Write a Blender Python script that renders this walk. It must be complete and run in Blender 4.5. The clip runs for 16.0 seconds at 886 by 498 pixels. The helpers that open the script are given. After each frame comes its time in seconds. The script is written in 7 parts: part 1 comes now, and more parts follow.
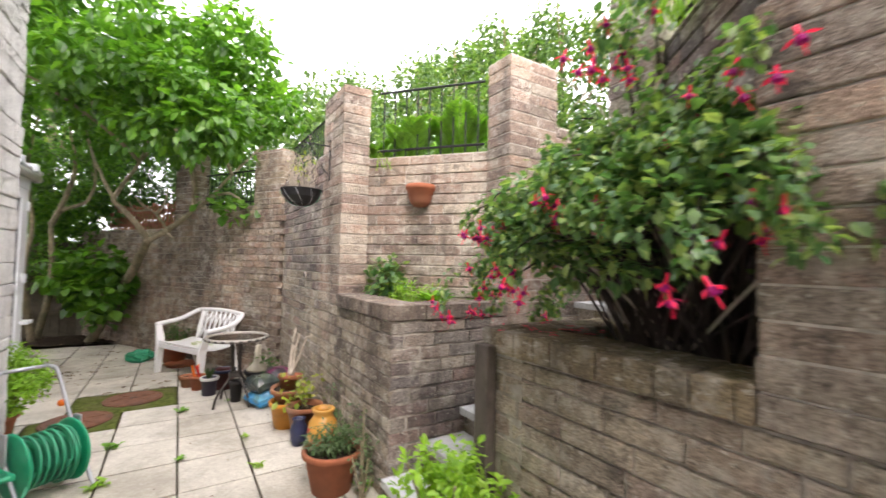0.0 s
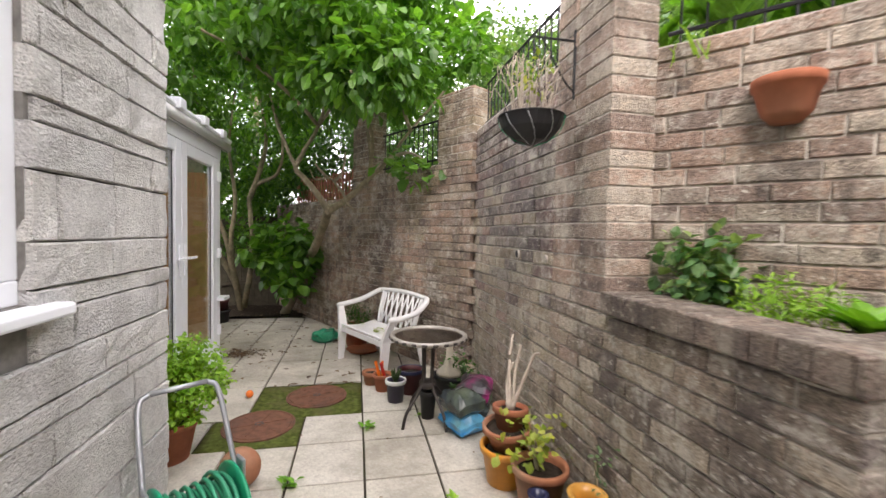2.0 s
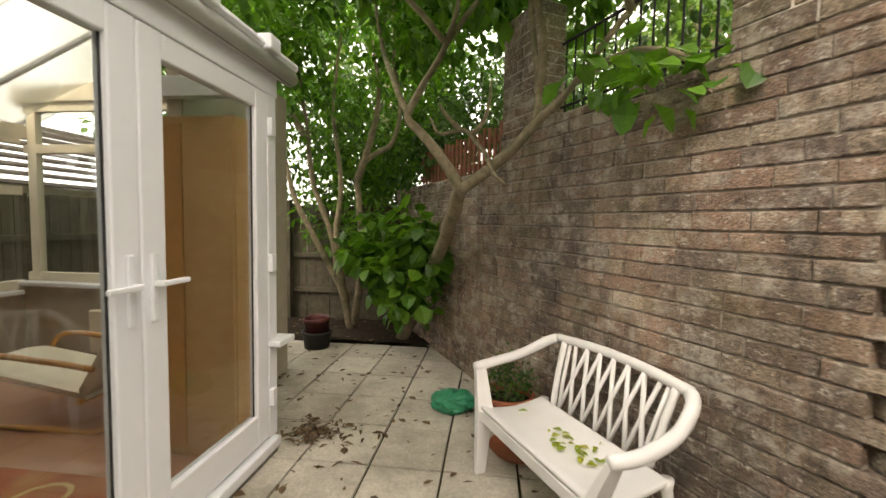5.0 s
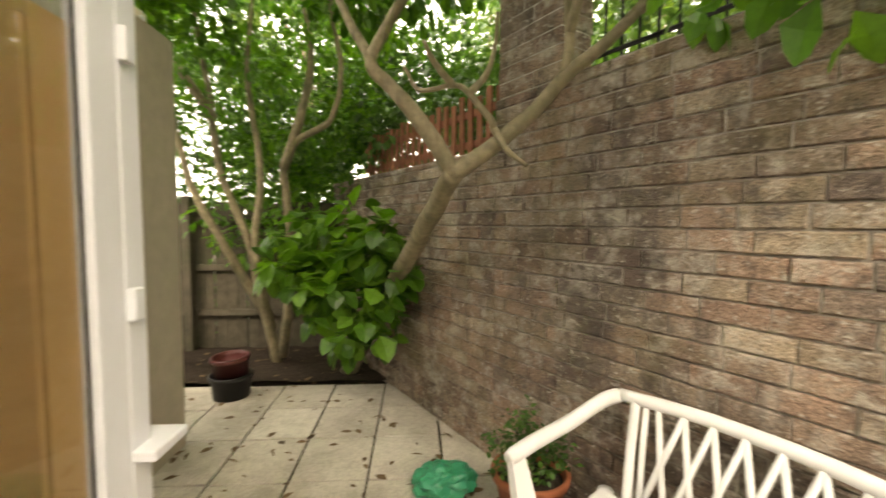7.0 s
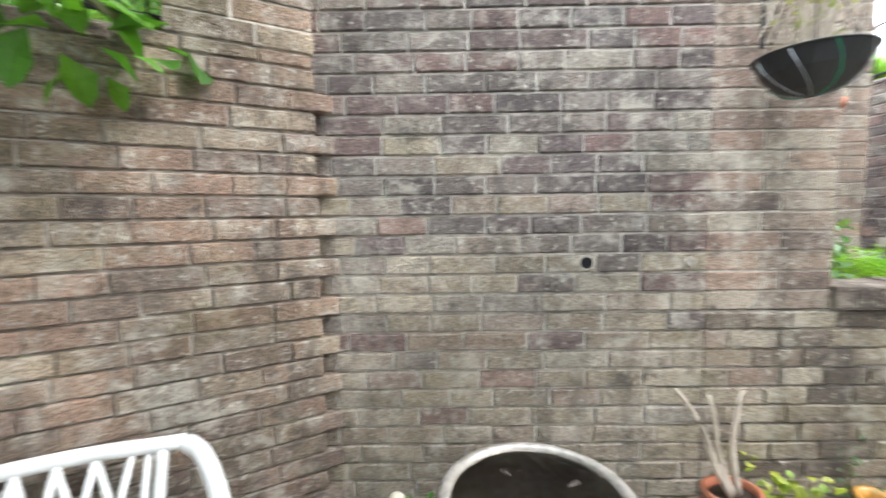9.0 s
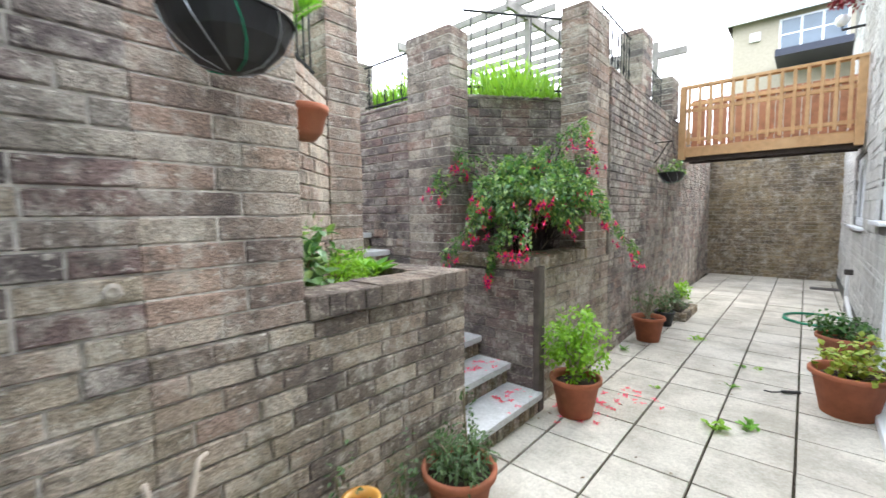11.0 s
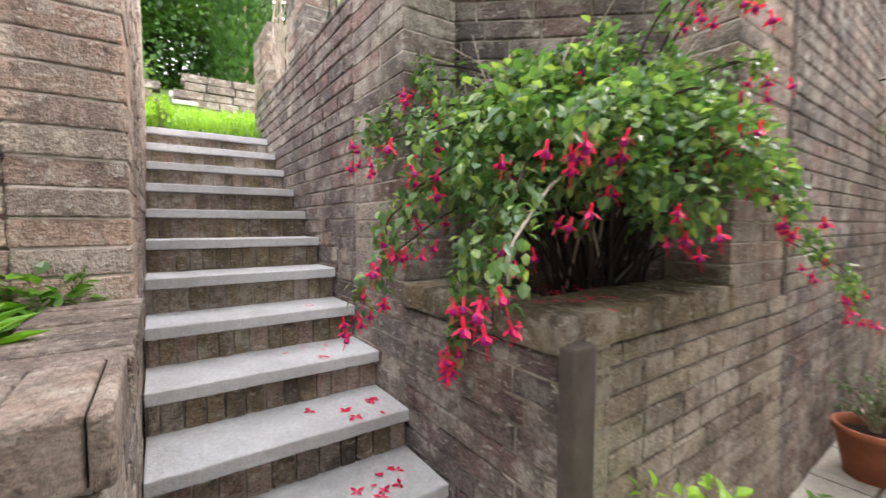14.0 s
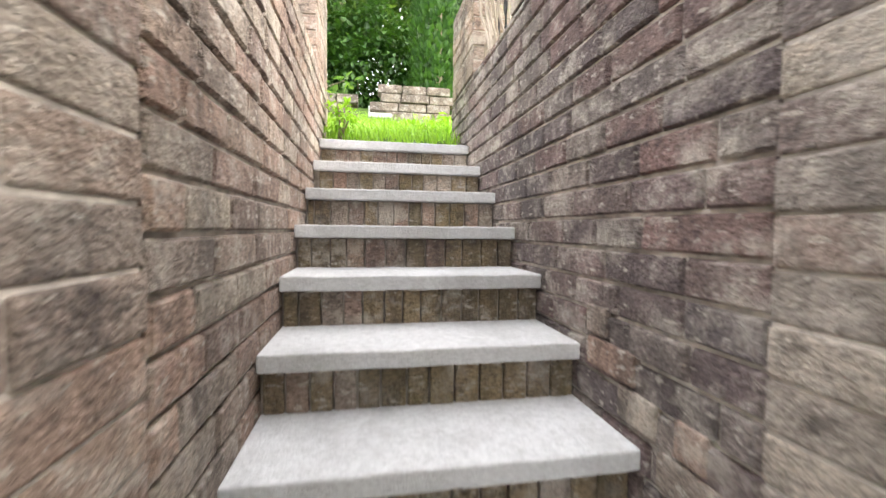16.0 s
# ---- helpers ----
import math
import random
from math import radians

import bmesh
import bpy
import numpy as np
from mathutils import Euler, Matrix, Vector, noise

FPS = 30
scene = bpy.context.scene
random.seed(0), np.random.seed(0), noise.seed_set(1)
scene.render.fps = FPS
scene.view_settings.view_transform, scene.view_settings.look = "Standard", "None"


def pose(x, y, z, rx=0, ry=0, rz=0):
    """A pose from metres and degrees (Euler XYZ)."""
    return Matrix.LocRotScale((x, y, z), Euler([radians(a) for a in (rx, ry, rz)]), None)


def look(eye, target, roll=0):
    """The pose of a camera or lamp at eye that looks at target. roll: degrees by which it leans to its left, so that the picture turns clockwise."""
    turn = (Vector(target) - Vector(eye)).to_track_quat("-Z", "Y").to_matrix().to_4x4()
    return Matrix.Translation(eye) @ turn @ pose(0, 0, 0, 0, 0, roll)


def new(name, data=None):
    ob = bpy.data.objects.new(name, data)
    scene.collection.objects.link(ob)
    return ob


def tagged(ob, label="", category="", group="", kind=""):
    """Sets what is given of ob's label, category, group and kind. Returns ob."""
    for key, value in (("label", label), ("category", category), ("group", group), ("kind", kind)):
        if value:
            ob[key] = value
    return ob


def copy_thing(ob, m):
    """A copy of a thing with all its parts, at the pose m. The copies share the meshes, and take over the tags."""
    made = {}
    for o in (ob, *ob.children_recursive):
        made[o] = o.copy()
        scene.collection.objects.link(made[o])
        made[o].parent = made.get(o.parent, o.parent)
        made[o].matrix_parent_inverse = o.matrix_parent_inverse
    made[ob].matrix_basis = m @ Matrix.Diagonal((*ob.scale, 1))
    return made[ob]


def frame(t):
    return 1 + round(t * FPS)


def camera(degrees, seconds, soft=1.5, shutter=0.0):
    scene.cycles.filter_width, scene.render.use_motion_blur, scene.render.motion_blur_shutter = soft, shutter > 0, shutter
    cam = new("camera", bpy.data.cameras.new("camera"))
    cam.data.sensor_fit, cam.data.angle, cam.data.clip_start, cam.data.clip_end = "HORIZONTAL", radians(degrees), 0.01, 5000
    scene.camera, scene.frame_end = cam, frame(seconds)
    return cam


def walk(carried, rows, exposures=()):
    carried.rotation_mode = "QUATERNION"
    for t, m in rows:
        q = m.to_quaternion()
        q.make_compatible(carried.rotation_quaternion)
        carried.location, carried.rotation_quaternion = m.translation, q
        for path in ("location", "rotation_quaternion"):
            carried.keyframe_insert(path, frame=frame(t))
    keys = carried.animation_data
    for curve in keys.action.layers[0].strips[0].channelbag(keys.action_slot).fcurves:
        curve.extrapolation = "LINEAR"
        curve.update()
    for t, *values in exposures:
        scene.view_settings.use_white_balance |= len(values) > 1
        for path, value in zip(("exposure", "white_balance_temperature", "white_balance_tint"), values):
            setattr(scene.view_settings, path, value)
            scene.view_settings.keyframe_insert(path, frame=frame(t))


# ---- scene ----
cam = camera(93.6, 16.0, shutter=0.35)
PATH = [
    (0, (-1.16, -2.417, 1.516), (-0.09, -0.729, 1.587), 1.3),
    (0.5, (-1.158, -2.084, 1.509), (-0.355, -0.253, 1.544), 1.5),
    (1, (-1.142, -1.684, 1.534), (-0.51, 0.214, 1.514), 1.3),
    (1.5, (-1.138, -1.212, 1.52), (-0.632, 0.722, 1.47), 1.3),
    (2, (-1.178, -0.742, 1.513), (-0.771, 1.214, 1.434), 1.2),
    (2.5, (-1.175, -0.28, 1.496), (-0.86, 1.693, 1.403), 1.4),
    (3, (-1.219, 0.201, 1.488), (-1.007, 2.187, 1.374), 1.5),
    (3.5, (-1.26, 0.629, 1.525), (-1.171, 2.623, 1.393), 1.5),
    (4, (-1.246, 1.044, 1.507), (-1.293, 3.039, 1.379), 1.4),
    (4.5, (-1.26, 1.434, 1.502), (-1.442, 3.421, 1.371), 1.2),
    (4.7, (-1.275, 1.591, 1.508), (-1.503, 3.574, 1.382), 1.1),
    (6.8, (-1.703, 2.802, 1.507), (-1.763, 4.796, 1.371), 0.1),
    (7, (-1.741, 2.848, 1.509), (-1.61, 4.84, 1.386), 0.3),
    (7.5, (-1.776, 2.898, 1.508), (-1.028, 4.751, 1.429), -0.0),
    (8, (-1.845, 2.922, 1.527), (-0.419, 4.321, 1.456), -0.9),
    (8.5, (-1.882, 2.903, 1.634), (-0.025, 3.62, 1.438), -1.3),
    (9, (-1.851, 2.77, 1.585), (0.142, 2.793, 1.421), -0.8),
    (9.5, (-1.806, 2.563, 1.584), (0.12, 2.05, 1.413), -0.6),
    (10, (-1.744, 2.433, 1.609), (-0.01, 1.455, 1.415), -0.3),
    (10.2, (-1.73, 2.384, 1.605), (-0.084, 1.262, 1.418), -0.3),
    (12.3, (-1.129, 0.923, 1.479), (-0.071, -0.766, 1.326), -1.2),
    (12.5, (-1.086, 0.766, 1.462), (-0.005, -0.911, 1.32), -1.1),
    (13, (-0.977, 0.403, 1.462), (0.243, -1.177, 1.338), -0.9),
    (13.5, (-0.831, 0.109, 1.462), (0.612, -1.272, 1.353), -0.4),
    (14, (-0.674, -0.073, 1.474), (0.977, -1.196, 1.357), -0.0),
    (14.5, (-0.37, -0.178, 1.452), (1.455, -0.989, 1.343), 0.2),
    (15, (0.068, -0.204, 1.469), (1.983, -0.771, 1.363), 0.4),
    (15.5, (0.513, -0.241, 1.569), (2.465, -0.664, 1.47), 0.6),
    (16, (0.856, -0.296, 1.727), (2.822, -0.649, 1.633), 0.6),
]
EXPOSURES = [(0, 1.98, 6850, 18), (1.5, 1.75, 6850, 18), (3.5, 1.8, 7000, 18), (4.5, 1.78, 7700, 14), (7, 2.3, 9100, 12), (7.6, 2.6, 8800, 11), (8.6, 2.55, 6500, 9), (10.2, 2.3, 6000, 8), (12.3, 1.88, 6350, 15), (14, 2.12, 6700, 18), (15, 2.32, 7000, 18), (16, 2.31, 6800, 14)]
walk(cam, [(t, look(eye, target, roll)) for t, eye, target, roll in PATH], EXPOSURES)

# ---- world, sun, exposure ----
world = bpy.data.worlds.new("sky_world")
scene.world = world
world.use_nodes = True
wn = world.node_tree.nodes
wl = world.node_tree.links
sky = wn.new("ShaderNodeTexSky")
sky.sky_type = "NISHITA"
sky.sun_disc = False
sky.sun_elevation = radians(45)
sky.sun_rotation = radians(160)
sky.air_density = 1.0
sky.dust_density = 4.0
haze = wn.new("ShaderNodeMix")
haze.data_type = "RGBA"
haze.inputs[0].default_value = 0.85
haze.inputs[7].default_value = (8.2, 8.5, 9.0, 1)
wl.new(sky.outputs[0], haze.inputs[6])
bg = wn["Background"]
wl.new(haze.outputs[2], bg.inputs[0])
bg.inputs[1].default_value = 0.15
sun = new("sun", bpy.data.lights.new("sun", "SUN"))
sun.data.energy = 1.3
sun.data.angle = radians(25)
sun.data.color = (1.0, 0.97, 0.92)
sun.matrix_world = look((0, 0, 20), (2.2, 6.0, 20 - 6.3))


# ---- materials ----
def nodes_of(name):
    m = bpy.data.materials.new(name)
    m.use_nodes = True
    return m, m.node_tree.nodes, m.node_tree.links, m.node_tree.nodes["Principled BSDF"]


def noise_node(n, l, scale, detail=6.0, rough=0.6, stretch=None, local=False):
    """Noise over the world position (or the object's own space)."""
    t = n.new("ShaderNodeTexNoise")
    t.inputs["Scale"].default_value = scale
    t.inputs["Detail"].default_value = detail
    t.inputs["Roughness"].default_value = rough
    if local:
        src = n.new("ShaderNodeTexCoord").outputs["Object"]
    else:
        src = n.new("ShaderNodeNewGeometry").outputs["Position"]
    if stretch:
        mp = n.new("ShaderNodeMapping")
        mp.inputs["Scale"].default_value = stretch
        l.new(src, mp.inputs[0])
        src = mp.outputs[0]
    l.new(src, t.inputs["Vector"])
    return t.outputs["Fac"]


def ramp(n, l, fac, stops):
    r = n.new("ShaderNodeValToRGB")
    e = r.color_ramp.elements
    while len(e) < len(stops):
        e.new(0.5)
    for el, (p, c) in zip(e, stops):
        el.position = p
        el.color = (*c, 1) if len(c) == 3 else c
    l.new(fac, r.inputs[0])
    return r.outputs[0]


def mixc(n, l, fac, a, b, mode="MIX"):
    m = n.new("ShaderNodeMix")
    m.data_type = "RGBA"
    m.blend_type = mode
    for sock, v in ((m.inputs[0], fac), (m.inputs[6], a), (m.inputs[7], b)):
        if isinstance(v, (int, float)):
            sock.default_value = v
        elif isinstance(v, tuple):
            sock.default_value = (*v, 1)
        else:
            l.new(v, sock)
    return m.outputs[2]


def bumped(n, l, bsdf, height, strength, distance=0.01):
    b = n.new("ShaderNodeBump")
    b.inputs["Strength"].default_value = strength
    b.inputs["Distance"].default_value = distance
    l.new(height, b.inputs["Height"])
    l.new(b.outputs[0], bsdf.inputs["Normal"])


G = lambda v: (v, v, v)


def plain(name, col, rough=0.5, metal=0.0, var=0.15, scale=14, bump=0.1, dirt=None, spec=0.5):
    """A surface with grain and a coarser unevenness."""
    m, n, l, b = nodes_of(name)
    f1 = noise_node(n, l, scale)
    f2 = noise_node(n, l, scale / 6, 3)
    lo = tuple(c * (1 - var) for c in col)
    hi = tuple(min(1, c * (1 + var)) for c in col)
    c = ramp(n, l, f1, [(0.3, lo), (0.7, hi)])
    if dirt:
        c = mixc(n, l, ramp(n, l, f2, [(0.48, G(0)), (0.7, G(0.75))]), c, dirt)
    else:
        c = mixc(n, l, ramp(n, l, f2, [(0.35, G(0)), (0.75, G(0.35))]), c, lo)
    l.new(c, b.inputs["Base Color"])
    b.inputs["Roughness"].default_value = rough
    b.inputs["Metallic"].default_value = metal
    b.inputs["Specular IOR Level"].default_value = spec
    if bump:
        bumped(n, l, b, noise_node(n, l, scale * 4, 5), bump, 0.004)
    return m


def brick_material(name, palette, single, stain=(0.072, 0.062, 0.058), pale=(0.64, 0.59, 0.51), amount=0.6, moss=0.0, relief=0.9, mottle=1.0):
    """Weathered brick: a tone for each brick, pitted faces, dark weathering and pale bloom in patches."""
    m, n, l, b = nodes_of(name)
    if single:
        rnd = n.new("ShaderNodeObjectInfo").outputs["Random"]
    else:
        rnd = n.new("ShaderNodeNewGeometry").outputs["Random Per Island"]
    k = len(palette)
    tone = ramp(n, l, rnd, [(i / (k - 1), c) for i, c in enumerate(palette)])
    grain = noise_node(n, l, 95, 7, 0.72, (0.55, 0.55, 1.5))
    tone = mixc(n, l, 0.66 if mottle == 1.0 else 0.5 * mottle, tone, ramp(n, l, grain, [(0.38, G(0.30)), (0.5, G(0.95)), (0.64, G(1.6))]), "MULTIPLY")
    patch = noise_node(n, l, 1.7, 5, 0.62, (1, 1, 0.6))
    tone = mixc(n, l, ramp(n, l, patch, [(0.43, G(0)), (0.62, G(amount))]), tone, stain)
    mid = noise_node(n, l, 9, 5, 0.65)
    tone = mixc(n, l, ramp(n, l, mid, [(0.52, G(0)), (0.68, G(0.55 * mottle))]), tone, pale)
    tone = mixc(n, l, ramp(n, l, noise_node(n, l, 17, 7, 0.72, (1, 1, 0.8)), [(0.53, G(0)), (0.68, G(0.6 * mottle))]), tone, stain)
    tone = mixc(n, l, ramp(n, l, noise_node(n, l, 5, 5, 0.65, (1, 1, 0.16)), [(0.52, G(0)), (0.66, G(0.5 * mottle))]), tone, stain)
    tone = mixc(n, l, ramp(n, l, noise_node(n, l, 34, 3, 0.6, (0.7, 0.7, 1.5)), [(0.60, G(0)), (0.67, G(0.7 * mottle))]), tone, pale)
    if mottle == 1.0:
        blot = noise_node(n, l, 4.2, 9, 0.76, (1, 1, 1.25))
        tone = mixc(n, l, ramp(n, l, blot, [(0.38, G(0.6)), (0.47, G(0))]), tone, pale)
        tone = mixc(n, l, ramp(n, l, blot, [(0.55, G(0)), (0.64, G(0.72))]), tone, stain)
    if moss:
        tone = mixc(n, l, ramp(n, l, noise_node(n, l, 2.6, 5, 0.7), [(0.5, G(0)), (0.72, G(moss))]), tone, (0.15, 0.125, 0.05))
    l.new(tone, b.inputs["Base Color"])
    b.inputs["Roughness"].default_value = 0.92
    b.inputs["Specular IOR Level"].default_value = 0.25
    h = mixc(n, l, 0.5, noise_node(n, l, 24, 8, 0.74), noise_node(n, l, 110, 3, 0.6))
    bumped(n, l, b, h, relief, 0.036)
    return m


PURPLE = [(0.23, 0.20, 0.185), (0.31, 0.25, 0.225), (0.42, 0.275, 0.225), (0.37, 0.325, 0.28), (0.56, 0.49, 0.40), (0.27, 0.24, 0.23), (0.47, 0.39, 0.32), (0.36, 0.26, 0.235)]
WARM = [(0.29, 0.225, 0.19), (0.43, 0.30, 0.235), (0.53, 0.39, 0.30), (0.37, 0.305, 0.255), (0.58, 0.50, 0.40), (0.42, 0.30, 0.245)]
PINK = [(0.30, 0.215, 0.165), (0.40, 0.27, 0.205), (0.47, 0.33, 0.245), (0.34, 0.26, 0.20), (0.54, 0.43, 0.32), (0.27, 0.20, 0.165), (0.43, 0.34, 0.265)]
BROWN = [(0.21, 0.165, 0.135), (0.29, 0.23, 0.185), (0.34, 0.27, 0.21), (0.25, 0.20, 0.165), (0.38, 0.315, 0.25)]
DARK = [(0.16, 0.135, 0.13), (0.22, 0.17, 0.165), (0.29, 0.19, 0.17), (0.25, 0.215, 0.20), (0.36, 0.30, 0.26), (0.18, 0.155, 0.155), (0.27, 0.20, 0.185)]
TAN = [(0.36, 0.30, 0.235), (0.46, 0.385, 0.295), (0.53, 0.45, 0.345), (0.42, 0.335, 0.26), (0.58, 0.51, 0.41), (0.38, 0.28, 0.225)]
OLIVE = [(0.25, 0.205, 0.14), (0.34, 0.27, 0.17), (0.40, 0.31, 0.19), (0.31, 0.245, 0.165)]
GREY = [(0.64, 0.63, 0.60), (0.75, 0.735, 0.70), (0.69, 0.675, 0.635), (0.78, 0.765, 0.72), (0.67, 0.66, 0.64)]
BRICK = brick_material("weathered_brick", PURPLE, True)
BRICK_M = brick_material("mossy_brick", PINK, True, amount=0.72, moss=0.5)
BRICK_MJ = brick_material("mossy_brick_joined", PINK, False, amount=0.72, moss=0.5)
BRICK_J = brick_material("weathered_brick_joined", PURPLE, False)
BRICK_W = brick_material("warm_brick", WARM, True, amount=0.42)
BRICK_WJ = brick_material("warm_brick_joined", WARM, False, amount=0.42)
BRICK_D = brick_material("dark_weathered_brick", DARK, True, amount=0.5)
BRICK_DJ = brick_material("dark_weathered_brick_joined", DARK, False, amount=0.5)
BRICK_T = brick_material("tan_brick", TAN, True, amount=0.3, moss=0.35)
BRICK_TJ = brick_material("tan_brick_joined", TAN, False, amount=0.3, moss=0.35)
BRICK_P = brick_material("brown_brick", BROWN, True, amount=0.5, moss=0.3)
BRICK_PJ = brick_material("brown_brick_joined", BROWN, False, amount=0.5, moss=0.3)
BRICK_O = brick_material("algae_brick", OLIVE, True, moss=0.55)
BRICK_OJ = brick_material("algae_brick_joined", OLIVE, False, moss=0.55)
STONE = brick_material("grey_stone_block", GREY, True, stain=(0.30, 0.29, 0.265), pale=(0.70, 0.68, 0.63), amount=0.35, relief=1.0, mottle=0.6)
STONE_J = brick_material("grey_stone_block_joined", GREY, False, stain=(0.30, 0.29, 0.265), pale=(0.70, 0.68, 0.63), amount=0.35, relief=1.0, mottle=0.6)
COPING = brick_material("weathered_coping", [(0.22, 0.17, 0.14), (0.28, 0.215, 0.175), (0.195, 0.155, 0.13), (0.25, 0.20, 0.165)], True, pale=(0.42, 0.375, 0.31), moss=0.2)
MORTAR = plain("mortar", (0.44, 0.395, 0.34), 0.95, var=0.4, scale=22, bump=0.5, dirt=(0.11, 0.09, 0.075), spec=0.2)
MORTAR_PALE = plain("pale_mortar", (0.62, 0.575, 0.51), 0.95, var=0.4, scale=22, bump=0.5, dirt=(0.10, 0.085, 0.07), spec=0.2)
MORTAR_GREY = plain("grey_mortar", (0.20, 0.19, 0.175), 0.95, var=0.3, scale=22, bump=0.5, spec=0.2)
SLAB = brick_material("paving_slab", [(0.51, 0.475, 0.40), (0.60, 0.565, 0.49), (0.55, 0.515, 0.435), (0.64, 0.60, 0.52)], True, stain=(0.22, 0.195, 0.15), pale=(0.6, 0.57, 0.5), amount=0.5, relief=0.25, mottle=0.45)
TREAD = brick_material("concrete_tread", [(0.58, 0.59, 0.585), (0.65, 0.655, 0.645)], True, stain=(0.30, 0.30, 0.285), pale=(0.70, 0.71, 0.70), amount=0.4, relief=0.35, mottle=0.4)
JOINT = plain("dark_soil_joint", (0.06, 0.05, 0.038), 1.0, var=0.5, scale=30, bump=0.5, dirt=(0.05, 0.06, 0.02), spec=0.1)
SOIL = plain("dark_soil", (0.045, 0.034, 0.026), 1.0, var=0.5, scale=30, bump=1.0, spec=0.1)
MOSS = plain("moss", (0.085, 0.105, 0.025), 1.0, var=0.5, scale=22, bump=1.0, dirt=(0.12, 0.115, 0.05), spec=0.1)
GRASSY = plain("grassy_ground", (0.07, 0.12, 0.025), 1.0, var=0.5, scale=9, bump=1.0, spec=0.1)
UPVC = plain("white_upvc", (0.80, 0.82, 0.85), 0.28, var=0.02, scale=8, bump=0.0)
UPVC_OLD = plain("weathered_white_plastic", (0.74, 0.74, 0.73), 0.45, var=0.06, scale=9, bump=0.03)
WHITE_CHAIR = plain("white_garden_plastic", (0.80, 0.80, 0.80), 0.38, var=0.03, scale=9, bump=0.03)
CREAM = plain("cream_paint", (0.72, 0.66, 0.52), 0.6, var=0.04, scale=6, bump=0.02)
TERRA = plain("terracotta", (0.36, 0.115, 0.055), 0.8, var=0.16, scale=14, bump=0.15, dirt=(0.27, 0.12, 0.07))
TERRA_OLD = plain("old_terracotta", (0.33, 0.13, 0.065), 0.85, var=0.2, scale=14, bump=0.2, dirt=(0.36, 0.24, 0.16))
OCHRE = plain("ochre_glaze", (0.62, 0.26, 0.03), 0.35, var=0.2, scale=9, bump=0.05, dirt=(0.5, 0.33, 0.1))
RED_GLAZE = plain("red_glaze", (0.45, 0.05, 0.02), 0.4, var=0.2)
NAVY = plain("navy_glaze", (0.025, 0.03, 0.075), 0.3, var=0.3)
PURPLE_POT = plain("purple_grey_plastic", (0.05, 0.045, 0.075), 0.5, var=0.15)
BLACK_PL = plain("black_plastic", (0.015, 0.015, 0.017), 0.5, var=0.2)
MAROON = plain("maroon_plastic", (0.10, 0.022, 0.022), 0.5, var=0.15)
RUST = plain("rusty_iron", (0.17, 0.075, 0.045), 0.85, metal=0.1, var=0.3, scale=18, bump=0.4, dirt=(0.10, 0.06, 0.045))
DARK_METAL = plain("dark_painted_metal", (0.06, 0.052, 0.048), 0.5, metal=0.5, var=0.25)
GREY_METAL = plain("galvanised_tube", (0.42, 0.44, 0.46), 0.4, metal=0.7, var=0.12)
IRON = plain("black_iron", (0.022, 0.022, 0.024), 0.6, metal=0.4, var=0.25)
GREEN_PL = plain("green_plastic", (0.0, 0.29, 0.14), 0.32, var=0.12)
GREEN_BAG = plain("green_plastic_bag", (0.02, 0.28, 0.15), 0.35, var=0.12)
HOSE = plain("green_hose", (0.02, 0.25, 0.13), 0.4, var=0.2)
ORANGE = plain("orange_plastic", (0.80, 0.17, 0.01), 0.4, var=0.08)
RED_PL = plain("red_plastic", (0.6, 0.03, 0.02), 0.4, var=0.08)
NEWWOOD = plain("new_softwood", (0.46, 0.27, 0.12), 0.65, var=0.16, scale=12, bump=0.1, dirt=(0.56, 0.36, 0.18))
OLDWOOD = plain("weathered_fence_wood", (0.10, 0.085, 0.06), 0.9, var=0.3, scale=12, bump=0.3, dirt=(0.07, 0.075, 0.04))
DARKWOOD = plain("dark_timber", (0.05, 0.036, 0.03), 0.85, var=0.3, scale=12, bump=0.3)
PINE = plain("varnished_pine", (0.50, 0.25, 0.07), 0.45, var=0.12, scale=5, bump=0.03)
GREYWOOD = plain("silvered_timber", (0.30, 0.28, 0.26), 0.9, var=0.2, scale=12, bump=0.2)
BARK = plain("smooth_bark", (0.28, 0.235, 0.15), 0.85, var=0.3, scale=20, bump=0.5, dirt=(0.10, 0.10, 0.055))
DEADWOOD = plain("bleached_stem", (0.45, 0.38, 0.31), 0.9, var=0.2, scale=20, bump=0.3)
CLOTH = plain("cream_cushion", (0.72, 0.66, 0.54), 0.9, var=0.05, scale=10, bump=0.1)
FLOOR_IN = plain("terracotta_floor_tile", (0.40, 0.19, 0.10), 0.35, var=0.12, scale=3, bump=0.02)
RUG = plain("patterned_rug", (0.36, 0.09, 0.035), 0.95, var=0.2, scale=8, bump=0.2, dirt=(0.55, 0.38, 0.14))
BLIND = plain("tan_blind", (0.50, 0.30, 0.12), 0.7, var=0.06, scale=3, bump=0.02)
ROOFTILE = plain("grey_roof_tile", (0.20, 0.17, 0.155), 0.9, var=0.2, scale=10, bump=0.3)
RENDERED = plain("buff_render", (0.45, 0.40, 0.31), 0.9, var=0.1, scale=10, bump=0.2)


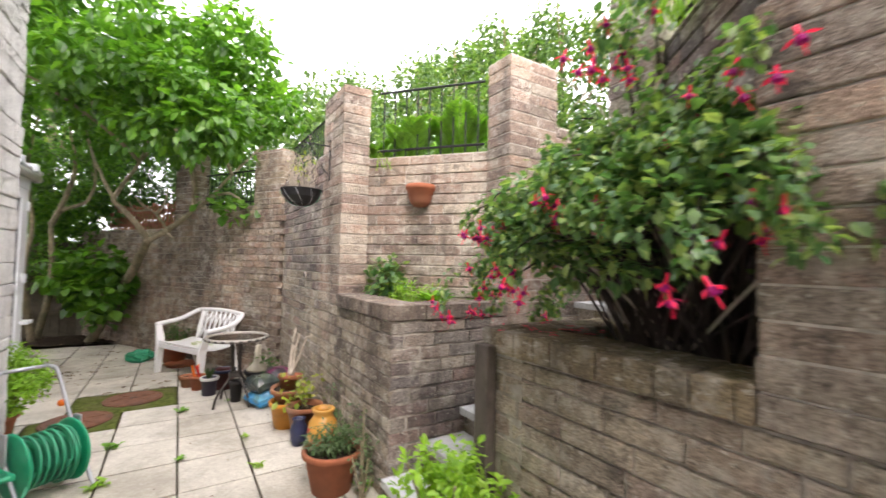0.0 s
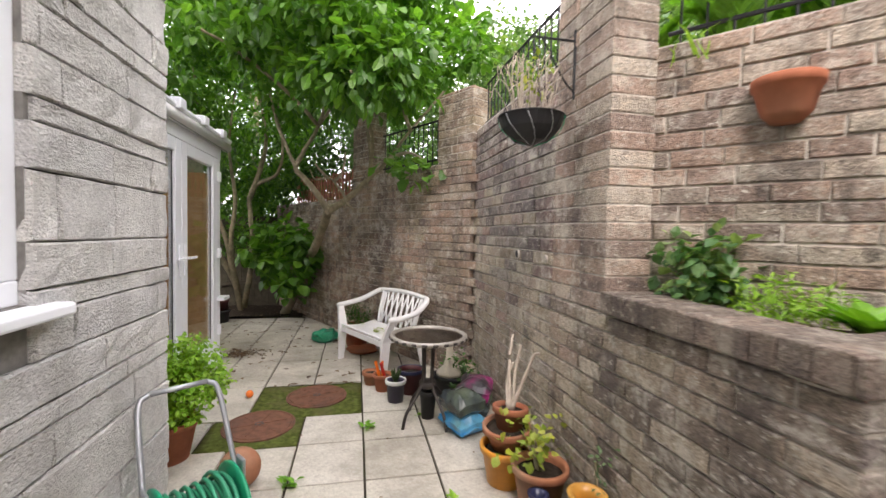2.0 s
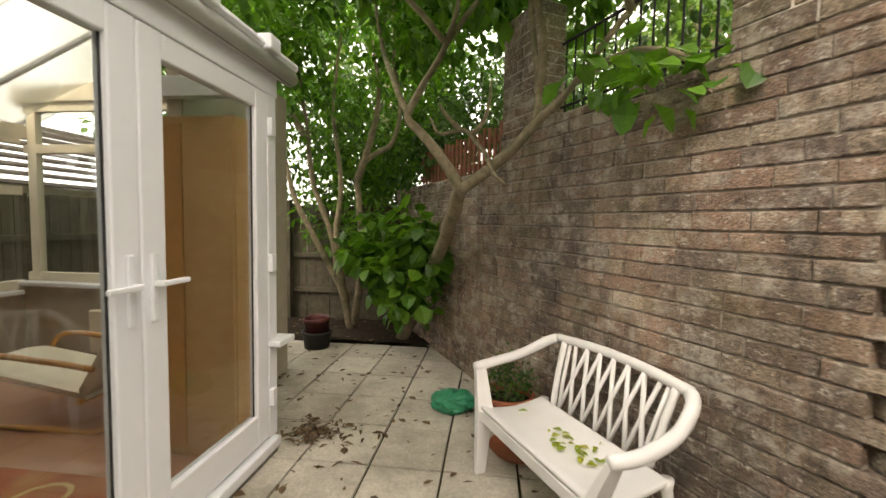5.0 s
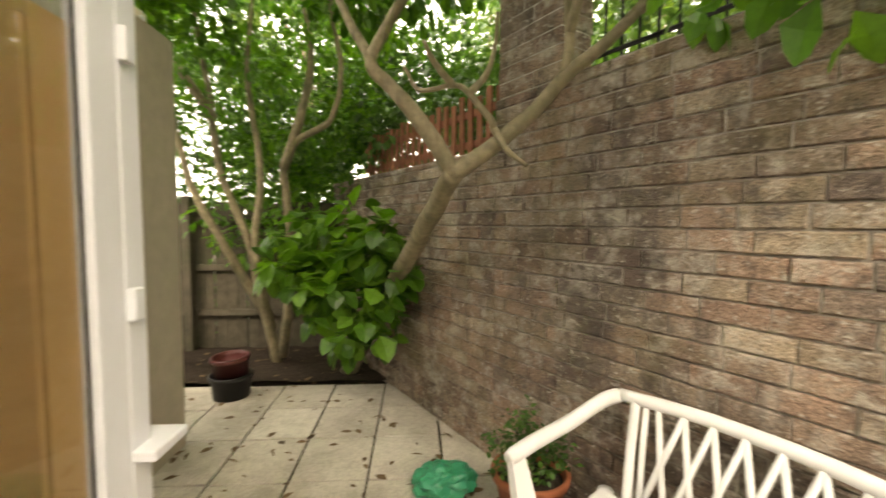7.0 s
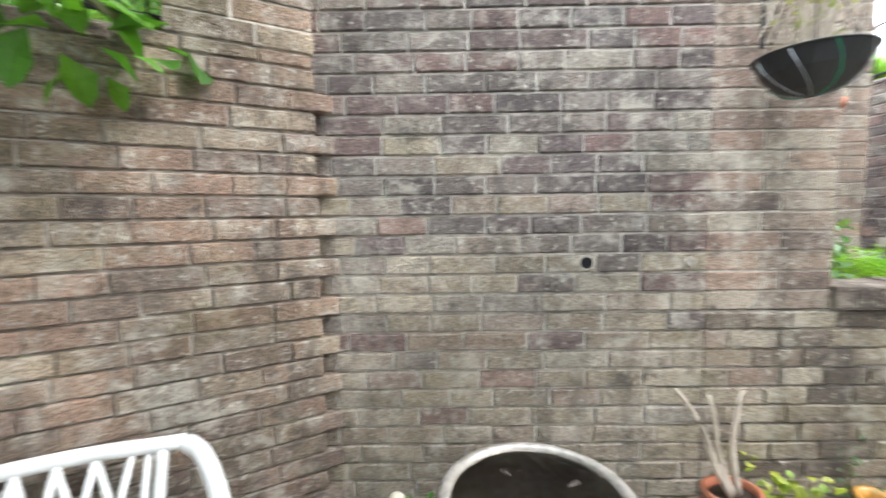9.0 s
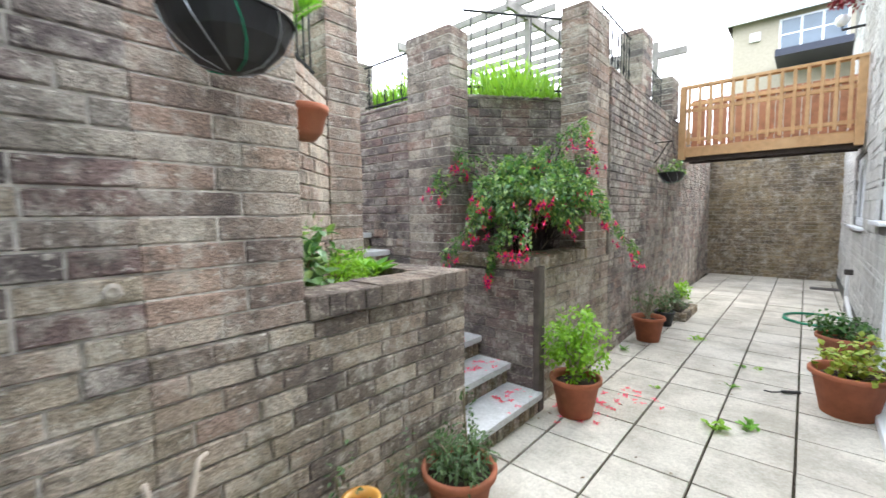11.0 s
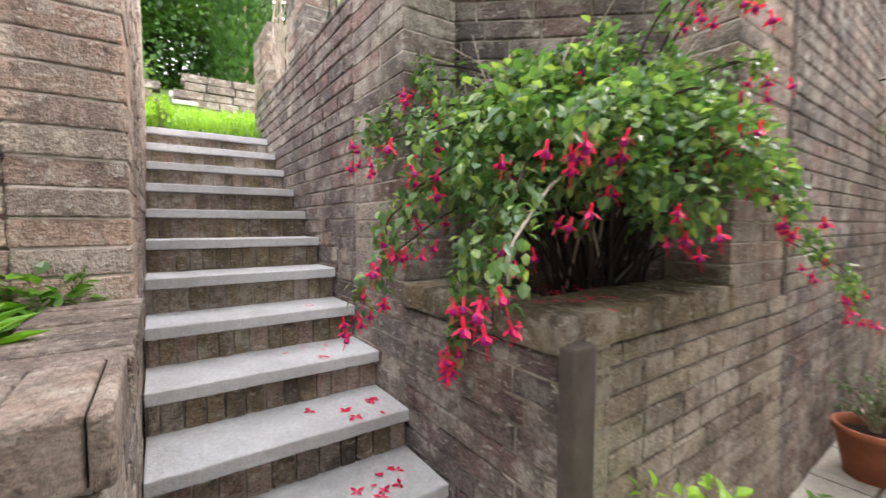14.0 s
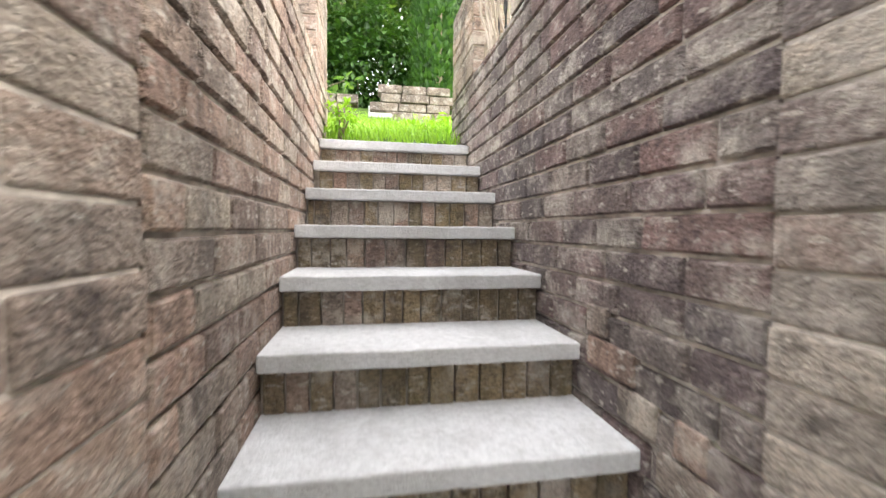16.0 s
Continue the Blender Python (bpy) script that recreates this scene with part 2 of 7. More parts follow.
def leafmat(name, cols, rough=0.45, trans=0.25):
    """Leaf: a tone for each leaf, light passing through, a little gloss."""
    m, n, l, b = nodes_of(name)
    rnd = n.new("ShaderNodeNewGeometry").outputs["Random Per Island"]
    k = len(cols)
    c = ramp(n, l, rnd, [(i / (k - 1), q) for i, q in enumerate(cols)])
    c = mixc(n, l, 0.5, c, ramp(n, l, noise_node(n, l, 40, 3), [(0.3, G(0.7)), (0.7, G(1.3))]), "MULTIPLY")
    l.new(c, b.inputs["Base Color"])
    b.inputs["Roughness"].default_value = rough
    tr = n.new("ShaderNodeBsdfTranslucent")
    l.new(mixc(n, l, 1.0, c, (1.5, 1.6, 0.7), "MULTIPLY"), tr.inputs[0])
    mx = n.new("ShaderNodeMixShader")
    mx.inputs[0].default_value = trans
    l.new(b.outputs[0], mx.inputs[1])
    l.new(tr.outputs[0], mx.inputs[2])
    l.new(mx.outputs[0], n["Material Output"].inputs[0])
    return m


LEAF_BIG = leafmat("broad_leaf", [(0.045, 0.125, 0.016), (0.075, 0.20, 0.026), (0.15, 0.32, 0.04), (0.06, 0.16, 0.022)], 0.36, 0.42)
LEAF_LIME = leafmat("lime_leaf", [(0.20, 0.38, 0.03), (0.30, 0.50, 0.05), (0.15, 0.31, 0.03)], 0.45, 0.35)
LEAF_DARK = leafmat("dark_leaf", [(0.03, 0.08, 0.018), (0.05, 0.13, 0.025), (0.08, 0.18, 0.03)], 0.4, 0.3)
LEAF_FUCH = leafmat("fuchsia_leaf", [(0.055, 0.135, 0.055), (0.10, 0.21, 0.08), (0.32, 0.43, 0.15), (0.07, 0.165, 0.065), (0.15, 0.27, 0.095)], 0.36, 0.4)
LEAF_YEL = leafmat("yellow_leaf", [(0.34, 0.36, 0.04), (0.20, 0.30, 0.04), (0.42, 0.40, 0.08)])
LEAF_GREY = leafmat("grey_green_leaf", [(0.07, 0.13, 0.05), (0.12, 0.19, 0.08), (0.05, 0.10, 0.03)])
LEAF_DEAD = leafmat("dry_leaf", [(0.10, 0.06, 0.03), (0.16, 0.10, 0.05), (0.06, 0.04, 0.03)], 0.8, 0.1)
LEAF_FERN = leafmat("fern_leaf", [(0.12, 0.30, 0.02), (0.18, 0.40, 0.03), (0.08, 0.22, 0.02)])
LEAF_FAR = leafmat("woodland_leaf", [(0.06, 0.13, 0.04), (0.12, 0.22, 0.06), (0.035, 0.08, 0.028), (0.20, 0.30, 0.08)], 0.5, 0.4)
PETAL_R = leafmat("fuchsia_sepal", [(0.78, 0.012, 0.09), (0.86, 0.035, 0.17), (0.70, 0.010, 0.07)], 0.45, 0.4)
PETAL_P = leafmat("fuchsia_corolla", [(0.38, 0.01, 0.25), (0.5, 0.02, 0.32)], 0.5, 0.4)


def glass(name, tint=(0.92, 0.96, 0.95), rough=0.0):
    m, n, l, b = nodes_of(name)
    b.inputs["Base Color"].default_value = (*tint, 1)
    b.inputs["Transmission Weight"].default_value = 1.0
    b.inputs["Roughness"].default_value = rough
    b.inputs["IOR"].default_value = 1.45
    return m


GLASS = glass("window_glass")
SMOKED = glass("smoked_glass", (0.84, 0.81, 0.77), 0.02)


# ---- building helpers ----
def part(name, bm, material, parent=None, label="", smooth=False):
    me = bpy.data.meshes.new(name)
    bm.to_mesh(me)
    bm.free()
    me.materials.append(material)
    if smooth:
        for p in me.polygons:
            p.use_smooth = True
    ob = new(name, me)
    if parent is not None:
        ob.parent = parent
    if label:
        ob["label"] = label
    return ob


def raw(name, verts, faces, material, parent=None, smooth=False):
    me = bpy.data.meshes.new(name)
    me.from_pydata(verts, [], faces)
    me.materials.append(material)
    if smooth:
        for p in me.polygons:
            p.use_smooth = True
    ob = new(name, me)
    if parent is not None:
        ob.parent = parent
    return ob


def thing(name, m, label, category, group="", kind=""):
    e = new(name)
    e.matrix_world = m
    return tagged(e, label, category, group, kind)


def box(bm, x0, x1, y0, y1, z0, z1, m=None, bevel=0.0):
    r = bmesh.ops.create_cube(bm, size=1)
    t = Matrix.Translation(((x0 + x1) / 2, (y0 + y1) / 2, (z0 + z1) / 2)) @ Matrix.Diagonal((abs(x1 - x0), abs(y1 - y0), abs(z1 - z0), 1))
    bmesh.ops.transform(bm, matrix=t, verts=r["verts"])
    vs = r["verts"]
    if bevel:
        es = list({e for v in vs for e in v.link_edges})
        rr = bmesh.ops.bevel(bm, geom=es, offset=bevel, segments=2, affect="EDGES", profile=0.5)
        vs = rr["verts"]
    if m is not None:
        bmesh.ops.transform(bm, matrix=m, verts=list({v for v in vs}))
    return vs


def boxed(name, dims, material, parent=None, label="", bevel=0.004):
    bm = bmesh.new()
    box(bm, *dims, bevel=bevel)
    return part(name, bm, material, parent, label)


def lathe(bm, profile, seg=28, m=None, wob=0.0, caps=True):
    """Turns a list of (radius, height) round z."""
    rings = []
    for r, z in profile:
        ring = []
        for i in range(seg):
            a = 2 * math.pi * i / seg
            q = r * (1 + wob * noise.noise((math.cos(a) * 2, math.sin(a) * 2, z * 9)))
            v = Vector((q * math.cos(a), q * math.sin(a), z))
            ring.append(bm.verts.new(m @ v if m else v))
        rings.append(ring)
    for a, b in zip(rings, rings[1:]):
        for i in range(seg):
            j = (i + 1) % seg
            bm.faces.new((a[i], a[j], b[j], b[i]))
    if caps and profile[0][0] > 1e-4:
        bm.faces.new(list(reversed(rings[0])))
    if caps and profile[-1][0] > 1e-4:
        bm.faces.new(rings[-1])
    return bm


def tube(bm, pts, radii, seg=8):
    """A tapered tube along points."""
    pts = [Vector(p) for p in pts]
    if not isinstance(radii, (list, tuple)):
        radii = [radii] * len(pts)
    rings = []
    up = Vector((0.13, 0.31, 0.94))
    for i, p in enumerate(pts):
        d = (pts[min(i + 1, len(pts) - 1)] - pts[max(i - 1, 0)]).normalized()
        a = d.cross(up)
        if a.length < 0.05:
            a = d.cross(Vector((1, 0, 0)))
        a.normalize()
        b = d.cross(a)
        rings.append([bm.verts.new(p + (a * math.cos(2 * math.pi * k / seg) + b * math.sin(2 * math.pi * k / seg)) * radii[i]) for k in range(seg)])
    for a, b in zip(rings, rings[1:]):
        for i in range(seg):
            j = (i + 1) % seg
            bm.faces.new((a[i], a[j], b[j], b[i]))
    bm.faces.new(list(reversed(rings[0])))
    bm.faces.new(rings[-1])
    return bm


def curvy(pts, steps=6):
    """Catmull-Rom through points."""
    p = [Vector(q) for q in pts]
    p = [2 * p[0] - p[1]] + p + [2 * p[-1] - p[-2]]
    out = []
    for i in range(1, len(p) - 2):
        for k in range(steps):
            t = k / steps
            out.append(0.5 * ((2 * p[i]) + (p[i + 1] - p[i - 1]) * t + (2 * p[i - 1] - 5 * p[i] + 4 * p[i + 1] - p[i + 2]) * t * t + (3 * p[i] - p[i - 1] - 3 * p[i + 1] + p[i + 2]) * t ** 3))
    out.append(p[-2])
    return out


def piece_mesh(name, L, h, d, material, rough, nx, nz, seed, chamfer=0.006):
    """One brick or block: x along, z up, its face at y = 0 looking to -y, uneven, with worn arrises."""
    rng = random.Random(seed)
    off = rng.random() * 50
    vs, fs = [], []
    xs = [0, chamfer] + [chamfer + (L - 2 * chamfer) * i / nx for i in range(1, nx)] + [L - chamfer, L]
    zs = [0, chamfer] + [chamfer + (h - 2 * chamfer) * i / nz for i in range(1, nz)] + [h - chamfer, h]
    nX, nZ = len(xs), len(zs)
    for j, z in enumerate(zs):
        for i, x in enumerate(xs):
            edge = i in (0, nX - 1) or j in (0, nZ - 1)
            y = chamfer * 1.1 if edge else rough * noise.noise((x * 14 + off, z * 16, off)) - rough * 0.3
            wx = 0.0025 * noise.noise((off, z * 30, x * 9)) if edge else 0
            vs.append((x + wx, y, z + wx))
    for j in range(nZ - 1):
        for i in range(nX - 1):
            a = j * nX + i
            fs.append((a, a + 1, a + nX + 1, a + nX))
    b0 = len(vs)
    vs += [(0, d, 0), (L, d, 0), (L, d, h), (0, d, h)]
    c = (0, nX - 1, nX * nZ - 1, nX * (nZ - 1))
    fs.append((*reversed(range(0, nX)), b0, b0 + 1))
    fs.append((*[nX * j + nX - 1 for j in reversed(range(nZ))], b0 + 1, b0 + 2))
    fs.append((*[nX * (nZ - 1) + i for i in range(nX)], b0 + 2, b0 + 3)[::1])
    fs.append((*[nX * j for j in range(nZ)], b0 + 3, b0))
    me = bpy.data.meshes.new(name)
    me.from_pydata(vs, [], fs)
    me.materials.append(material)
    return me


BANK = {}


def bank(key, L, h, d, material, rough, nx, nz, v):
    k = (material.name, round(L, 3), round(h, 3), v)
    if k not in BANK:
        BANK[k] = piece_mesh(key, L, h, d, material, rough, nx, nz, hash(k[1:]) % 9999)
    return BANK[k]


def face_frame(p0, p1):
    """Pose of a wall face: x from p0 to p1, z up, -y out of the wall (to the right of the way from p0 to p1)."""
    d = Vector((p1[0] - p0[0], p1[1] - p0[1], 0))
    L = d.length
    d.normalize()
    out = Vector((d.y, -d.x, 0))
    m = Matrix(((d.x, -out.x, 0, p0[0]), (d.y, -out.y, 0, p0[1]), (0, 0, 1, 0), (0, 0, 0, 1)))
    return m, L


def wall_core(name, p0, p1, z0, z1, thick, material, label, ends=0.0):
    m, L = face_frame(p0, p1)
    bm = bmesh.new()
    box(bm, -ends, L + ends, 0.009, thick, z0, z1)
    ob = part(name, bm, material)
    ob.matrix_world = m
    return tagged(ob, label, "wall", kind="structure"), m, L


def lay(wall, L, z0, z1, single, joined, rng, lengths, course, holes=(), near=None, rough=0.006, depth=0.05, gap=0.0075, limit=300, heights=None, name="brick", nx=3, nz=2, proud=0.004, pick=None):
    """Courses of pieces on a wall's face; those past the limit are joined into one mesh."""
    rest_v, rest_f, count = [], [], 0
    z, row = z0, 0
    while z < z1 - 0.02:
        ch = heights[row % len(heights)] if heights else course
        h = min(ch, z1 - z) - gap
        if h < 0.025:
            break
        x = -rng.choice(lengths) * (0.5 if row % 2 else 0.02)
        while x < L - 0.01:
            ln = rng.choice(lengths)
            a, b = max(x, 0), min(x + ln - gap, L)
            if L - (x + ln) < 0.07:
                b = L
                ln = L - x + 1
            x += ln
            if b - a < 0.035:
                continue
            if any(a < hx1 and b > hx0 and z < hz1 and z + h > hz0 for hx0, hx1, hz0, hz1 in holes):
                for hx0, hx1, hz0, hz1 in holes:
                    if a < hx1 and b > hx0 and z < hz1 and z + h > hz0:
                        if a < hx0 - 0.03:
                            b = hx0
                        elif b > hx1 + 0.03:
                            a = hx1
                        else:
                            a = b
                if b - a < 0.03:
                    continue
            ln2 = max(0.03, round((b - a) / 0.005) * 0.005)
            me = bank(name, ln2, h, depth, pick(z, rng) if pick else single, rough, nx, nz, rng.randrange(4))
            t = Matrix.Translation((a, -proud * rng.random(), z)) @ Matrix.Rotation(rng.uniform(-0.006, 0.006), 4, "Y")
            if count < limit and (near is None or near[0] < a < near[1]):
                ob = new(name, me)
                ob.parent = wall
                ob.matrix_basis = t
                count += 1
            else:
                b0 = len(rest_v)
                rest_v += [t @ v.co for v in me.vertices]
                rest_f += [tuple(b0 + i for i in p.vertices) for p in me.polygons]
        z += ch
        row += 1
    if rest_f:
        ob = raw(name + "work", rest_v, rest_f, joined, wall)
        ob["kind"] = "stuff"
    return count


# ---- large structure ----
def sheet(name, x0, x1, y0, y1, f, nx, ny, material, label, category):
    vs = [(x0 + (x1 - x0) * i / nx, y0 + (y1 - y0) * j / ny, 0) for j in range(ny + 1) for i in range(nx + 1)]
    vs = [(x, y, f(x, y)) for x, y, _ in vs]
    fs = [(j * (nx + 1) + i, j * (nx + 1) + i + 1, (j + 1) * (nx + 1) + i + 1, (j + 1) * (nx + 1) + i) for j in range(ny) for i in range(nx)]
    return tagged(raw(name, vs, fs, material, smooth=True), label, category, kind="structure")


bm = bmesh.new()
box(bm, -900, 900, -900, 900, -0.3, -0.022)
tagged(part("ground", bm, JOINT), "dark earth under the paved patio", "ground", kind="structure")


def hill(x, y):
    u = min(x, 17)
    return 2.29 + 0.28 * max(0, u - 3.7) + 0.006 * max(0, u - 6) ** 2 + 0.05 * noise.noise((x * 1.3, y * 1.3, 0))


# terraces behind the retaining walls, and the hillside
sheet("terrace_corner", 1.12, 3.75, 0.27, 1.2, lambda x, y: 2.32 + 0.06 * max(0, x - 1.0), 8, 4, GRASSY, "grassy terrace beside the steps", "ground")
sheet("terrace_north", 0.22, 3.75, 1.2, 60, lambda x, y: 2.34 + 0.07 * max(0, x - 1.0) + 0.04 * noise.noise((x, y, 2)), 14, 60, GRASSY, "grassy terrace behind the brick wall", "ground")
sheet("terrace_bank", 1.05, 3.75, -2.2, -1.19, lambda x, y: 2.7 + 0.05 * x, 8, 4, GRASSY, "grassy terrace behind the fuchsia bed", "ground")
sheet("terrace_south", 0.36, 3.75, -60, -2.2, lambda x, y: 2.68 + 0.03 * max(0, -y - 3) + 0.05 * x + 0.04 * noise.noise((x, y, 2)), 14, 60, GRASSY, "grassy terrace above the retaining wall", "ground")
sheet("hillside", 3.62, 90, -60, 60, hill, 80, 100, GRASSY, "grassy garden rising to the woods", "ground")

W1, M1, L1 = wall_core("wall_north", (0.0, 3.5), (0.0, 1.62), -0.05, 2.56, 0.23, MORTAR_PALE, "tall weathered purple-brown brick retaining wall beside the patio")
W2, M2, L2 = wall_core("wall_tree", (-1.25, 5.42), (-0.055, 3.331), -0.05, 2.26, 0.22, MORTAR, "weathered brick wall with pale patches bending towards the tree")
W5, M5, L5 = wall_core("wall_tree_far", (-2.74, 8.02), (-1.25, 5.42), -0.05, 1.98, 0.22, MORTAR, "lower weathered brick wall behind the tree")
WB, MB, LB = wall_core("wall_planter_back", (0.24, 1.17), (1.0, 0.25), 1.0, 2.46, 0.2, MORTAR_PALE, "diagonal brick wall behind the small planter")
PW, MPW, LPW = wall_core("planter_wall_west", (0.0, 1.62), (0.0, 0.0), -0.05, 1.138, 0.22, MORTAR, "low brick planter wall facing the patio")
PS, MPS, LPS = wall_core("planter_wall_stair", (0.0, 0.0), (0.97, 0.0), -0.05, 1.138, 0.20, MORTAR, "low brick planter wall beside the steps", ends=-0.005)
SN, MSN, LSN = wall_core("stair_wall_north", (1.48, 0.0), (4.05, 0.0), -0.05, 2.69, 0.26, MORTAR_PALE, "tall brick wall along the garden steps")
SS, MSS, LSS = wall_core("stair_wall_south", (4.05, -0.93), (1.42, -0.93), -0.05, 2.69, 0.26, MORTAR_PALE, "tall dark brick wall along the garden steps")
QN, MQN, LQN = wall_core("raised_bed_wall_stair", (0.88, -0.93), (0.04, -0.93), -0.05, 1.13, 0.22, MORTAR, "dark brick raised bed wall beside the steps")
QW, MQW, LQW = wall_core("raised_bed_wall_west", (0.04, -0.93), (0.06, -2.62), -0.05, 1.13, 0.22, MORTAR, "algae-stained raised bed wall facing the patio", ends=-0.005)
QB, MQB, LQB = wall_core("raised_bed_wall_back", (0.98, -1.2), (0.31, -2.02), 1.0, 2.72, 0.2, MORTAR, "diagonal brick wall behind the fuchsia bed")
LS, MLS, LLS = wall_core("wall_south", (0.06, -2.62), (0.33, -10.5), -0.05, 3.12, 0.3, MORTAR, "long dark brick retaining wall of the side yard")
FW, MFW, LFW = wall_core("wall_end", (0.36, -10.5), (-2.6, -10.5), -0.05, 2.95, 0.25, MORTAR, "algae-green brick wall closing the side yard")


def soil(name, pts, z, label):
    bm = bmesh.new()
    top = bmesh.ops.create_grid(bm, x_segments=14, y_segments=14, size=0.5)
    a, b, c, d = [Vector((*p, z)) for p in pts]
    for v in bm.verts:
        u, w = v.co.x + 0.5, v.co.y + 0.5
        q = (a * (1 - u) + b * u) * (1 - w) + (d * (1 - u) + c * u) * w
        v.co = q + Vector((0, 0, 0.03 * noise.noise(q * 9)))
    return tagged(part(name, bm, SOIL, None, smooth=True), label, "soil", kind="structure")


soil("soil_planter", [(0.2, 1.3), (0.2, 0.18), (1.05, 0.18), (0.45, 1.15)], 1.15, "dark soil in the brick planter")
soil("soil_raised_bed", [(0.2, -1.1), (0.2, -2.0), (0.4, -1.98), (1.1, -1.1)], 1.12, "dark soil in the fuchsia bed")
soil("soil_tree_bed", [(-4.6, 6.72), (-1.95, 6.72), (-2.65, 7.95), (-4.6, 7.95)], 0.03, "dark leaf-littered soil under the tree")


def pillar(name, x0, x1, y0, y1, z0, z1, seed, single, label, course=0.088, m=None):
    """Solid brick pier: two bricks a course, turned by turns, on a mortar core."""
    rng = random.Random(seed)
    e = thing(name, m or pose(0, 0, 0), label, "pillar", "brick piers", "structure")
    bm = bmesh.new()
    box(bm, x0 + 0.006, x1 - 0.006, y0 + 0.006, y1 - 0.006, z0, z1 - 0.01)
    part("mortar_core", bm, MORTAR_PALE, e)
    z, row = z0, 0
    while z < z1 - 0.03:
        h = min(course, z1 - z) - 0.006
        long_x = (x1 - x0) > (y1 - y0)
        lo, hi = (x0, x1) if long_x else (y0, y1)
        cut = lo + (hi - lo) * (0.42 if row % 2 else 0.58)
        for a, b in ((lo, cut - 0.003), (cut + 0.003, hi)):
            bm = bmesh.new()
            j = [rng.uniform(-0.003, 0.003) for _ in range(4)]
            d = (a + j[0], b + j[1], y0 + j[2], y1 + j[3]) if long_x else (x0 + j[2], x1 + j[3], a + j[0], b + j[1])
            box(bm, *d, z, z + h, bevel=0.006)
            part("brick", bm, single, e)
        z += course
        row += 1
    return e


pillar("pillar_1", 0.0, 0.25, 1.065, 1.62, 1.143, 3.07, 1, BRICK_W, "tall weathered brick pier at the planter")
pillar("pillar_2", 0.96, 1.48, 0.0, 0.28, 0.0, 3.18, 2, BRICK_W, "tall brick pier beside the garden steps")
pillar("pillar_3", 0.88, 1.42, -1.2, -0.93, 0.0, 3.25, 3, BRICK, "tall brick pier above the fuchsia bed")
pillar("pillar_4", 2.24, 2.72, -1.2, -0.932, 2.70, 3.27, 4, BRICK, "brick pier on the stair wall")
pillar("pillar_5", 3.42, 4.05, -1.2, -0.932, 2.70, 3.32, 5, BRICK_W, "brick pier at the head of the steps")
pillar("pillar_6", 3.42, 4.05, 0.002, 0.27, 2.70, 3.4, 6, BRICK_W, "brick pier at the head of the steps")
pillar("pillar_7", 0.05, 0.32, -2.52, -1.96, 1.135, 3.55, 7, BRICK_W, "tall brick pier at the fuchsia bed")
pillar("pillar_8", 0.10, 0.38, -4.25, -3.8, 3.12, 3.9, 8, BRICK, "brick pier on the retaining wall")
pillar("pillar_9", 0.15, 0.44, -6.05, -5.6, 3.12, 3.75, 9, BRICK, "brick pier beside the timber walkway")
pillar("pillar_10", L2 - 0.52, L2 + 0.01, -0.004, 0.235, 2.26, 3.0, 10, BRICK_M, "dark brick pier at the bend of the wall", m=M2)
pillar("pillar_11", L2 - 2.38, L2 - 1.9, -0.004, 0.24, 2.26, 3.15, 11, BRICK_M, "brick pier with a pipe beside the tree", m=M2)


# steps: treads of concrete on risers of upright bricks
def step(k):
    x, z = -0.05 + (k - 1) * 0.2925, 0.174 * k
    e = thing("garden_step", pose(x, 0, z), "concrete garden step on a riser of upright bricks", "step", "garden steps", "structure")
    rng = random.Random(k)
    bm = bmesh.new()
    box(bm, 0, 0.34, -0.924, -0.006, -0.052, 0, bevel=0.006)
    bmesh.ops.subdivide_edges(bm, edges=[q for q in bm.edges if q.calc_length() > 0.5], cuts=18)
    for v in bm.verts:
        v.co += Vector((0.004 * noise.noise((k, v.co.y * 14, v.co.z * 20)), 0, 0.003 * noise.noise((v.co.y * 9, k, 1))))
    part("tread", bm, TREAD, e)
    bm = bmesh.new()
    box(bm, 0.052, 0.30, -0.925, -0.005, -0.178, -0.053)
    part("riser_core", bm, MORTAR, e)
    y = -0.918
    while y < -0.03:
        w = min(rng.choice((0.065, 0.075, 0.085, 0.075)), -0.008 - y)
        bm = bmesh.new()
        box(bm, 0.034 + rng.uniform(-0.003, 0.003), 0.08, y, y + w - 0.007, -0.176, -0.056, bevel=0.004)
        part("brick", bm, BRICK_O if rng.random() < 0.6 else BRICK_W, e)
        y += w
    return e


for k in range(1, 14):
    step(k)

# house wall with openings cut through
HX = -2.13


def slab_with_holes(name, plane_x, thick, y0, y1, z0, z1, holes, material, label, category="wall"):
    """A wall across x, made of pieces round its rectangular openings (y0, y1, z0, z1)."""
    bm = bmesh.new()
    ys = sorted({y0, y1, *[h[0] for h in holes], *[h[1] for h in holes]})
    for a, b in zip(ys, ys[1:]):
        hs = sorted([(h[2], h[3]) for h in holes if h[0] <= a and h[1] >= b])
        z = z0
        for h0, h1 in hs + [(z1, z1)]:
            if h0 - z > 0.001:
                box(bm, plane_x - thick, plane_x, a, b, z, h0)
            z = h1
    return tagged(part(name, bm, material, None), label, category, kind="structure")


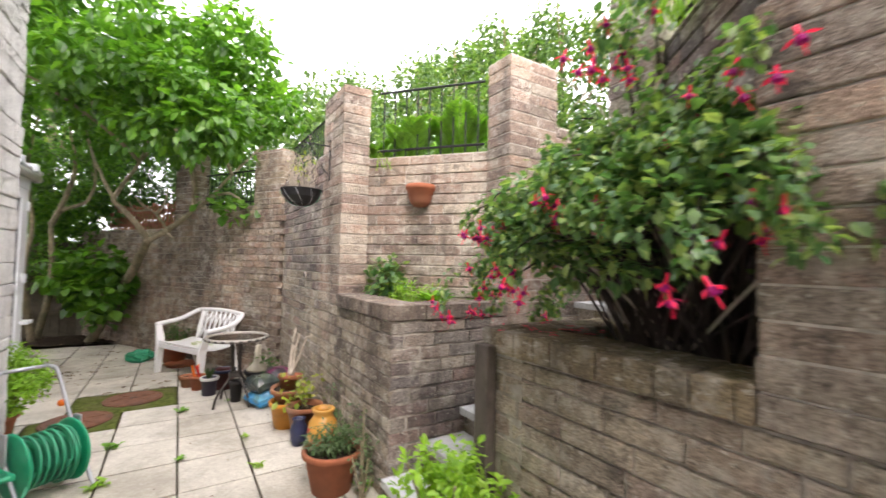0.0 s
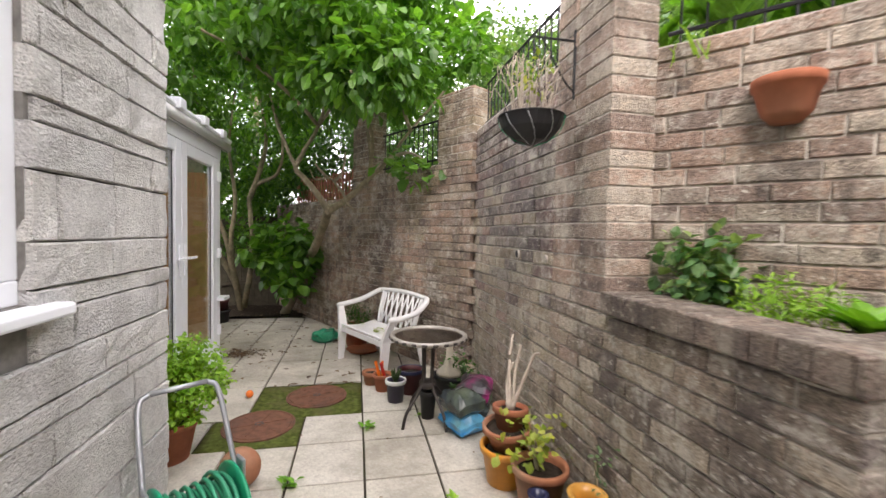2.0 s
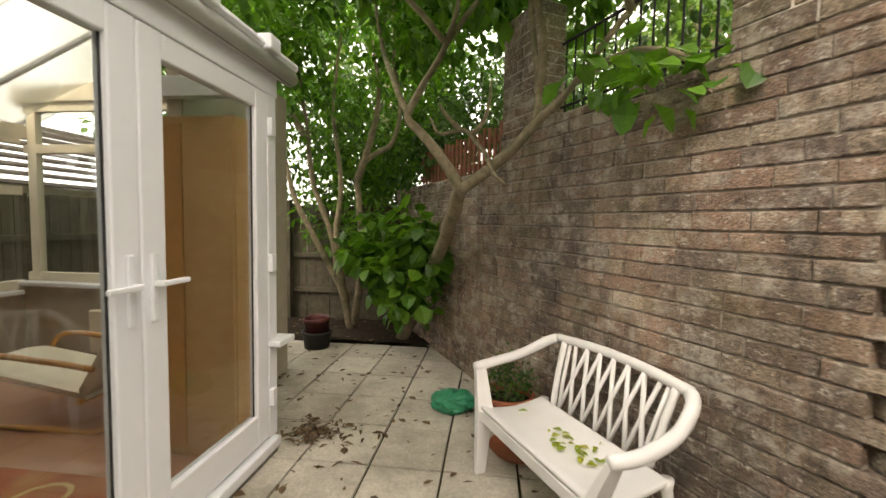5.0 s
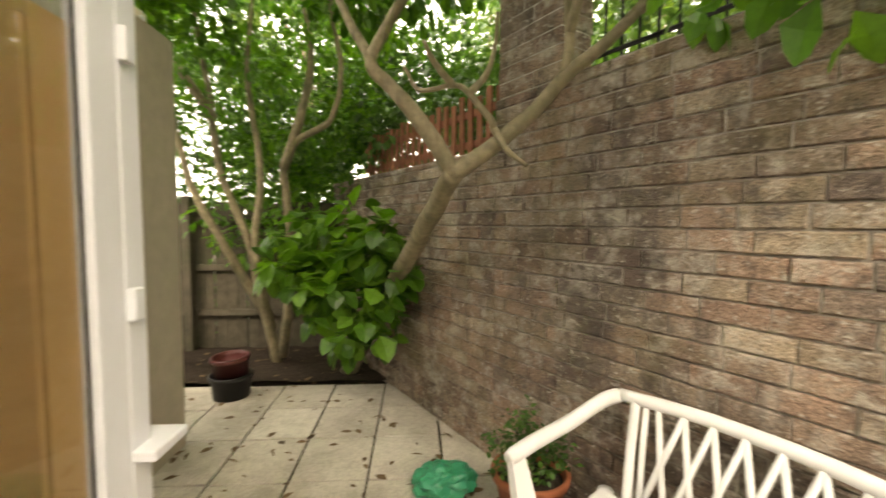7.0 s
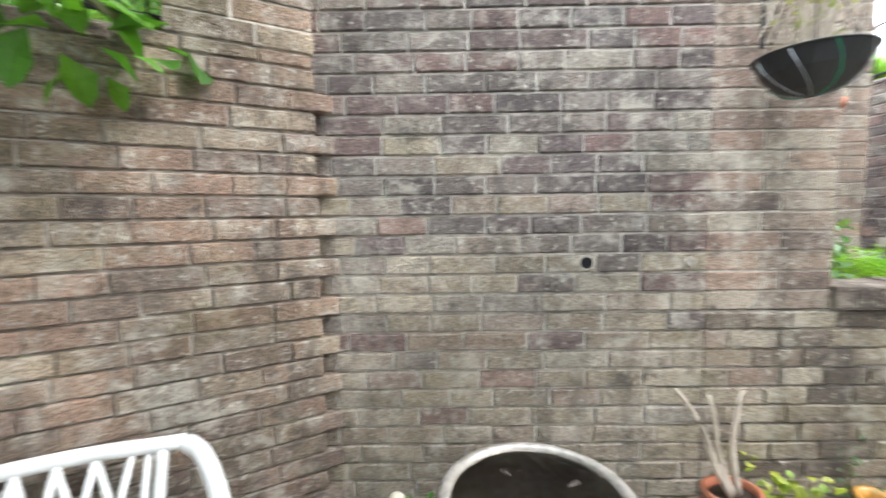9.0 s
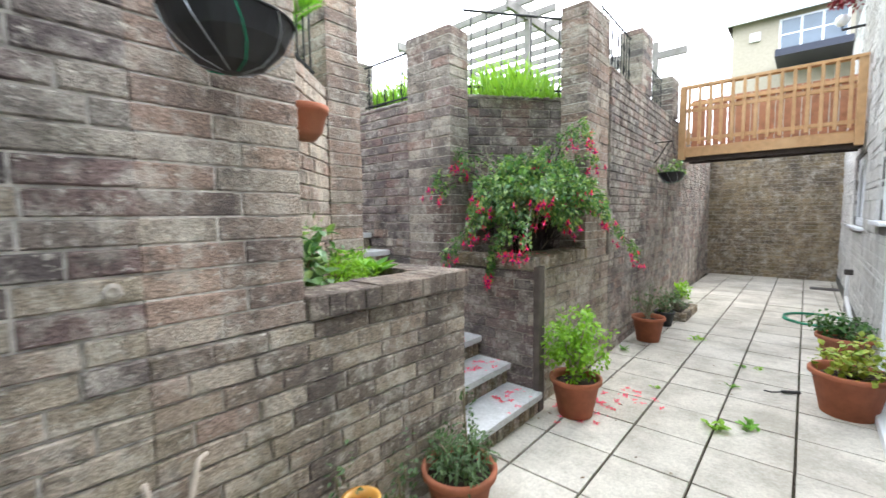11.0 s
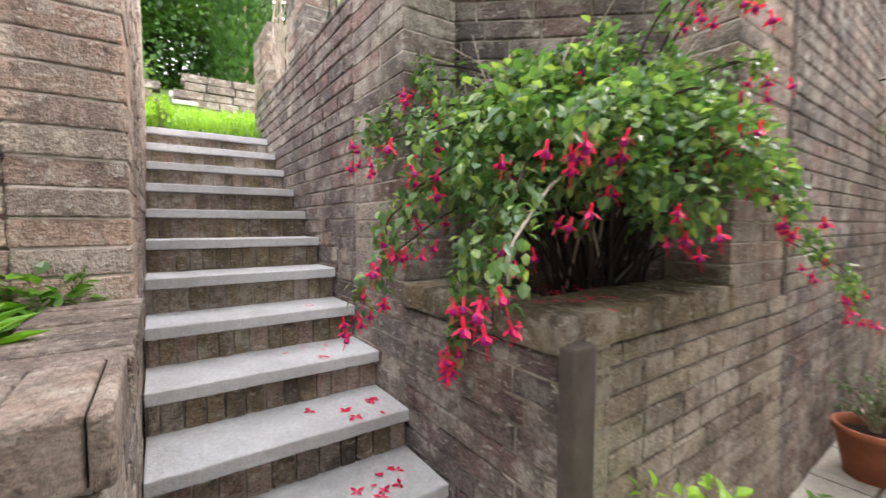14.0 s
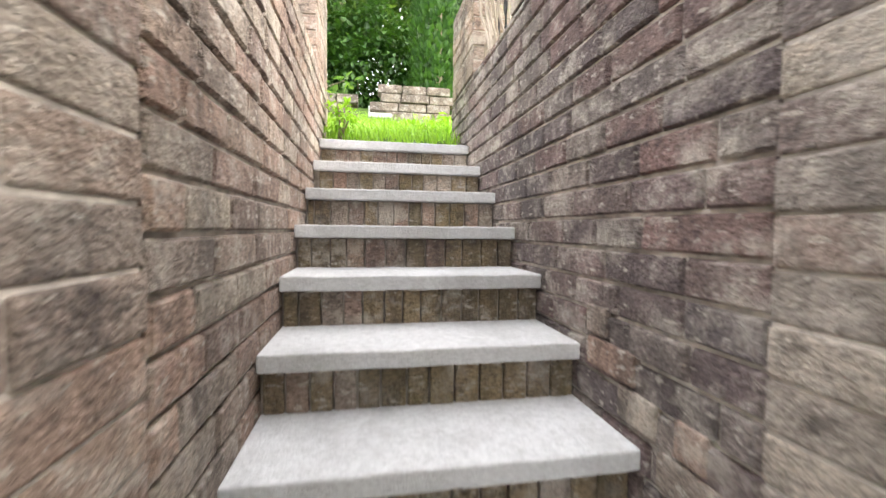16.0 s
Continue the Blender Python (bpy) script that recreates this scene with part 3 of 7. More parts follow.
WIN_A = (-0.55, 0.72, 1.27, 2.62)   # near window, arched head
WIN_B = (-7.62, -5.92, 1.33, 2.37)
WIN_C = (-4.46, -3.68, 1.46, 2.40)
DOOR_C = (-3.6, -1.55, 0.06, 2.36)
HOUSE = slab_with_holes("wall_house", HX - 0.012, 0.28, -10.5, 1.62, -0.05, 6.4, [WIN_A, WIN_B, WIN_C, DOOR_C], MORTAR_GREY, "grey reconstituted-stone house wall")
bm = bmesh.new()
box(bm, -3.5, HX - 0.29, 1.4, 1.62, -0.05, 6.4)
box(bm, -9.0, -3.5, 1.4, 1.66, 2.6, 6.4)
box(bm, -9.0, -8.8, -10.5, 1.66, -0.05, 6.4)
box(bm, -9.0, -2.4, -10.5, -10.3, -0.05, 6.4)
tagged(part("wall_house_rear", bm, MORTAR_GREY), "grey stone return walls of the house", "wall", kind="structure")
bm = bmesh.new()
box(bm, -9.1, -2.0, -10.6, 1.75, 6.4, 6.6)
tagged(part("roof", bm, ROOFTILE), "grey roof of the house", "roof", kind="structure")
bm = bmesh.new()
box(bm, -8.8, -2.42, -10.3, 1.4, 2.62, 2.75)
tagged(part("ceiling", bm, CREAM), "plain ceiling of the house", "ceiling", kind="structure")
bm = bmesh.new()
box(bm, -8.8, -2.42, -10.3, 1.4, -0.02, 0.05)
tagged(part("floor_house", bm, FLOOR_IN), "dim floor inside the house", "floor", kind="structure")


def window(name, y0, y1, z0, z1, x, lights, label, arch=False):
    """White plastic window in a wall across x: frame, mullions, panes, sill."""
    e = thing(name, pose(x, 0, 0), label, "window", "", "structure")
    bm = bmesh.new()
    f, d = 0.075, 0.07
    box(bm, -d, 0.0, y0, y1, z0, z0 + f, bevel=0.006)
    box(bm, -d, 0.0, y0, y1, z1 - f, z1, bevel=0.006)
    box(bm, -d, -0.001, y0, y0 + f, z0 + f, z1 - f, bevel=0.006)
    box(bm, -d, -0.001, y1 - f, y1, z0 + f, z1 - f, bevel=0.006)
    part("window_frame", bm, UPVC, e)
    w = (y1 - y0 - 2 * f) / lights
    for i in range(lights):
        a, b = y0 + f + w * i, y0 + f + w * (i + 1)
        if i:
            boxed("mullion", (-d + 0.01, -0.002, a - 0.035, a + 0.035, z0 + f, z1 - f), UPVC, e)
        g = 0.035
        bm = bmesh.new()
        box(bm, -0.05, -0.012, a + g, a + g + 0.04, z0 + f, z1 - f, bevel=0.004)
        box(bm, -0.05, -0.012, b - g - 0.04, b - g, z0 + f, z1 - f, bevel=0.004)
        box(bm, -0.05, -0.012, a + g, b - g, z0 + f, z0 + f + 0.045, bevel=0.004)
        if arch:
            n = 14
            r = (b - a) / 2 - g
            cy = (a + b) / 2
            zt = z1 - f
            lo = zt - 0.2
            for s in range(n):
                t0, t1 = math.pi * s / n, math.pi * (s + 1) / n
                p = [(cy + (r - 0.04) * math.cos(t), lo + 0.17 * math.sin(t)) for t in (t0, t1)]
                vs = []
                for xx in (-0.05, -0.012):
                    vs.append([bm.verts.new((xx, p[0][0], p[0][1])), bm.verts.new((xx, p[1][0], p[1][1])), bm.verts.new((xx, p[1][0], zt)), bm.verts.new((xx, p[0][0], zt))])
                bm.faces.new(vs[1])
                bm.faces.new(vs[0][::-1])
                bm.faces.new((vs[0][0], vs[0][1], vs[1][1], vs[1][0]))
        else:
            box(bm, -0.05, -0.012, a + g, b - g, z1 - f - 0.045, z1 - f, bevel=0.004)
        part("casement", bm, UPVC, e)
        pane = boxed("pane", (-0.036, -0.028, a + g, b - g, z0 + f, z1 - f), GLASS, e, bevel=0)
        pane.visible_shadow = False
    bm = bmesh.new()
    box(bm, -0.05, 0.10, y0 - 0.09, y1 + 0.09, z0 - 0.045, z0 - 0.003, bevel=0.01)
    part("window_sill", bm, UPVC, e)
    return e


window("window_1", *WIN_A, HX - 0.03, 1, "white plastic window with an arched head and sill", True)
window("window_2", *WIN_B, HX - 0.03, 2, "white plastic arched-light window far along the house", True)
window("window_3", *WIN_C, HX - 0.03, 2, "white plastic window with arched lights", True)


def house_door():
    y0, y1, z0, z1 = DOOR_C
    e = thing("door_1", pose(HX - 0.03, 0, 0), "white plastic patio doors in the house wall", "door", "", "structure")
    bm = bmesh.new()
    for a, b in ((y0, y0 + 0.08), (y1 - 0.08, y1)):
        box(bm, -0.08, 0.03, a, b, z0, z1, bevel=0.006)
    box(bm, -0.08, 0.03, y0 + 0.08, y1 - 0.08, z1 - 0.08, z1, bevel=0.006)
    part("door_frame", bm, UPVC, e)
    mid = (y0 + y1) / 2
    for a, b in ((y0 + 0.085, mid - 0.003), (mid + 0.003, y1 - 0.085)):
        bm = bmesh.new()
        box(bm, -0.06, 0.015, a, a + 0.10, z0 + 0.02, z1 - 0.085, bevel=0.006)
        box(bm, -0.06, 0.015, b - 0.10, b, z0 + 0.02, z1 - 0.085, bevel=0.006)
        box(bm, -0.06, 0.014, a + 0.1, b - 0.1, z0 + 0.02, z0 + 0.16, bevel=0.006)
        box(bm, -0.06, 0.014, a + 0.1, b - 0.1, z1 - 0.2, z1 - 0.085, bevel=0.006)
        leaf = part("door_leaf", bm, UPVC, e)
        pane = boxed("pane", (-0.03, -0.02, a + 0.1, b - 0.1, z0 + 0.16, z1 - 0.2), GLASS, leaf, bevel=0)
        pane.visible_shadow = False
    boxed("door_sill", (-0.02, 0.16, y0 - 0.03, y1 + 0.03, 0.0, 0.075), UPVC, e, bevel=0.01)
    bm = bmesh.new()
    box(bm, 0.016, 0.03, mid - 0.075, mid - 0.045, 0.95, 1.2, bevel=0.004)
    box(bm, 0.03, 0.06, mid - 0.19, mid - 0.05, 1.08, 1.10, bevel=0.006)
    part("door_handle", bm, UPVC, e)


house_door()

# ---- conservatory ----
CX = -2.69
CN = 4.36
CN2 = 5.7


def conservatory():
    e = thing("conservatory", pose(0, 0, 0), "white plastic conservatory with glazed double doors and polycarbonate roof", "conservatory", "", "structure")
    # dwarf walls
    bm = bmesh.new()
    box(bm, CX - 0.2, CX - 0.02, 1.66, 2.36, -0.05, 0.70)
    box(bm, -3.42, CX - 0.02, CN - 0.2, CN - 0.02, -0.05, 0.70)
    box(bm, -3.42, -3.3, CN - 0.02, CN2, -0.05, 2.66)
    box(bm, -6.2, -3.42, CN2 - 0.2, CN2, -0.05, 0.80)
    box(bm, -6.2, -6.0, 1.66, CN2 - 0.2, -0.05, 0.72)
    part("dwarf_wall", bm, RENDERED, e)
    bm = bmesh.new()
    box(bm, -6.0, CX - 0.2, 1.66, CN - 0.2, -0.02, 0.10)
    box(bm, -6.0, -3.42, CN - 0.2, CN2 - 0.2, -0.02, 0.10)
    box(bm, CX - 0.2, CX - 0.12, 2.36, CN - 0.2, -0.02, 0.10)
    part("floor", bm, FLOOR_IN, e)
    bm = bmesh.new()
    box(bm, CX - 0.12, CX + 0.045, 2.36, CN - 0.02, 0.035, 0.10, bevel=0.01)
    part("door_step", bm, UPVC, e, "white plastic doorstep")
    bm = bmesh.new()
    box(bm, CX - 0.12, CX + 0.025, 2.36, CN - 0.03, -0.05, 0.034)
    part("step_base", bm, MORTAR_GREY, e)
    # sills
    for d in ((CX - 0.1, CX + 0.10, 1.66, 2.46, 0.70, 0.74), (-3.3, CX + 0.08, CN - 0.1, CN + 0.10, 0.70, 0.74), (-6.0, -3.42, CN2 - 0.28, CN2 - 0.1, 0.80, 0.84), (-6.1, -5.9, 1.66, CN2 - 0.28, 0.72, 0.76)):
        boxed("sill", d, UPVC, e, bevel=0.008)
    # posts
    for d in ((CX - 0.07, CX + 0.01, 2.345, 2.445, 0.74, 2.34), (CX - 0.07, CX + 0.005, CN - 0.10, CN + 0.005, 0.10, 2.34),
              (CX - 0.07, CX + 0.005, 1.66, 1.74, 0.74, 2.34), (CX - 0.07, CX + 0.008, 2.365, 2.445, 0.10, 0.70)):
        boxed("post", d, UPVC, e, bevel=0.01)
    boxed("eaves_beam", (CX - 0.08, CX + 0.012, 1.66, CN + 0.01, 2.27, 2.40), UPVC, e, bevel=0.008)
    boxed("eaves_beam", (-3.42, CX - 0.08, CN - 0.08, CN + 0.012, 2.27, 2.40), UPVC, e, bevel=0.008)
    boxed("eaves_beam", (-6.1, -3.42, CN2 - 0.2, CN2 - 0.05, 2.62, 2.80), CREAM, e, bevel=0.008)
    # side light by the doors
    bm = bmesh.new()
    for y in (1.74, 2.285):
        box(bm, CX - 0.06, CX, y, y + 0.06, 0.74, 2.27, bevel=0.006)
    for z in (0.74, 1.90, 2.21):
        box(bm, CX - 0.06, CX + 0.015, 1.8, 2.285, z, z + 0.07, bevel=0.006)
    part("side_frame", bm, UPVC, e)
    p = boxed("pane", (CX - 0.035, CX - 0.027, 1.8, 2.285, 0.81, 2.21), GLASS, e, bevel=0)
    p.visible_shadow = False
    # doors
    for a, b, hinge in ((2.45, 3.315, -1), (3.32, 4.26, 1)):
        bm = bmesh.new()
        w = 0.125
        box(bm, CX - 0.06, CX + 0.005, a, a + w, 0.12, 2.27, bevel=0.008)
        box(bm, CX - 0.06, CX + 0.005, b - w, b, 0.12, 2.27, bevel=0.008)
        box(bm, CX - 0.06, CX + 0.004, a + w, b - w, 0.12, 0.31, bevel=0.008)
        box(bm, CX - 0.06, CX + 0.004, a + w, b - w, 2.16, 2.27, bevel=0.008)
        door = part("door", bm, UPVC, e, "white plastic glazed door, closed")
        p = boxed("pane", (CX - 0.035, CX - 0.027, a + w, b - w, 0.31, 2.16), GLASS, door, bevel=0)
        p.visible_shadow = False
        bm = bmesh.new()
        for s in (0,):
            box(bm, CX - 0.03, CX - 0.024, a + w, a + w + 0.012, 0.31, 2.16)
            box(bm, CX - 0.026, CX - 0.02, b - w - 0.008, b - w, 0.31, 2.16)
        part("gasket", bm, BLACK_PL, door)
        hy = b - 0.06 if hinge < 0 else a + 0.05
        bm = bmesh.new()
        box(bm, CX + 0.005, CX + 0.02, hy - 0.016, hy + 0.016, 1.08, 1.36, bevel=0.005)
        sgn = -1 if hinge < 0 else 1
        box(bm, CX + 0.02, CX + 0.065, hy - 0.012, hy + 0.012, 1.225, 1.25, bevel=0.005)
        box(bm, CX + 0.045, CX + 0.066, min(hy, hy + sgn * 0.14), max(hy, hy + sgn * 0.14), 1.226, 1.249, bevel=0.006)
        part("door_handle", bm, UPVC, door, "white lever handle")
        for z in (0.32, 1.18, 2.02):
            hyy = a - 0.03 if hinge < 0 else b + 0.0
            boxed("hinge", (CX + 0.003, CX + 0.035, hyy, hyy + 0.05, z, z + 0.11), UPVC, door, bevel=0.006)
    # end and far glazing
    bm = bmesh.new()
    for x in (-3.52, -4.85, -5.95):
        box(bm, x, x + 0.1, CN2 - 0.17, CN2 - 0.1, 0.84, 2.62, bevel=0.006)
    for z in (0.84, 2.12, 2.53):
        box(bm, -6.0, -3.42, CN2 - 0.168, CN2 - 0.1, z, z + 0.09, bevel=0.006)
    part("end_frame", bm, CREAM, e)
    p = boxed("pane", (-6.0, -3.42, CN2 - 0.14, CN2 - 0.132, 0.84, 2.62), GLASS, e, bevel=0)
    p.visible_shadow = False
    p = boxed("pane", (-3.3, CX - 0.07, CN - 0.04, CN - 0.032, 0.74, 2.27), GLASS, e, bevel=0)
    p.visible_shadow = False
    bm = bmesh.new()
    for y in (1.7, 2.5, 3.3, 4.1, 4.9):
        box(bm, -6.06, -5.99, y, y + 0.08, 0.76, 2.27, bevel=0.006)
    for z in (0.76, 1.70, 2.2):
        box(bm, -6.06, -5.98, 1.7, CN2 - 0.2, z, z + 0.09, bevel=0.006)
    part("far_frame", bm, CREAM, e)
    p = boxed("pane", (-6.025, -6.017, 1.7, CN2 - 0.2, 0.8, 2.27), GLASS, e, bevel=0)
    p.visible_shadow = False
    boxed("far_beam", (-6.1, -5.98, 1.66, CN2, 2.27, 2.40), CREAM, e)
    # roof
    bm = bmesh.new()
    top = [(CX + 0.06, 2.40), (-4.4, 3.15), (-6.2, 2.40)]
    for (xa, za), (xb, zb) in zip(top, top[1:]):
        vs = [bm.verts.new((xa, 1.66, za)), bm.verts.new((xa, CN + 0.1, za)), bm.verts.new((xb, CN + 0.1, zb)), bm.verts.new((xb, 1.66, zb))]
        lo = [bm.verts.new(v.co - Vector((0, 0, 0.025))) for v in vs]
        bm.faces.new(vs)
        bm.faces.new(lo[::-1])
        for i in range(4):
            j = (i + 1) % 4
            bm.faces.new((vs[i], lo[i], lo[j], vs[j]))
    inner = [(-3.42, 2.735), (-4.4, 3.15), (-6.2, 2.40)]
    for (xa, za), (xb, zb) in zip(inner, inner[1:]):
        vs = [bm.verts.new((xa, CN + 0.1, za)), bm.verts.new((xa, CN2, za)), bm.verts.new((xb, CN2, zb)), bm.verts.new((xb, CN + 0.1, zb))]
        lo = [bm.verts.new(v.co - Vector((0, 0, 0.025))) for v in vs]
        bm.faces.new(vs)
        bm.faces.new(lo[::-1])
        for i in range(4):
            j = (i + 1) % 4
            bm.faces.new((vs[i], lo[i], lo[j], vs[j]))
    p = part("roof_sheet", bm, glass("polycarbonate", (0.50, 0.49, 0.44), 0.25), e)
    p.visible_shadow = False
    for y in (1.7, 2.36, 3.03, 3.7, CN + 0.05, 5.05, CN2 - 0.1):
        for (xa, za), (xb, zb) in zip(top if y < CN2 - 1 else inner, (top if y < CN2 - 1 else inner)[1:]):
            bm = bmesh.new()
            tube(bm, [(xa, y, za + 0.01), (xb, y, zb + 0.01)], 0.03, 6)
            part("roof_bar", bm, UPVC, e)
    bm = bmesh.new()
    tube(bm, [(CX + 0.04, 1.66, 2.43), (CX + 0.04, CN + 0.13, 2.43)], 0.052, 12)
    part("gutter", bm, UPVC_OLD, e, "off-white plastic gutter", smooth=True)
    bm = bmesh.new()
    tube(bm, [(CX + 0.06, 1.66, 2.50), (CX + 0.06, CN + 0.14, 2.50)], 0.03, 8)
    for i in range(5):
        box(bm, CX - 0.02, CX + 0.12, 1.9 + i * 0.55, 2.02 + i * 0.55, 2.47, 2.56, bevel=0.012)
    part("roof_cap", bm, UPVC, e)


conservatory()

# slatted timber screen on the low wall behind the tree
REDWOOD = plain("red_stained_slat", (0.30, 0.12, 0.07), 0.85, var=0.25, scale=14, bump=0.2)
sl = thing("slat_screen", M5 @ pose(0, 0.14, 1.98), "red-brown slatted timber screen on the low brick wall", "screen")
for i in range(22):
    boxed("slat", (L5 - 0.06 - i * 0.105, L5 - 0.01 - i * 0.105, 0.0, 0.02, -0.02, 0.42 + 0.02 * (i % 3)), REDWOOD, sl, bevel=0.003)
for z in (0.08, 0.3):
    boxed("rail", (L5 - 2.4, L5, 0.021, 0.05, z, z + 0.05), REDWOOD, sl, bevel=0.003)


# timber walkway bridging the yard
REDBOARD = plain("red_cedar_board", (0.36, 0.17, 0.09), 0.7, var=0.25, scale=10, bump=0.1)


def walkway():
    e = thing("timber_walkway", pose(0, -6.2, 0.1), "new softwood walkway with slatted balustrade between wall and house", "walkway", "", "structure")
    x0, x1 = -2.10, 0.15
    for x in (x1 - 0.09, x0):
        boxed("post", (x, x + 0.10, -0.05, 0.05, 2.36, 3.53), NEWWOOD, e)
    boxed("fascia", (x0 + 0.1, x1 - 0.09, -0.03, 0.02, 2.40, 2.55), NEWWOOD, e)
    boxed("handrail", (x0, x1, -0.06, 0.06, 3.53, 3.575), NEWWOOD, e)
    for z in (2.66, 3.14):
        boxed("rail", (x0 + 0.1, x1 - 0.09, -0.022, 0.022, z, z + 0.055), NEWWOOD, e)
    n = 14
    for i in range(n):
        x = x0 + 0.16 + (x1 - x0 - 0.30) * i / (n - 1)
        boxed("baluster", (x - 0.022, x + 0.022, 0.024, 0.055, 2.60, 3.53), NEWWOOD, e)
    boxed("back_rail", (x0, x1, -0.774, -0.74, 3.40, 3.46), NEWWOOD, e)
    for i in range(20):
        x = x0 + 0.08 + (x1 - x0 - 0.16) * i / 19
        boxed("board", (x - 0.05, x + 0.05, -0.80, -0.775, 2.576, 3.50), REDBOARD, e)
    for i in range(9):
        y = -0.05 - i * 0.095
        boxed("deck_board", (x0, x1, y - 0.088, y, 2.545, 2.575), NEWWOOD, e)
    for y in (-0.12, -0.45, -0.80):
        boxed("joist", (x0, x1, y - 0.05, y, 2.36, 2.54), DARKWOOD, e)
    boxed("bearer", (x0, x1, -0.08, -0.04, 2.33, 2.40), DARKWOOD, e)


walkway()


# ---- plants ----
def leaf_geo(vs, fs, p, d, up, size, width=0.3, fold=0.10, curl=0.12):
    """Adds one folded, curling leaf of that length at p along d."""
    d = d.normalized()
    s = d.cross(up)
    if s.length < 0.05:
        s = d.cross(Vector((0.3, 0.9, 0.1)))
    s.normalize()
    n = s.cross(d)
    b = len(vs)
    w = size * width
    vs += [p, p + d * size * 0.45 - s * w + n * size * fold, p + d * size * 0.48, p + d * size * 0.45 + s * w + n * size * fold,
           p + d * size * 0.8 - s * w * 0.62 - n * size * curl * 0.3, p + d * size * 0.8 + s * w * 0.62 - n * size * curl * 0.3, p + d * size - n * size * curl]
    fs += [(b, b + 2, b + 1), (b, b + 3, b + 2), (b + 1, b + 2, b + 6, b + 4), (b + 2, b + 3, b + 5, b + 6)]


def rvec(rng):
    while True:
        v = Vector((rng.uniform(-1, 1), rng.uniform(-1, 1), rng.uniform(-1, 1)))
        if 0.1 < v.length < 1:
            return v.normalized()


def clump(vs, fs, rng, c, r, n, size, droop=0.35, width=0.3, outward=1.0):
    """A spray of leaves about a twig's end."""
    for _ in range(n):
        q = rvec(rng)
        p = c + q * r * rng.uniform(0.15, 1.0)
        d = q * outward + rvec(rng) * 0.6 + Vector((0, 0, -droop))
        leaf_geo(vs, fs, p, d, Vector((0, 0, 1)) + rvec(rng) * 0.4, size * rng.uniform(0.65, 1.2), width)


def crown_points(rng, c, radii, n, hollow=0.35, floor=-9):
    out = []
    while len(out) < n:
        q = rvec(rng) * (hollow + (1 - hollow) * rng.random() ** 0.6)
        p = Vector((c[0] + q.x * radii[0], c[1] + q.y * radii[1], c[2] + q.z * radii[2]))
        if noise.noise(p * 1.1) > -0.22 and p.z > floor:
            out.append(p)
    return out


def limb(bm, pts, r0, r1, seg=8):
    c = curvy(pts, 6)
    tube(bm, [p + Vector((noise.noise(p * 5), noise.noise(p * 5 + Vector((7, 0, 0))), 0)) * 0.015 for p in c], [r0 + (r1 - r0) * i / (len(c) - 1) for i in range(len(c))], seg)


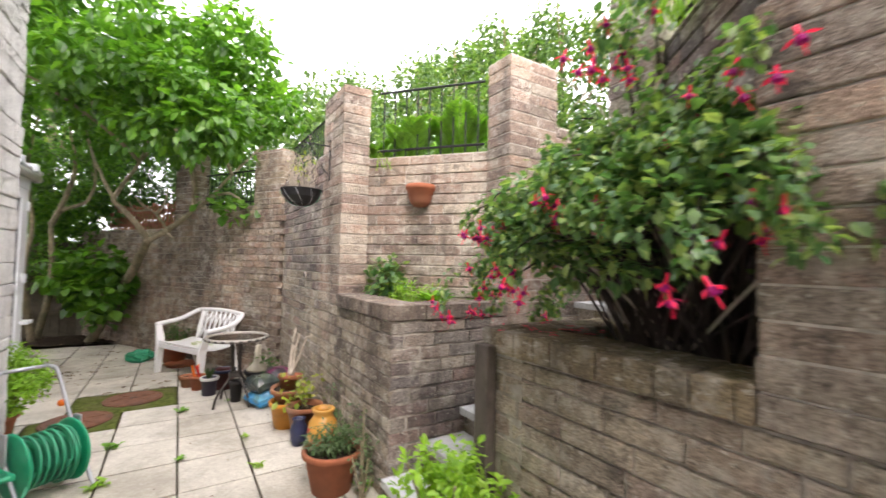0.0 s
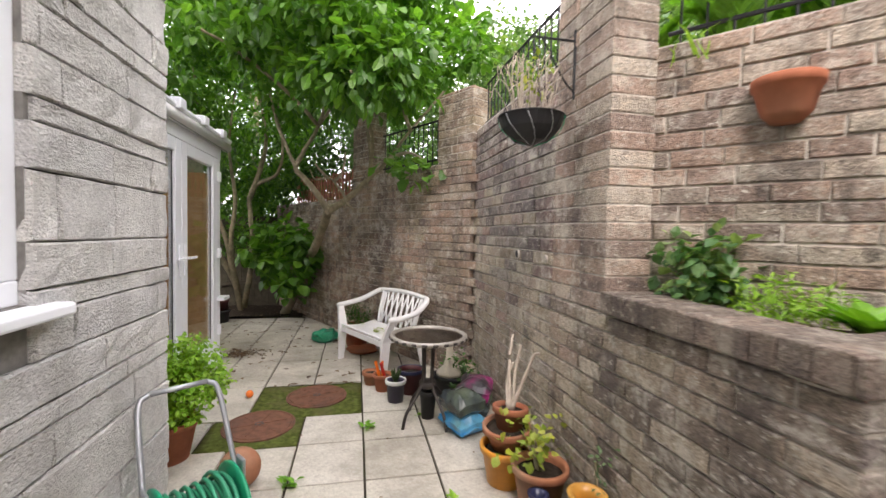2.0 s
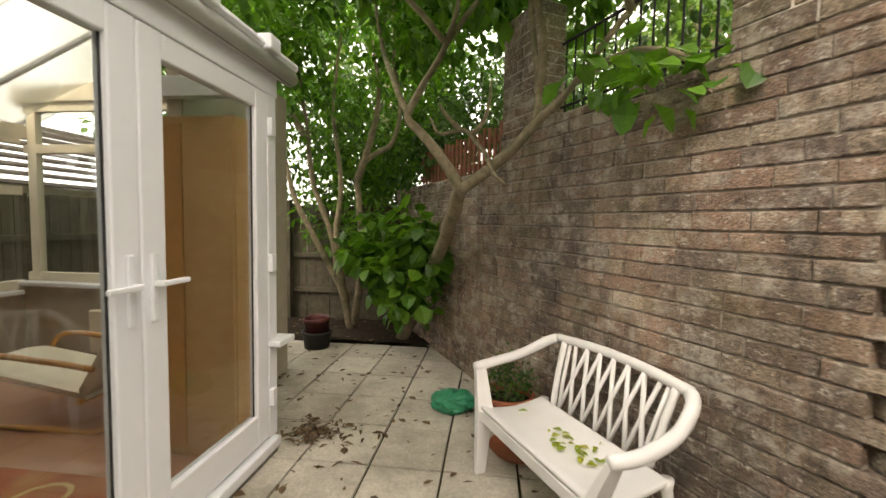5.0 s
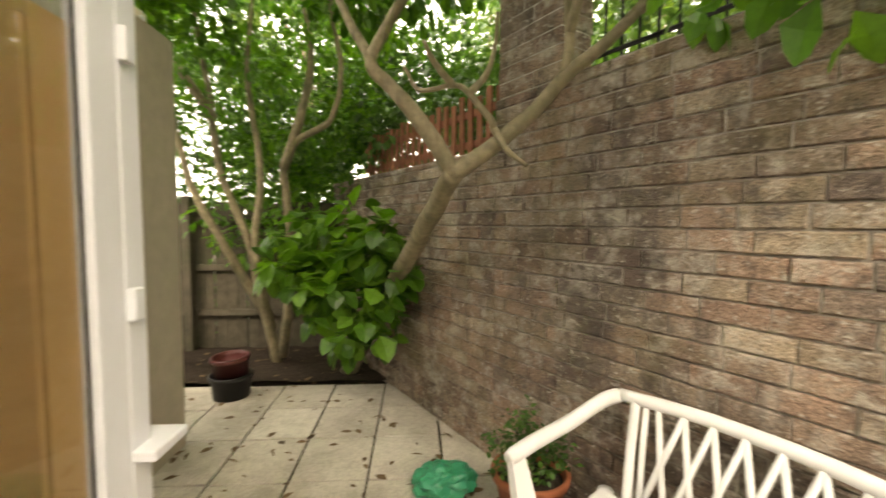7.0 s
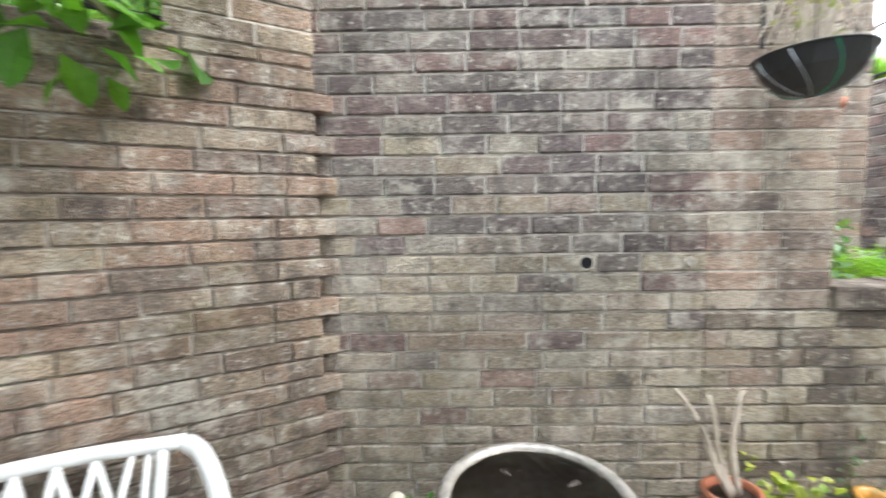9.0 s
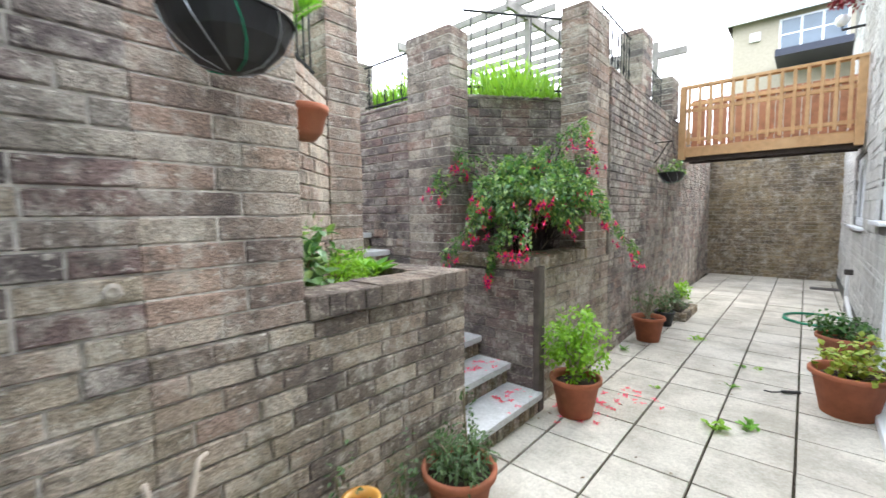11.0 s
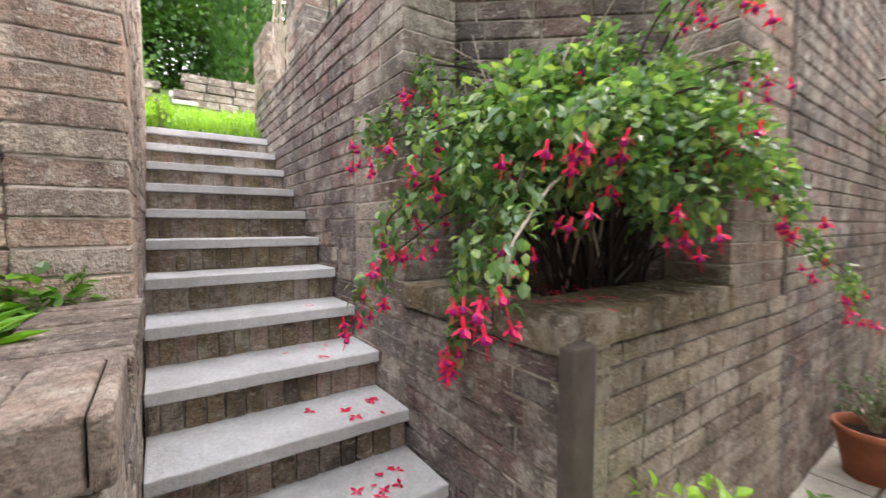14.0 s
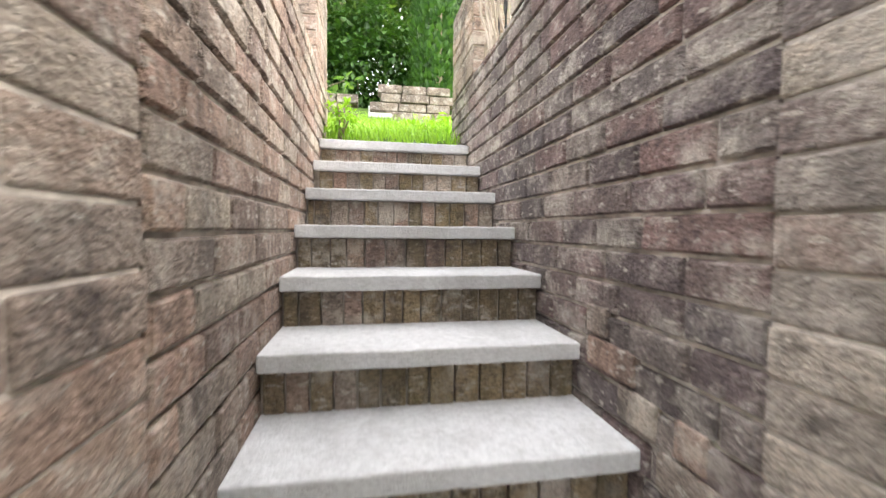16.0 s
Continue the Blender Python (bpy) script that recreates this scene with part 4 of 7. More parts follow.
def magnolia():
    rng = random.Random(31)
    e = thing("tree", pose(-2.4, 6.95, 0), "broad-leaved tree with forked leaning trunk by the brick wall", "tree")
    o = Vector((-2.4, 6.95, 0))
    L = lambda *p: [Vector(q) - o for q in p]
    bm = bmesh.new()
    limb(bm, L((-2.42, 7.0, 0), (-2.25, 6.85, 0.35), (-2.06, 6.5, 0.75), (-1.88, 6.1, 1.09), (-1.71, 5.65, 1.42), (-1.61, 5.25, 1.64), (-1.55, 4.98, 1.77)), 0.085, 0.052, 12)
    part("trunk", bm, BARK, e, smooth=True)
    limbs = [((-1.55, 5.0, 1.76), (-1.73, 4.98, 2.04), (-1.88, 5.0, 2.2), (-1.96, 5.0, 2.32), (-1.87, 5.1, 2.58), (-1.7, 5.2, 2.93), (-1.58, 5.2, 3.42), (-1.5, 5.0, 4.3)),
             ((-1.55, 5.0, 1.76), (-1.33, 4.95, 1.92), (-1.16, 4.9, 2.07), (-1.0, 4.85, 2.24), (-0.88, 4.75, 2.33), (-0.80, 4.6, 2.42), (-0.55, 4.4, 2.75), (-0.1, 4.3, 3.3)),
             ((-1.02, 4.86, 2.24), (-1.0, 4.85, 2.42), (-1.06, 4.85, 2.82), (-1.08, 4.85, 3.23), (-1.0, 4.8, 3.8)),
             ((-1.0, 4.85, 2.42), (-1.0, 4.7, 2.7), (-1.1, 4.4, 2.95), (-1.2, 3.9, 3.1), (-1.25, 3.3, 3.0)),
             ((-1.7, 5.2, 2.93), (-2.1, 5.0, 3.3), (-2.6, 4.6, 3.6), (-2.9, 4.4, 3.7)),
             ((-0.80, 4.6, 2.42), (-0.62, 4.3, 2.46), (-0.5, 4.05, 2.38), (-0.42, 3.85, 2.25)),
             ((-1.96, 5.0, 2.32), (-2.2, 5.3, 2.8), (-2.45, 5.8, 3.5), (-2.6, 6.1, 4.4)),
             ((-1.7, 5.2, 2.93), (-1.45, 5.4, 3.4), (-1.3, 5.7, 4.0)),
             ((-0.55, 4.4, 2.75), (-0.7, 4.2, 3.1), (-0.8, 4.1, 3.6))]
    for i, l in enumerate(limbs):
        bm = bmesh.new()
        limb(bm, L(*l), 0.047 if i < 2 else 0.027, 0.014)
        part("limb", bm, BARK, e, smooth=True)
    for l in [((-1.36, 4.93, 1.98), (-1.38, 4.92, 2.03), (-1.48, 4.95, 2.16), (-1.56, 4.97, 2.2), (-1.72, 5.0, 2.18), (-1.8, 5.05, 2.31)), ((-1.48, 4.95, 2.15), (-1.40, 4.95, 2.24), (-1.36, 4.95, 2.34), (-1.34, 4.95, 2.55)), ((-1.36, 4.93, 1.98), (-1.3, 4.85, 1.86), (-1.22, 4.8, 1.78)), ((-1.56, 4.97, 2.2), (-1.66, 4.9, 2.3), (-1.7, 4.85, 2.36))]:
        bm = bmesh.new()
        limb(bm, L(*l), 0.021, 0.009, 6)
        part("twig", bm, BARK, e, smooth=True)
    vs, fs = [], []
    pts = crown_points(rng, (-2.0, 5.6, 4.5), (2.4, 1.9, 1.4), 400, 0.4, 3.3)
    pts += crown_points(rng, (-0.9, 4.4, 3.75), (1.3, 1.0, 0.5), 80, 0.3, 3.25)
    pts += crown_points(rng, (-1.1, 3.7, 3.15), (0.9, 0.5, 0.25), 34, 0.2)
    for p in pts:
        clump(vs, fs, rng, p - o, 0.24, 24, 0.165, 0.5, 0.29)
    for p in crown_points(rng, (-0.42, 3.85, 2.22), (0.26, 0.2, 0.12), 5, 0.1) + crown_points(rng, (-0.72, 4.15, 2.35), (0.3, 0.3, 0.1), 4, 0.1):
        clump(vs, fs, rng, p - o, 0.14, 8, 0.15, 0.5, 0.36)
    ob = raw("crown", vs, fs, LEAF_BIG, e)
    vs, fs = [], []
    for p in crown_points(rng, (-2.28, 6.3, 1.05), (0.72, 0.4, 0.62), 84, 0.3, 0.35):
        clump(vs, fs, rng, p - o, 0.13, 8, 0.19, 0.35, 0.4)
    raw("low_leaves", vs, fs, LEAF_BIG, e)
    return e


magnolia()


def back_tree(name, base, stems, crown, n, leaf, mat, seed, label, leaves=22):
    rng = random.Random(seed)
    o = Vector((*base, 0.0))
    e = thing(name, Matrix.Translation(o), label, "tree")
    for i, s in enumerate(stems):
        bm = bmesh.new()
        limb(bm, [Vector(q) - o for q in s], 0.05, 0.014)
        part("stem", bm, BARK, e, smooth=True)
    vs, fs = [], []
    for c, r, k in crown:
        for p in crown_points(rng, c, r, int(n * k), 0.35):
            clump(vs, fs, rng, p - o, leaf * 2.2, leaves, leaf, 0.4, 0.3)
    raw("crown", vs, fs, mat, e)
    return e


back_tree("tree", (-3.2, 7.3), [((-3.2, 7.3, 0), (-3.3, 7.15, 0.7), (-3.4, 7.1, 1.31), (-3.62, 7.0, 2.02), (-3.67, 7.0, 2.55), (-3.76, 7, 3.17), (-3.85, 7, 3.9), (-3.9, 7, 4.6)), ((-3.67, 7.0, 2.5), (-3.94, 7.0, 2.91), (-4.29, 7.0, 3.2), (-4.6, 6.9, 3.6)), ((-3.15, 7.3, 0.1), (-2.98, 7.0, 0.8), (-2.93, 6.9, 1.37), (-2.95, 6.8, 2.0), (-2.83, 6.8, 2.26), (-2.5, 6.7, 2.44), (-2.41, 6.7, 2.89), (-2.49, 6.7, 3.47), (-2.5, 6.7, 4.3)), ((-3.25, 7.25, 0.4), (-3.3, 7.0, 1.2), (-3.2, 6.9, 2.0), (-3.3, 6.9, 2.9), (-3.2, 6.9, 3.8)), ((-3.3, 7.2, 0.6), (-3.6, 7.0, 1.3), (-3.85, 6.9, 1.9), (-4.0, 6.9, 2.6), (-4.1, 6.8, 3.4)), ((-2.95, 6.8, 2.0), (-2.7, 6.8, 2.9), (-2.8, 6.9, 3.7))],
          [((-3.6, 7.6, 4.1), (2.1, 1.5, 2.0), 1.25), ((-3.2, 7.4, 1.7), (0.9, 0.4, 0.8), 0.14), ((-2.6, 8.3, 2.1), (0.9, 0.3, 1.0), 0.3), ((-4.3, 6.6, 4.2), (1.2, 1.0, 1.3), 0.5)], 330, 0.105, LEAF_BIG, 5, "many-stemmed leafy tree against the fence", 24)
back_tree("shrub", (-2.9, 9.6), [((-2.9, 9.6, 0), (-2.8, 9.5, 2), (-2.9, 9.4, 4.5))], [((-2.6, 9.8, 3.2), (3.4, 1.0, 3.2), 0.8), ((-4.2, 8.9, 1.7), (2.4, 0.5, 1.7), 0.55), ((-1.6, 8.9, 2.2), (1.2, 0.5, 1.9), 0.3)], 330, 0.13, LEAF_DARK, 6, "dense dark shrub beyond the fence", 20)
back_tree("shrub", (-0.6, 8.2), [((-0.6, 8.2, 0), (-0.7, 8.1, 2.6))], [((-0.6, 7.9, 2.7), (1.7, 0.8, 1.3), 1.0)], 150, 0.11, LEAF_DARK, 28, "dark shrub behind the brick wall", 22)
back_tree("shrub", (-1.3, 7.7), [((-1.3, 7.7, 0), (-1.35, 7.6, 2.4))], [((-1.35, 7.4, 2.35), (1.0, 0.7, 0.75), 1.0)], 90, 0.11, LEAF_DARK, 33, "dark shrub close behind the low brick wall", 20)
back_tree("hedge", (-2.0, 9.3), [((-2.0, 9.3, 0), (-2.0, 9.3, 2.6))], [((-1.8, 9.2, 2.9), (2.4, 0.5, 1.6), 1.0)], 230, 0.12, LEAF_DARK, 29, "dense dark hedge behind the tree", 22)
back_tree("hedge", (13, 0), [((13, 0, 4.6), (13, 0, 6))], [((13, -0.3, 6.0), (0.9, 3.2, 2.0), 1.0)], 460, 0.2, LEAF_DARK, 30, "dark hedge under the woodland trees", 22)
back_tree("shrub", (0.9, 5.8), [((0.9, 5.8, 2.3), (0.9, 5.7, 4))], [((0.9, 6.0, 3.6), (1.2, 1.8, 1.4), 1.0)], 150, 0.10, LEAF_FAR, 8, "bright shrub on the terrace behind the wall", 22)


def woodland_tree():
    rng = random.Random(77)
    e = thing("woodland_tree", pose(0, 0, 0), "tall leafy woodland tree on the hillside", "tree", "woodland trees")
    bm = bmesh.new()
    limb(bm, [(0, 0, -1), (0.1, 0, 2), (-0.1, 0.1, 5), (0, 0, 8)], 0.2, 0.05)
    part("trunk", bm, BARK, e, smooth=True)
    for a in range(5):
        bm = bmesh.new()
        t = a * 1.3
        limb(bm, [(0, 0, 2.5 + a * 0.7), (math.cos(t) * 1.0, math.sin(t) * 1.0, 3.7 + a * 0.8), (math.cos(t) * 1.9, math.sin(t) * 1.9, 4.6 + a * 0.9)], 0.08, 0.02, 6)
        part("limb", bm, BARK, e, smooth=True)
    vs, fs = [], []
    for p in crown_points(rng, (0, 0, 4.6), (2.5, 2.5, 4.0), 260, 0.5):
        clump(vs, fs, rng, p, 0.5, 22, 0.24, 0.4, 0.34)
    raw("crown", vs, fs, LEAF_FAR, e)
    return e


wt = woodland_tree()
wt.matrix_world = pose(14.5, 0.6, 5.5)
rng = random.Random(4)
for x, y, s in [(16, -3.4, 1), (15.5, 4.2, 1.1), (18.5, 1.6, 1.3), (19, -2.0, 1.3), (11, 8.5, 0.9), (8, 11.5, 0.9), (4.2, 13, 0.85), (0.5, 15.5, 0.8), (-4.5, 14, 0.9), (12, 13, 1.1), (5.0, 9.0, 0.62), (2.6, 10.2, 0.6), (7.6, 7.2, 0.62), (20, 6.5, 1.3), (-8.5, 11.5, 0.9), (17, -7.5, 1.0)]:
    c = copy_thing(wt, pose(x, y, hill(x, y) - 0.2 if x > 3.7 else 1.2, 0, 0, rng.uniform(0, 360)))
    c.scale = (s, s, s * rng.uniform(0.9, 1.1))


def conifer():
    rng = random.Random(9)
    e = thing("conifer", pose(11.5, -2.05, 4.45), "tall clipped dark-green conifer", "tree")
    bm = bmesh.new()
    limb(bm, [(0, 0, -0.4), (0, 0, 2), (0, 0, 5)], 0.12, 0.03)
    part("trunk", bm, BARK, e)
    vs, fs = [], []
    for i in range(5200):
        z = 0.2 + 5.6 * rng.random()
        r = 0.85 * (1 - 0.55 * (z / 6) ** 2) * (0.86 + 0.18 * noise.noise((z * 3, i % 7, 1)))
        a = rng.uniform(0, 6.283)
        q = Vector((math.cos(a), math.sin(a), 0))
        leaf_geo(vs, fs, q * r * rng.uniform(0.8, 1.02) + Vector((0, 0, z)), q + Vector((0, 0, 1.2)) + rvec(rng) * 0.5, q, 0.17 * rng.uniform(0.7, 1.2), 0.3)
    raw("crown", vs, fs, LEAF_DARK, e)


conifer()


def grass(name, spots, mat, seed, label, h=0.18):
    """Upright blades over patches (x0, x1, y0, y1, ground, count)."""
    rng = random.Random(seed)
    vs, fs = [], []
    for x0, x1, y0, y1, zf, n, k in spots:
        for _ in range(n):
            x, y = rng.uniform(x0, x1), rng.uniform(y0, y1)
            p = Vector((x, y, zf(x, y) - 0.01))
            d = Vector((rng.uniform(-0.45, 0.45), rng.uniform(-0.45, 0.45), 1)).normalized()
            s = d.cross(rvec(rng)).normalized() * 0.005 * k
            q = h * k * rng.uniform(0.4, 1.25)
            b = len(vs)
            bend = Vector((rng.uniform(-1, 1), rng.uniform(-1, 1), -0.5)) * q * 0.3
            vs += [p - s, p + s, p + d * q * 0.6 + s * 0.7, p + d * q * 0.6 - s * 0.7, p + d * q + bend]
            fs += [(b, b + 1, b + 2, b + 3), (b + 3, b + 2, b + 4)]
    ob = raw(name, vs, fs, mat)
    return tagged(ob, label, "grass", kind="stuff")


flat = lambda z: (lambda x, y: z)
grass("grass", [(3.65, 6.5, -1.4, 0.4, hill, 3500, 1.0), (3.9, 9.5, -3.5, 3, hill, 6000, 0.8), (0.35, 2.4, -4.8, -1.25, lambda x, y: 2.68 + 0.05 * x, 5200, 1.9), (1.45, 3.6, -2.3, -1.2, lambda x, y: 2.75, 2600, 2.2), (0.3, 3.6, 0.9, 3.5, lambda x, y: 2.35, 2600, 1.2), (0.35, 0.8, -5.2, -2.6, lambda x, y: 2.8, 800, 1.5)], LEAF_LIME, 3, "long bright grass on the terraces")


def fern(base, n, length, seed, mat=LEAF_FERN, label="bright green fern on the terrace"):
    rng = random.Random(seed)
    e = thing("fern", pose(*base), label, "fern", "ferns on the terrace")
    for k in range(n):
        a = 6.283 * k / n + rng.uniform(-0.3, 0.3)
        ln = length * rng.uniform(0.75, 1.1)
        out = Vector((math.cos(a), math.sin(a), 0))
        vs, fs = [], []
        prev = None
        for i in range(16):
            t = i / 15
            p = out * ln * 0.55 * t ** 1.3 + Vector((0, 0, ln * (t - 0.32 * t * t * t)))
            if prev is not None:
                d = (p - prev).normalized()
                s = d.cross(Vector((0, 0, 1))).normalized()
                w = ln * 0.24 * math.sin(math.pi * (0.12 + 0.86 * t)) + 0.01
                for q in (-1, 1):
                    leaf_geo(vs, fs, prev, s * q + d * 0.5, d.cross(s), w, 0.16, 0.03, 0.15)
                    leaf_geo(vs, fs, (prev + p) / 2, s * q + d * 0.5, d.cross(s), w, 0.16, 0.03, 0.15)
            prev = p
        raw("frond", vs, fs, mat, e)
    return e


fern((0.62, 1.0, 2.36), 10, 0.62, 1)
fern((1.0, 0.75, 2.36), 11, 0.72, 2)
fern((1.25, 1.15, 2.36), 10, 0.7, 3)
fern((0.45, 1.45, 2.36), 8, 0.5, 4)
back_tree("shrub", (2.0, 1.9), [((2.0, 1.9, 2.3), (2, 1.9, 3.2))], [((2.0, 2.2, 3.0), (1.3, 1.3, 0.7), 1.0)], 110, 0.09, LEAF_FAR, 18, "leafy shrub on the terrace behind the railing", 22)
back_tree("shrub", (3.2, 4.6), [((3.2, 4.6, 2.3), (3.2, 4.6, 3.4))], [((2.8, 4.8, 3.3), (1.5, 2.2, 1.1), 1.0)], 150, 0.11, LEAF_FAR, 19, "tall shrub on the terrace", 22)


# ---- pots ----
def pot_profile(r, h, rim=0.035, base=0.68, t=0.014):
    return [(r * base, 0), (r * 0.94, h - rim), (r * 0.95, h - rim - 0.002), (r * 1.04, h - rim), (r * 1.05, h - 0.006), (r * 1.03, h), (r - t, h), (r - t * 1.4, h - rim), (r * 0.86, h * 0.86), (0.0, h * 0.85)]


def pot(name, x, y, r, h, mat, label, z=0.0, tilt=(0, 0), rim=0.035, base=0.68, soil_in=True):
    e = thing(name, pose(x, y, z, tilt[0], tilt[1], 0), label, "plant pot")
    bm = bmesh.new()
    lathe(bm, pot_profile(r, h, rim, base)[:-2] + [(r * 0.8, h * 0.5), (0.0, h * 0.5)], 32, wob=0.01)
    part("pot", bm, mat, e, smooth=True)
    if soil_in:
        bm = bmesh.new()
        lathe(bm, [(r * 0.9, h * 0.80), (r * 0.6, h * 0.86), (0.0, h * 0.87)], 20, wob=0.06)
        part("soil", bm, SOIL, e, smooth=True)
    return e


def plant(parent, c, radii, n, leaf, mat, seed, width=0.3, per=9, stems=6, droop=0.1, spread=None, name="leaves"):
    """Stems and leaves of a pot plant, in the pot's own space."""
    rng = random.Random(seed)
    vs, fs = [], []
    pts = crown_points(rng, c, radii, n, 0.15)
    for p in pts:
        clump(vs, fs, rng, p, spread or leaf * 1.3, per, leaf, droop, width, 0.9)
    raw(name, vs, fs, mat, parent)
    if stems:
        for i in range(stems):
            q = pts[(i * 7) % len(pts)]
            bm = bmesh.new()
            tube(bm, curvy([(0.02 * math.cos(i), 0.02 * math.sin(i), c[2] - radii[2] * 1.15), Vector((q.x * 0.5, q.y * 0.5, (c[2] - radii[2] + q.z) / 2)), q], 4), 0.006, 5)
            part("stem", bm, BARK, parent)


# side yard pots
p = pot("plant_pot", -0.24, -1.10, 0.19, 0.30, TERRA, "terracotta pot with a lime-green leafy shrub by the steps")
plant(p, (0, 0, 0.56), (0.27, 0.27, 0.28), 130, 0.042, LEAF_LIME, 1, 0.3, 13, 9)
p = pot("plant_pot", -0.14, -3.48, 0.185, 0.30, TERRA, "terracotta pot with a straggly twiggy plant by the wall")
plant(p, (0, 0, 0.50), (0.2, 0.2, 0.2), 26, 0.04, LEAF_GREY, 2, 0.3, 6, 16)
p = pot("plant_pot", -1.90, -3.82, 0.22, 0.30, TERRA, "wide terracotta pot with a leafy plant against the house")
plant(p, (0, 0.0, 0.40), (0.30, 0.26, 0.13), 60, 0.05, LEAF_DARK, 3, 0.36, 9, 6)
p = pot("plant_pot", -1.86, -2.42, 0.24, 0.34, TERRA, "large terracotta pot with a yellowing climber by the doors")
plant(p, (-0.05, 0.05, 0.44), (0.26, 0.26, 0.16), 50, 0.055, LEAF_YEL, 4, 0.4, 7, 8)
# north patio pots
p = pot("plant_pot", -2.36, 2.22, 0.17, 0.26, TERRA, "terracotta pot with a bushy lime-green shrub by the house corner")
plant(p, (0.02, 0.0, 0.52), (0.33, 0.34, 0.29), 330, 0.038, LEAF_LIME, 5, 0.34, 14, 8)
p = pot("plant_pot", -0.24, 0.36, 0.19, 0.27, TERRA, "terracotta pot of feathery grey-green foliage by the planter")
plant(p, (0, 0, 0.32), (0.16, 0.16, 0.10), 60, 0.045, LEAF_GREY, 6, 0.16, 12, 6)
p = pot("plant_pot", -1.16, 4.85, 0.19, 0.27, TERRA, "terracotta pot with a small-leaved bush behind the bench")
plant(p, (0, 0, 0.40), (0.24, 0.22, 0.17), 60, 0.035, LEAF_DARK, 7, 0.36, 10, 8)
bm = bmesh.new()
lathe(bm, [(0.17, 0), (0.21, 0.035), (0.2, 0.035), (0.16, 0.012), (0, 0.012)], 28)
sau = thing("saucer", pose(-1.08, 4.55, 0), "terracotta saucer on the paving", "saucer")
part("dish", bm, TERRA, sau, smooth=True)

# stacked pots with dead stems and a yellow trailing plant
st = pot("plant_pot", -0.27, 1.62, 0.15, 0.23, OCHRE, "ochre glazed pot under a stack of terracotta", base=0.72)
st2 = pot("plant_pot", -0.26, 1.62, 0.145, 0.13, TERRA_OLD, "wide terracotta pot stacked on another pot", z=0.225, tilt=(4, -3))
st3 = pot("plant_pot", -0.25, 1.62, 0.105, 0.15, TERRA, "terracotta pot with dead bleached stems", z=0.31, tilt=(-5, 4))
for i, l in enumerate([((0, 0, 0.13), (0.01, 0.06, 0.3), (0.03, 0.13, 0.5), (0.05, 0.16, 0.56)), ((0.02, 0, 0.13), (0.03, 0.02, 0.34), (0.05, 0.03, 0.52)), ((0, -0.02, 0.13), (0.05, -0.06, 0.32), (0.08, -0.12, 0.48), (0.1, -0.16, 0.5)), ((-0.01, 0.02, 0.13), (0.0, 0.07, 0.28), (0.04, 0.08, 0.4))]):
    bm = bmesh.new()
    limb(bm, l, 0.013, 0.008, 7)
    part("stem", bm, DEADWOOD, st3, smooth=True)
p = pot("plant_pot", -0.18, 1.33, 0.15, 0.26, TERRA_OLD, "weathered brown pot with a yellow-leaved trailing plant")
plant(p, (-0.02, 0.05, 0.38), (0.2, 0.2, 0.13), 22, 0.055, LEAF_YEL, 8, 0.42, 5, 8)
bm = bmesh.new()
lathe(bm, [(0.07, 0), (0.10, 0.05), (0.118, 0.15), (0.11, 0.24), (0.075, 0.285), (0.068, 0.30), (0.088, 0.33), (0.09, 0.345), (0.07, 0.345), (0.055, 0.29), (0.09, 0.2), (0, 0.06)], 36)
urn = thing("glazed_urn", pose(-0.14, 0.92, 0), "ochre glazed urn with painted red flowers", "urn")
part("body", bm, OCHRE, urn, smooth=True)
for i in range(7):
    a = 2.4 + i * 0.9
    bm = bmesh.new()
    r = 0.117
    mt = Matrix.Translation((r * math.cos(a), r * math.sin(a), 0.13 + 0.06 * (i % 2))) @ Vector((math.cos(a), math.sin(a), 0.05)).to_track_quat("Z", "Y").to_matrix().to_4x4()
    for k in range(5):
        lathe(bm, [(0.011, 0), (0.008, 0.003), (0, 0.004)], 8, mt @ Matrix.Translation((0.014 * math.cos(k * 1.257), 0.014 * math.sin(k * 1.257), 0)))
    part("painted_flower", bm, RED_GLAZE, urn)
bm = bmesh.new()
lathe(bm, [(0.045, 0), (0.065, 0.05), (0.07, 0.13), (0.05, 0.18), (0.045, 0.2), (0.055, 0.215), (0.04, 0.215), (0.03, 0.17), (0, 0.05)], 28)
v = thing("glazed_vase", pose(-0.27, 1.15, 0), "small navy glazed vase on the paving", "vase")
part("body", bm, NAVY, v, smooth=True)
p = pot("plant_pot", -1.02, 3.38, 0.085, 0.13, TERRA_OLD, "small dark terracotta pot beside the manhole")
p = pot("plant_pot", -0.92, 3.2, 0.09, 0.16, TERRA, "small terracotta pot holding orange trowels", rim=0.03)
for i, (dx, rot) in enumerate([(-0.02, -14), (0.03, -20), (0.0, -8)]):
    bm = bmesh.new()
    box(bm, -0.014, 0.014, -0.01, 0.01, 0, 0.2, bevel=0.006)
    t = part("handle", bm, ORANGE if i != 1 else RED_PL, p, "orange plastic tool handle")
    t.matrix_basis = pose(dx, 0, 0.09, 0, rot, 40 * i)
p = pot("plant_pot", -0.82, 2.93, 0.085, 0.19, PURPLE_POT, "purple-grey pot with a white rim and spiky plant", base=0.8)
bm = bmesh.new()
lathe(bm, [(0.088, 0.165), (0.094, 0.165), (0.095, 0.195), (0.08, 0.196), (0.08, 0.17)], 28, caps=False)
part("rim", bm, UPVC_OLD, p, "off-white rim", smooth=True)
vs, fs = [], []
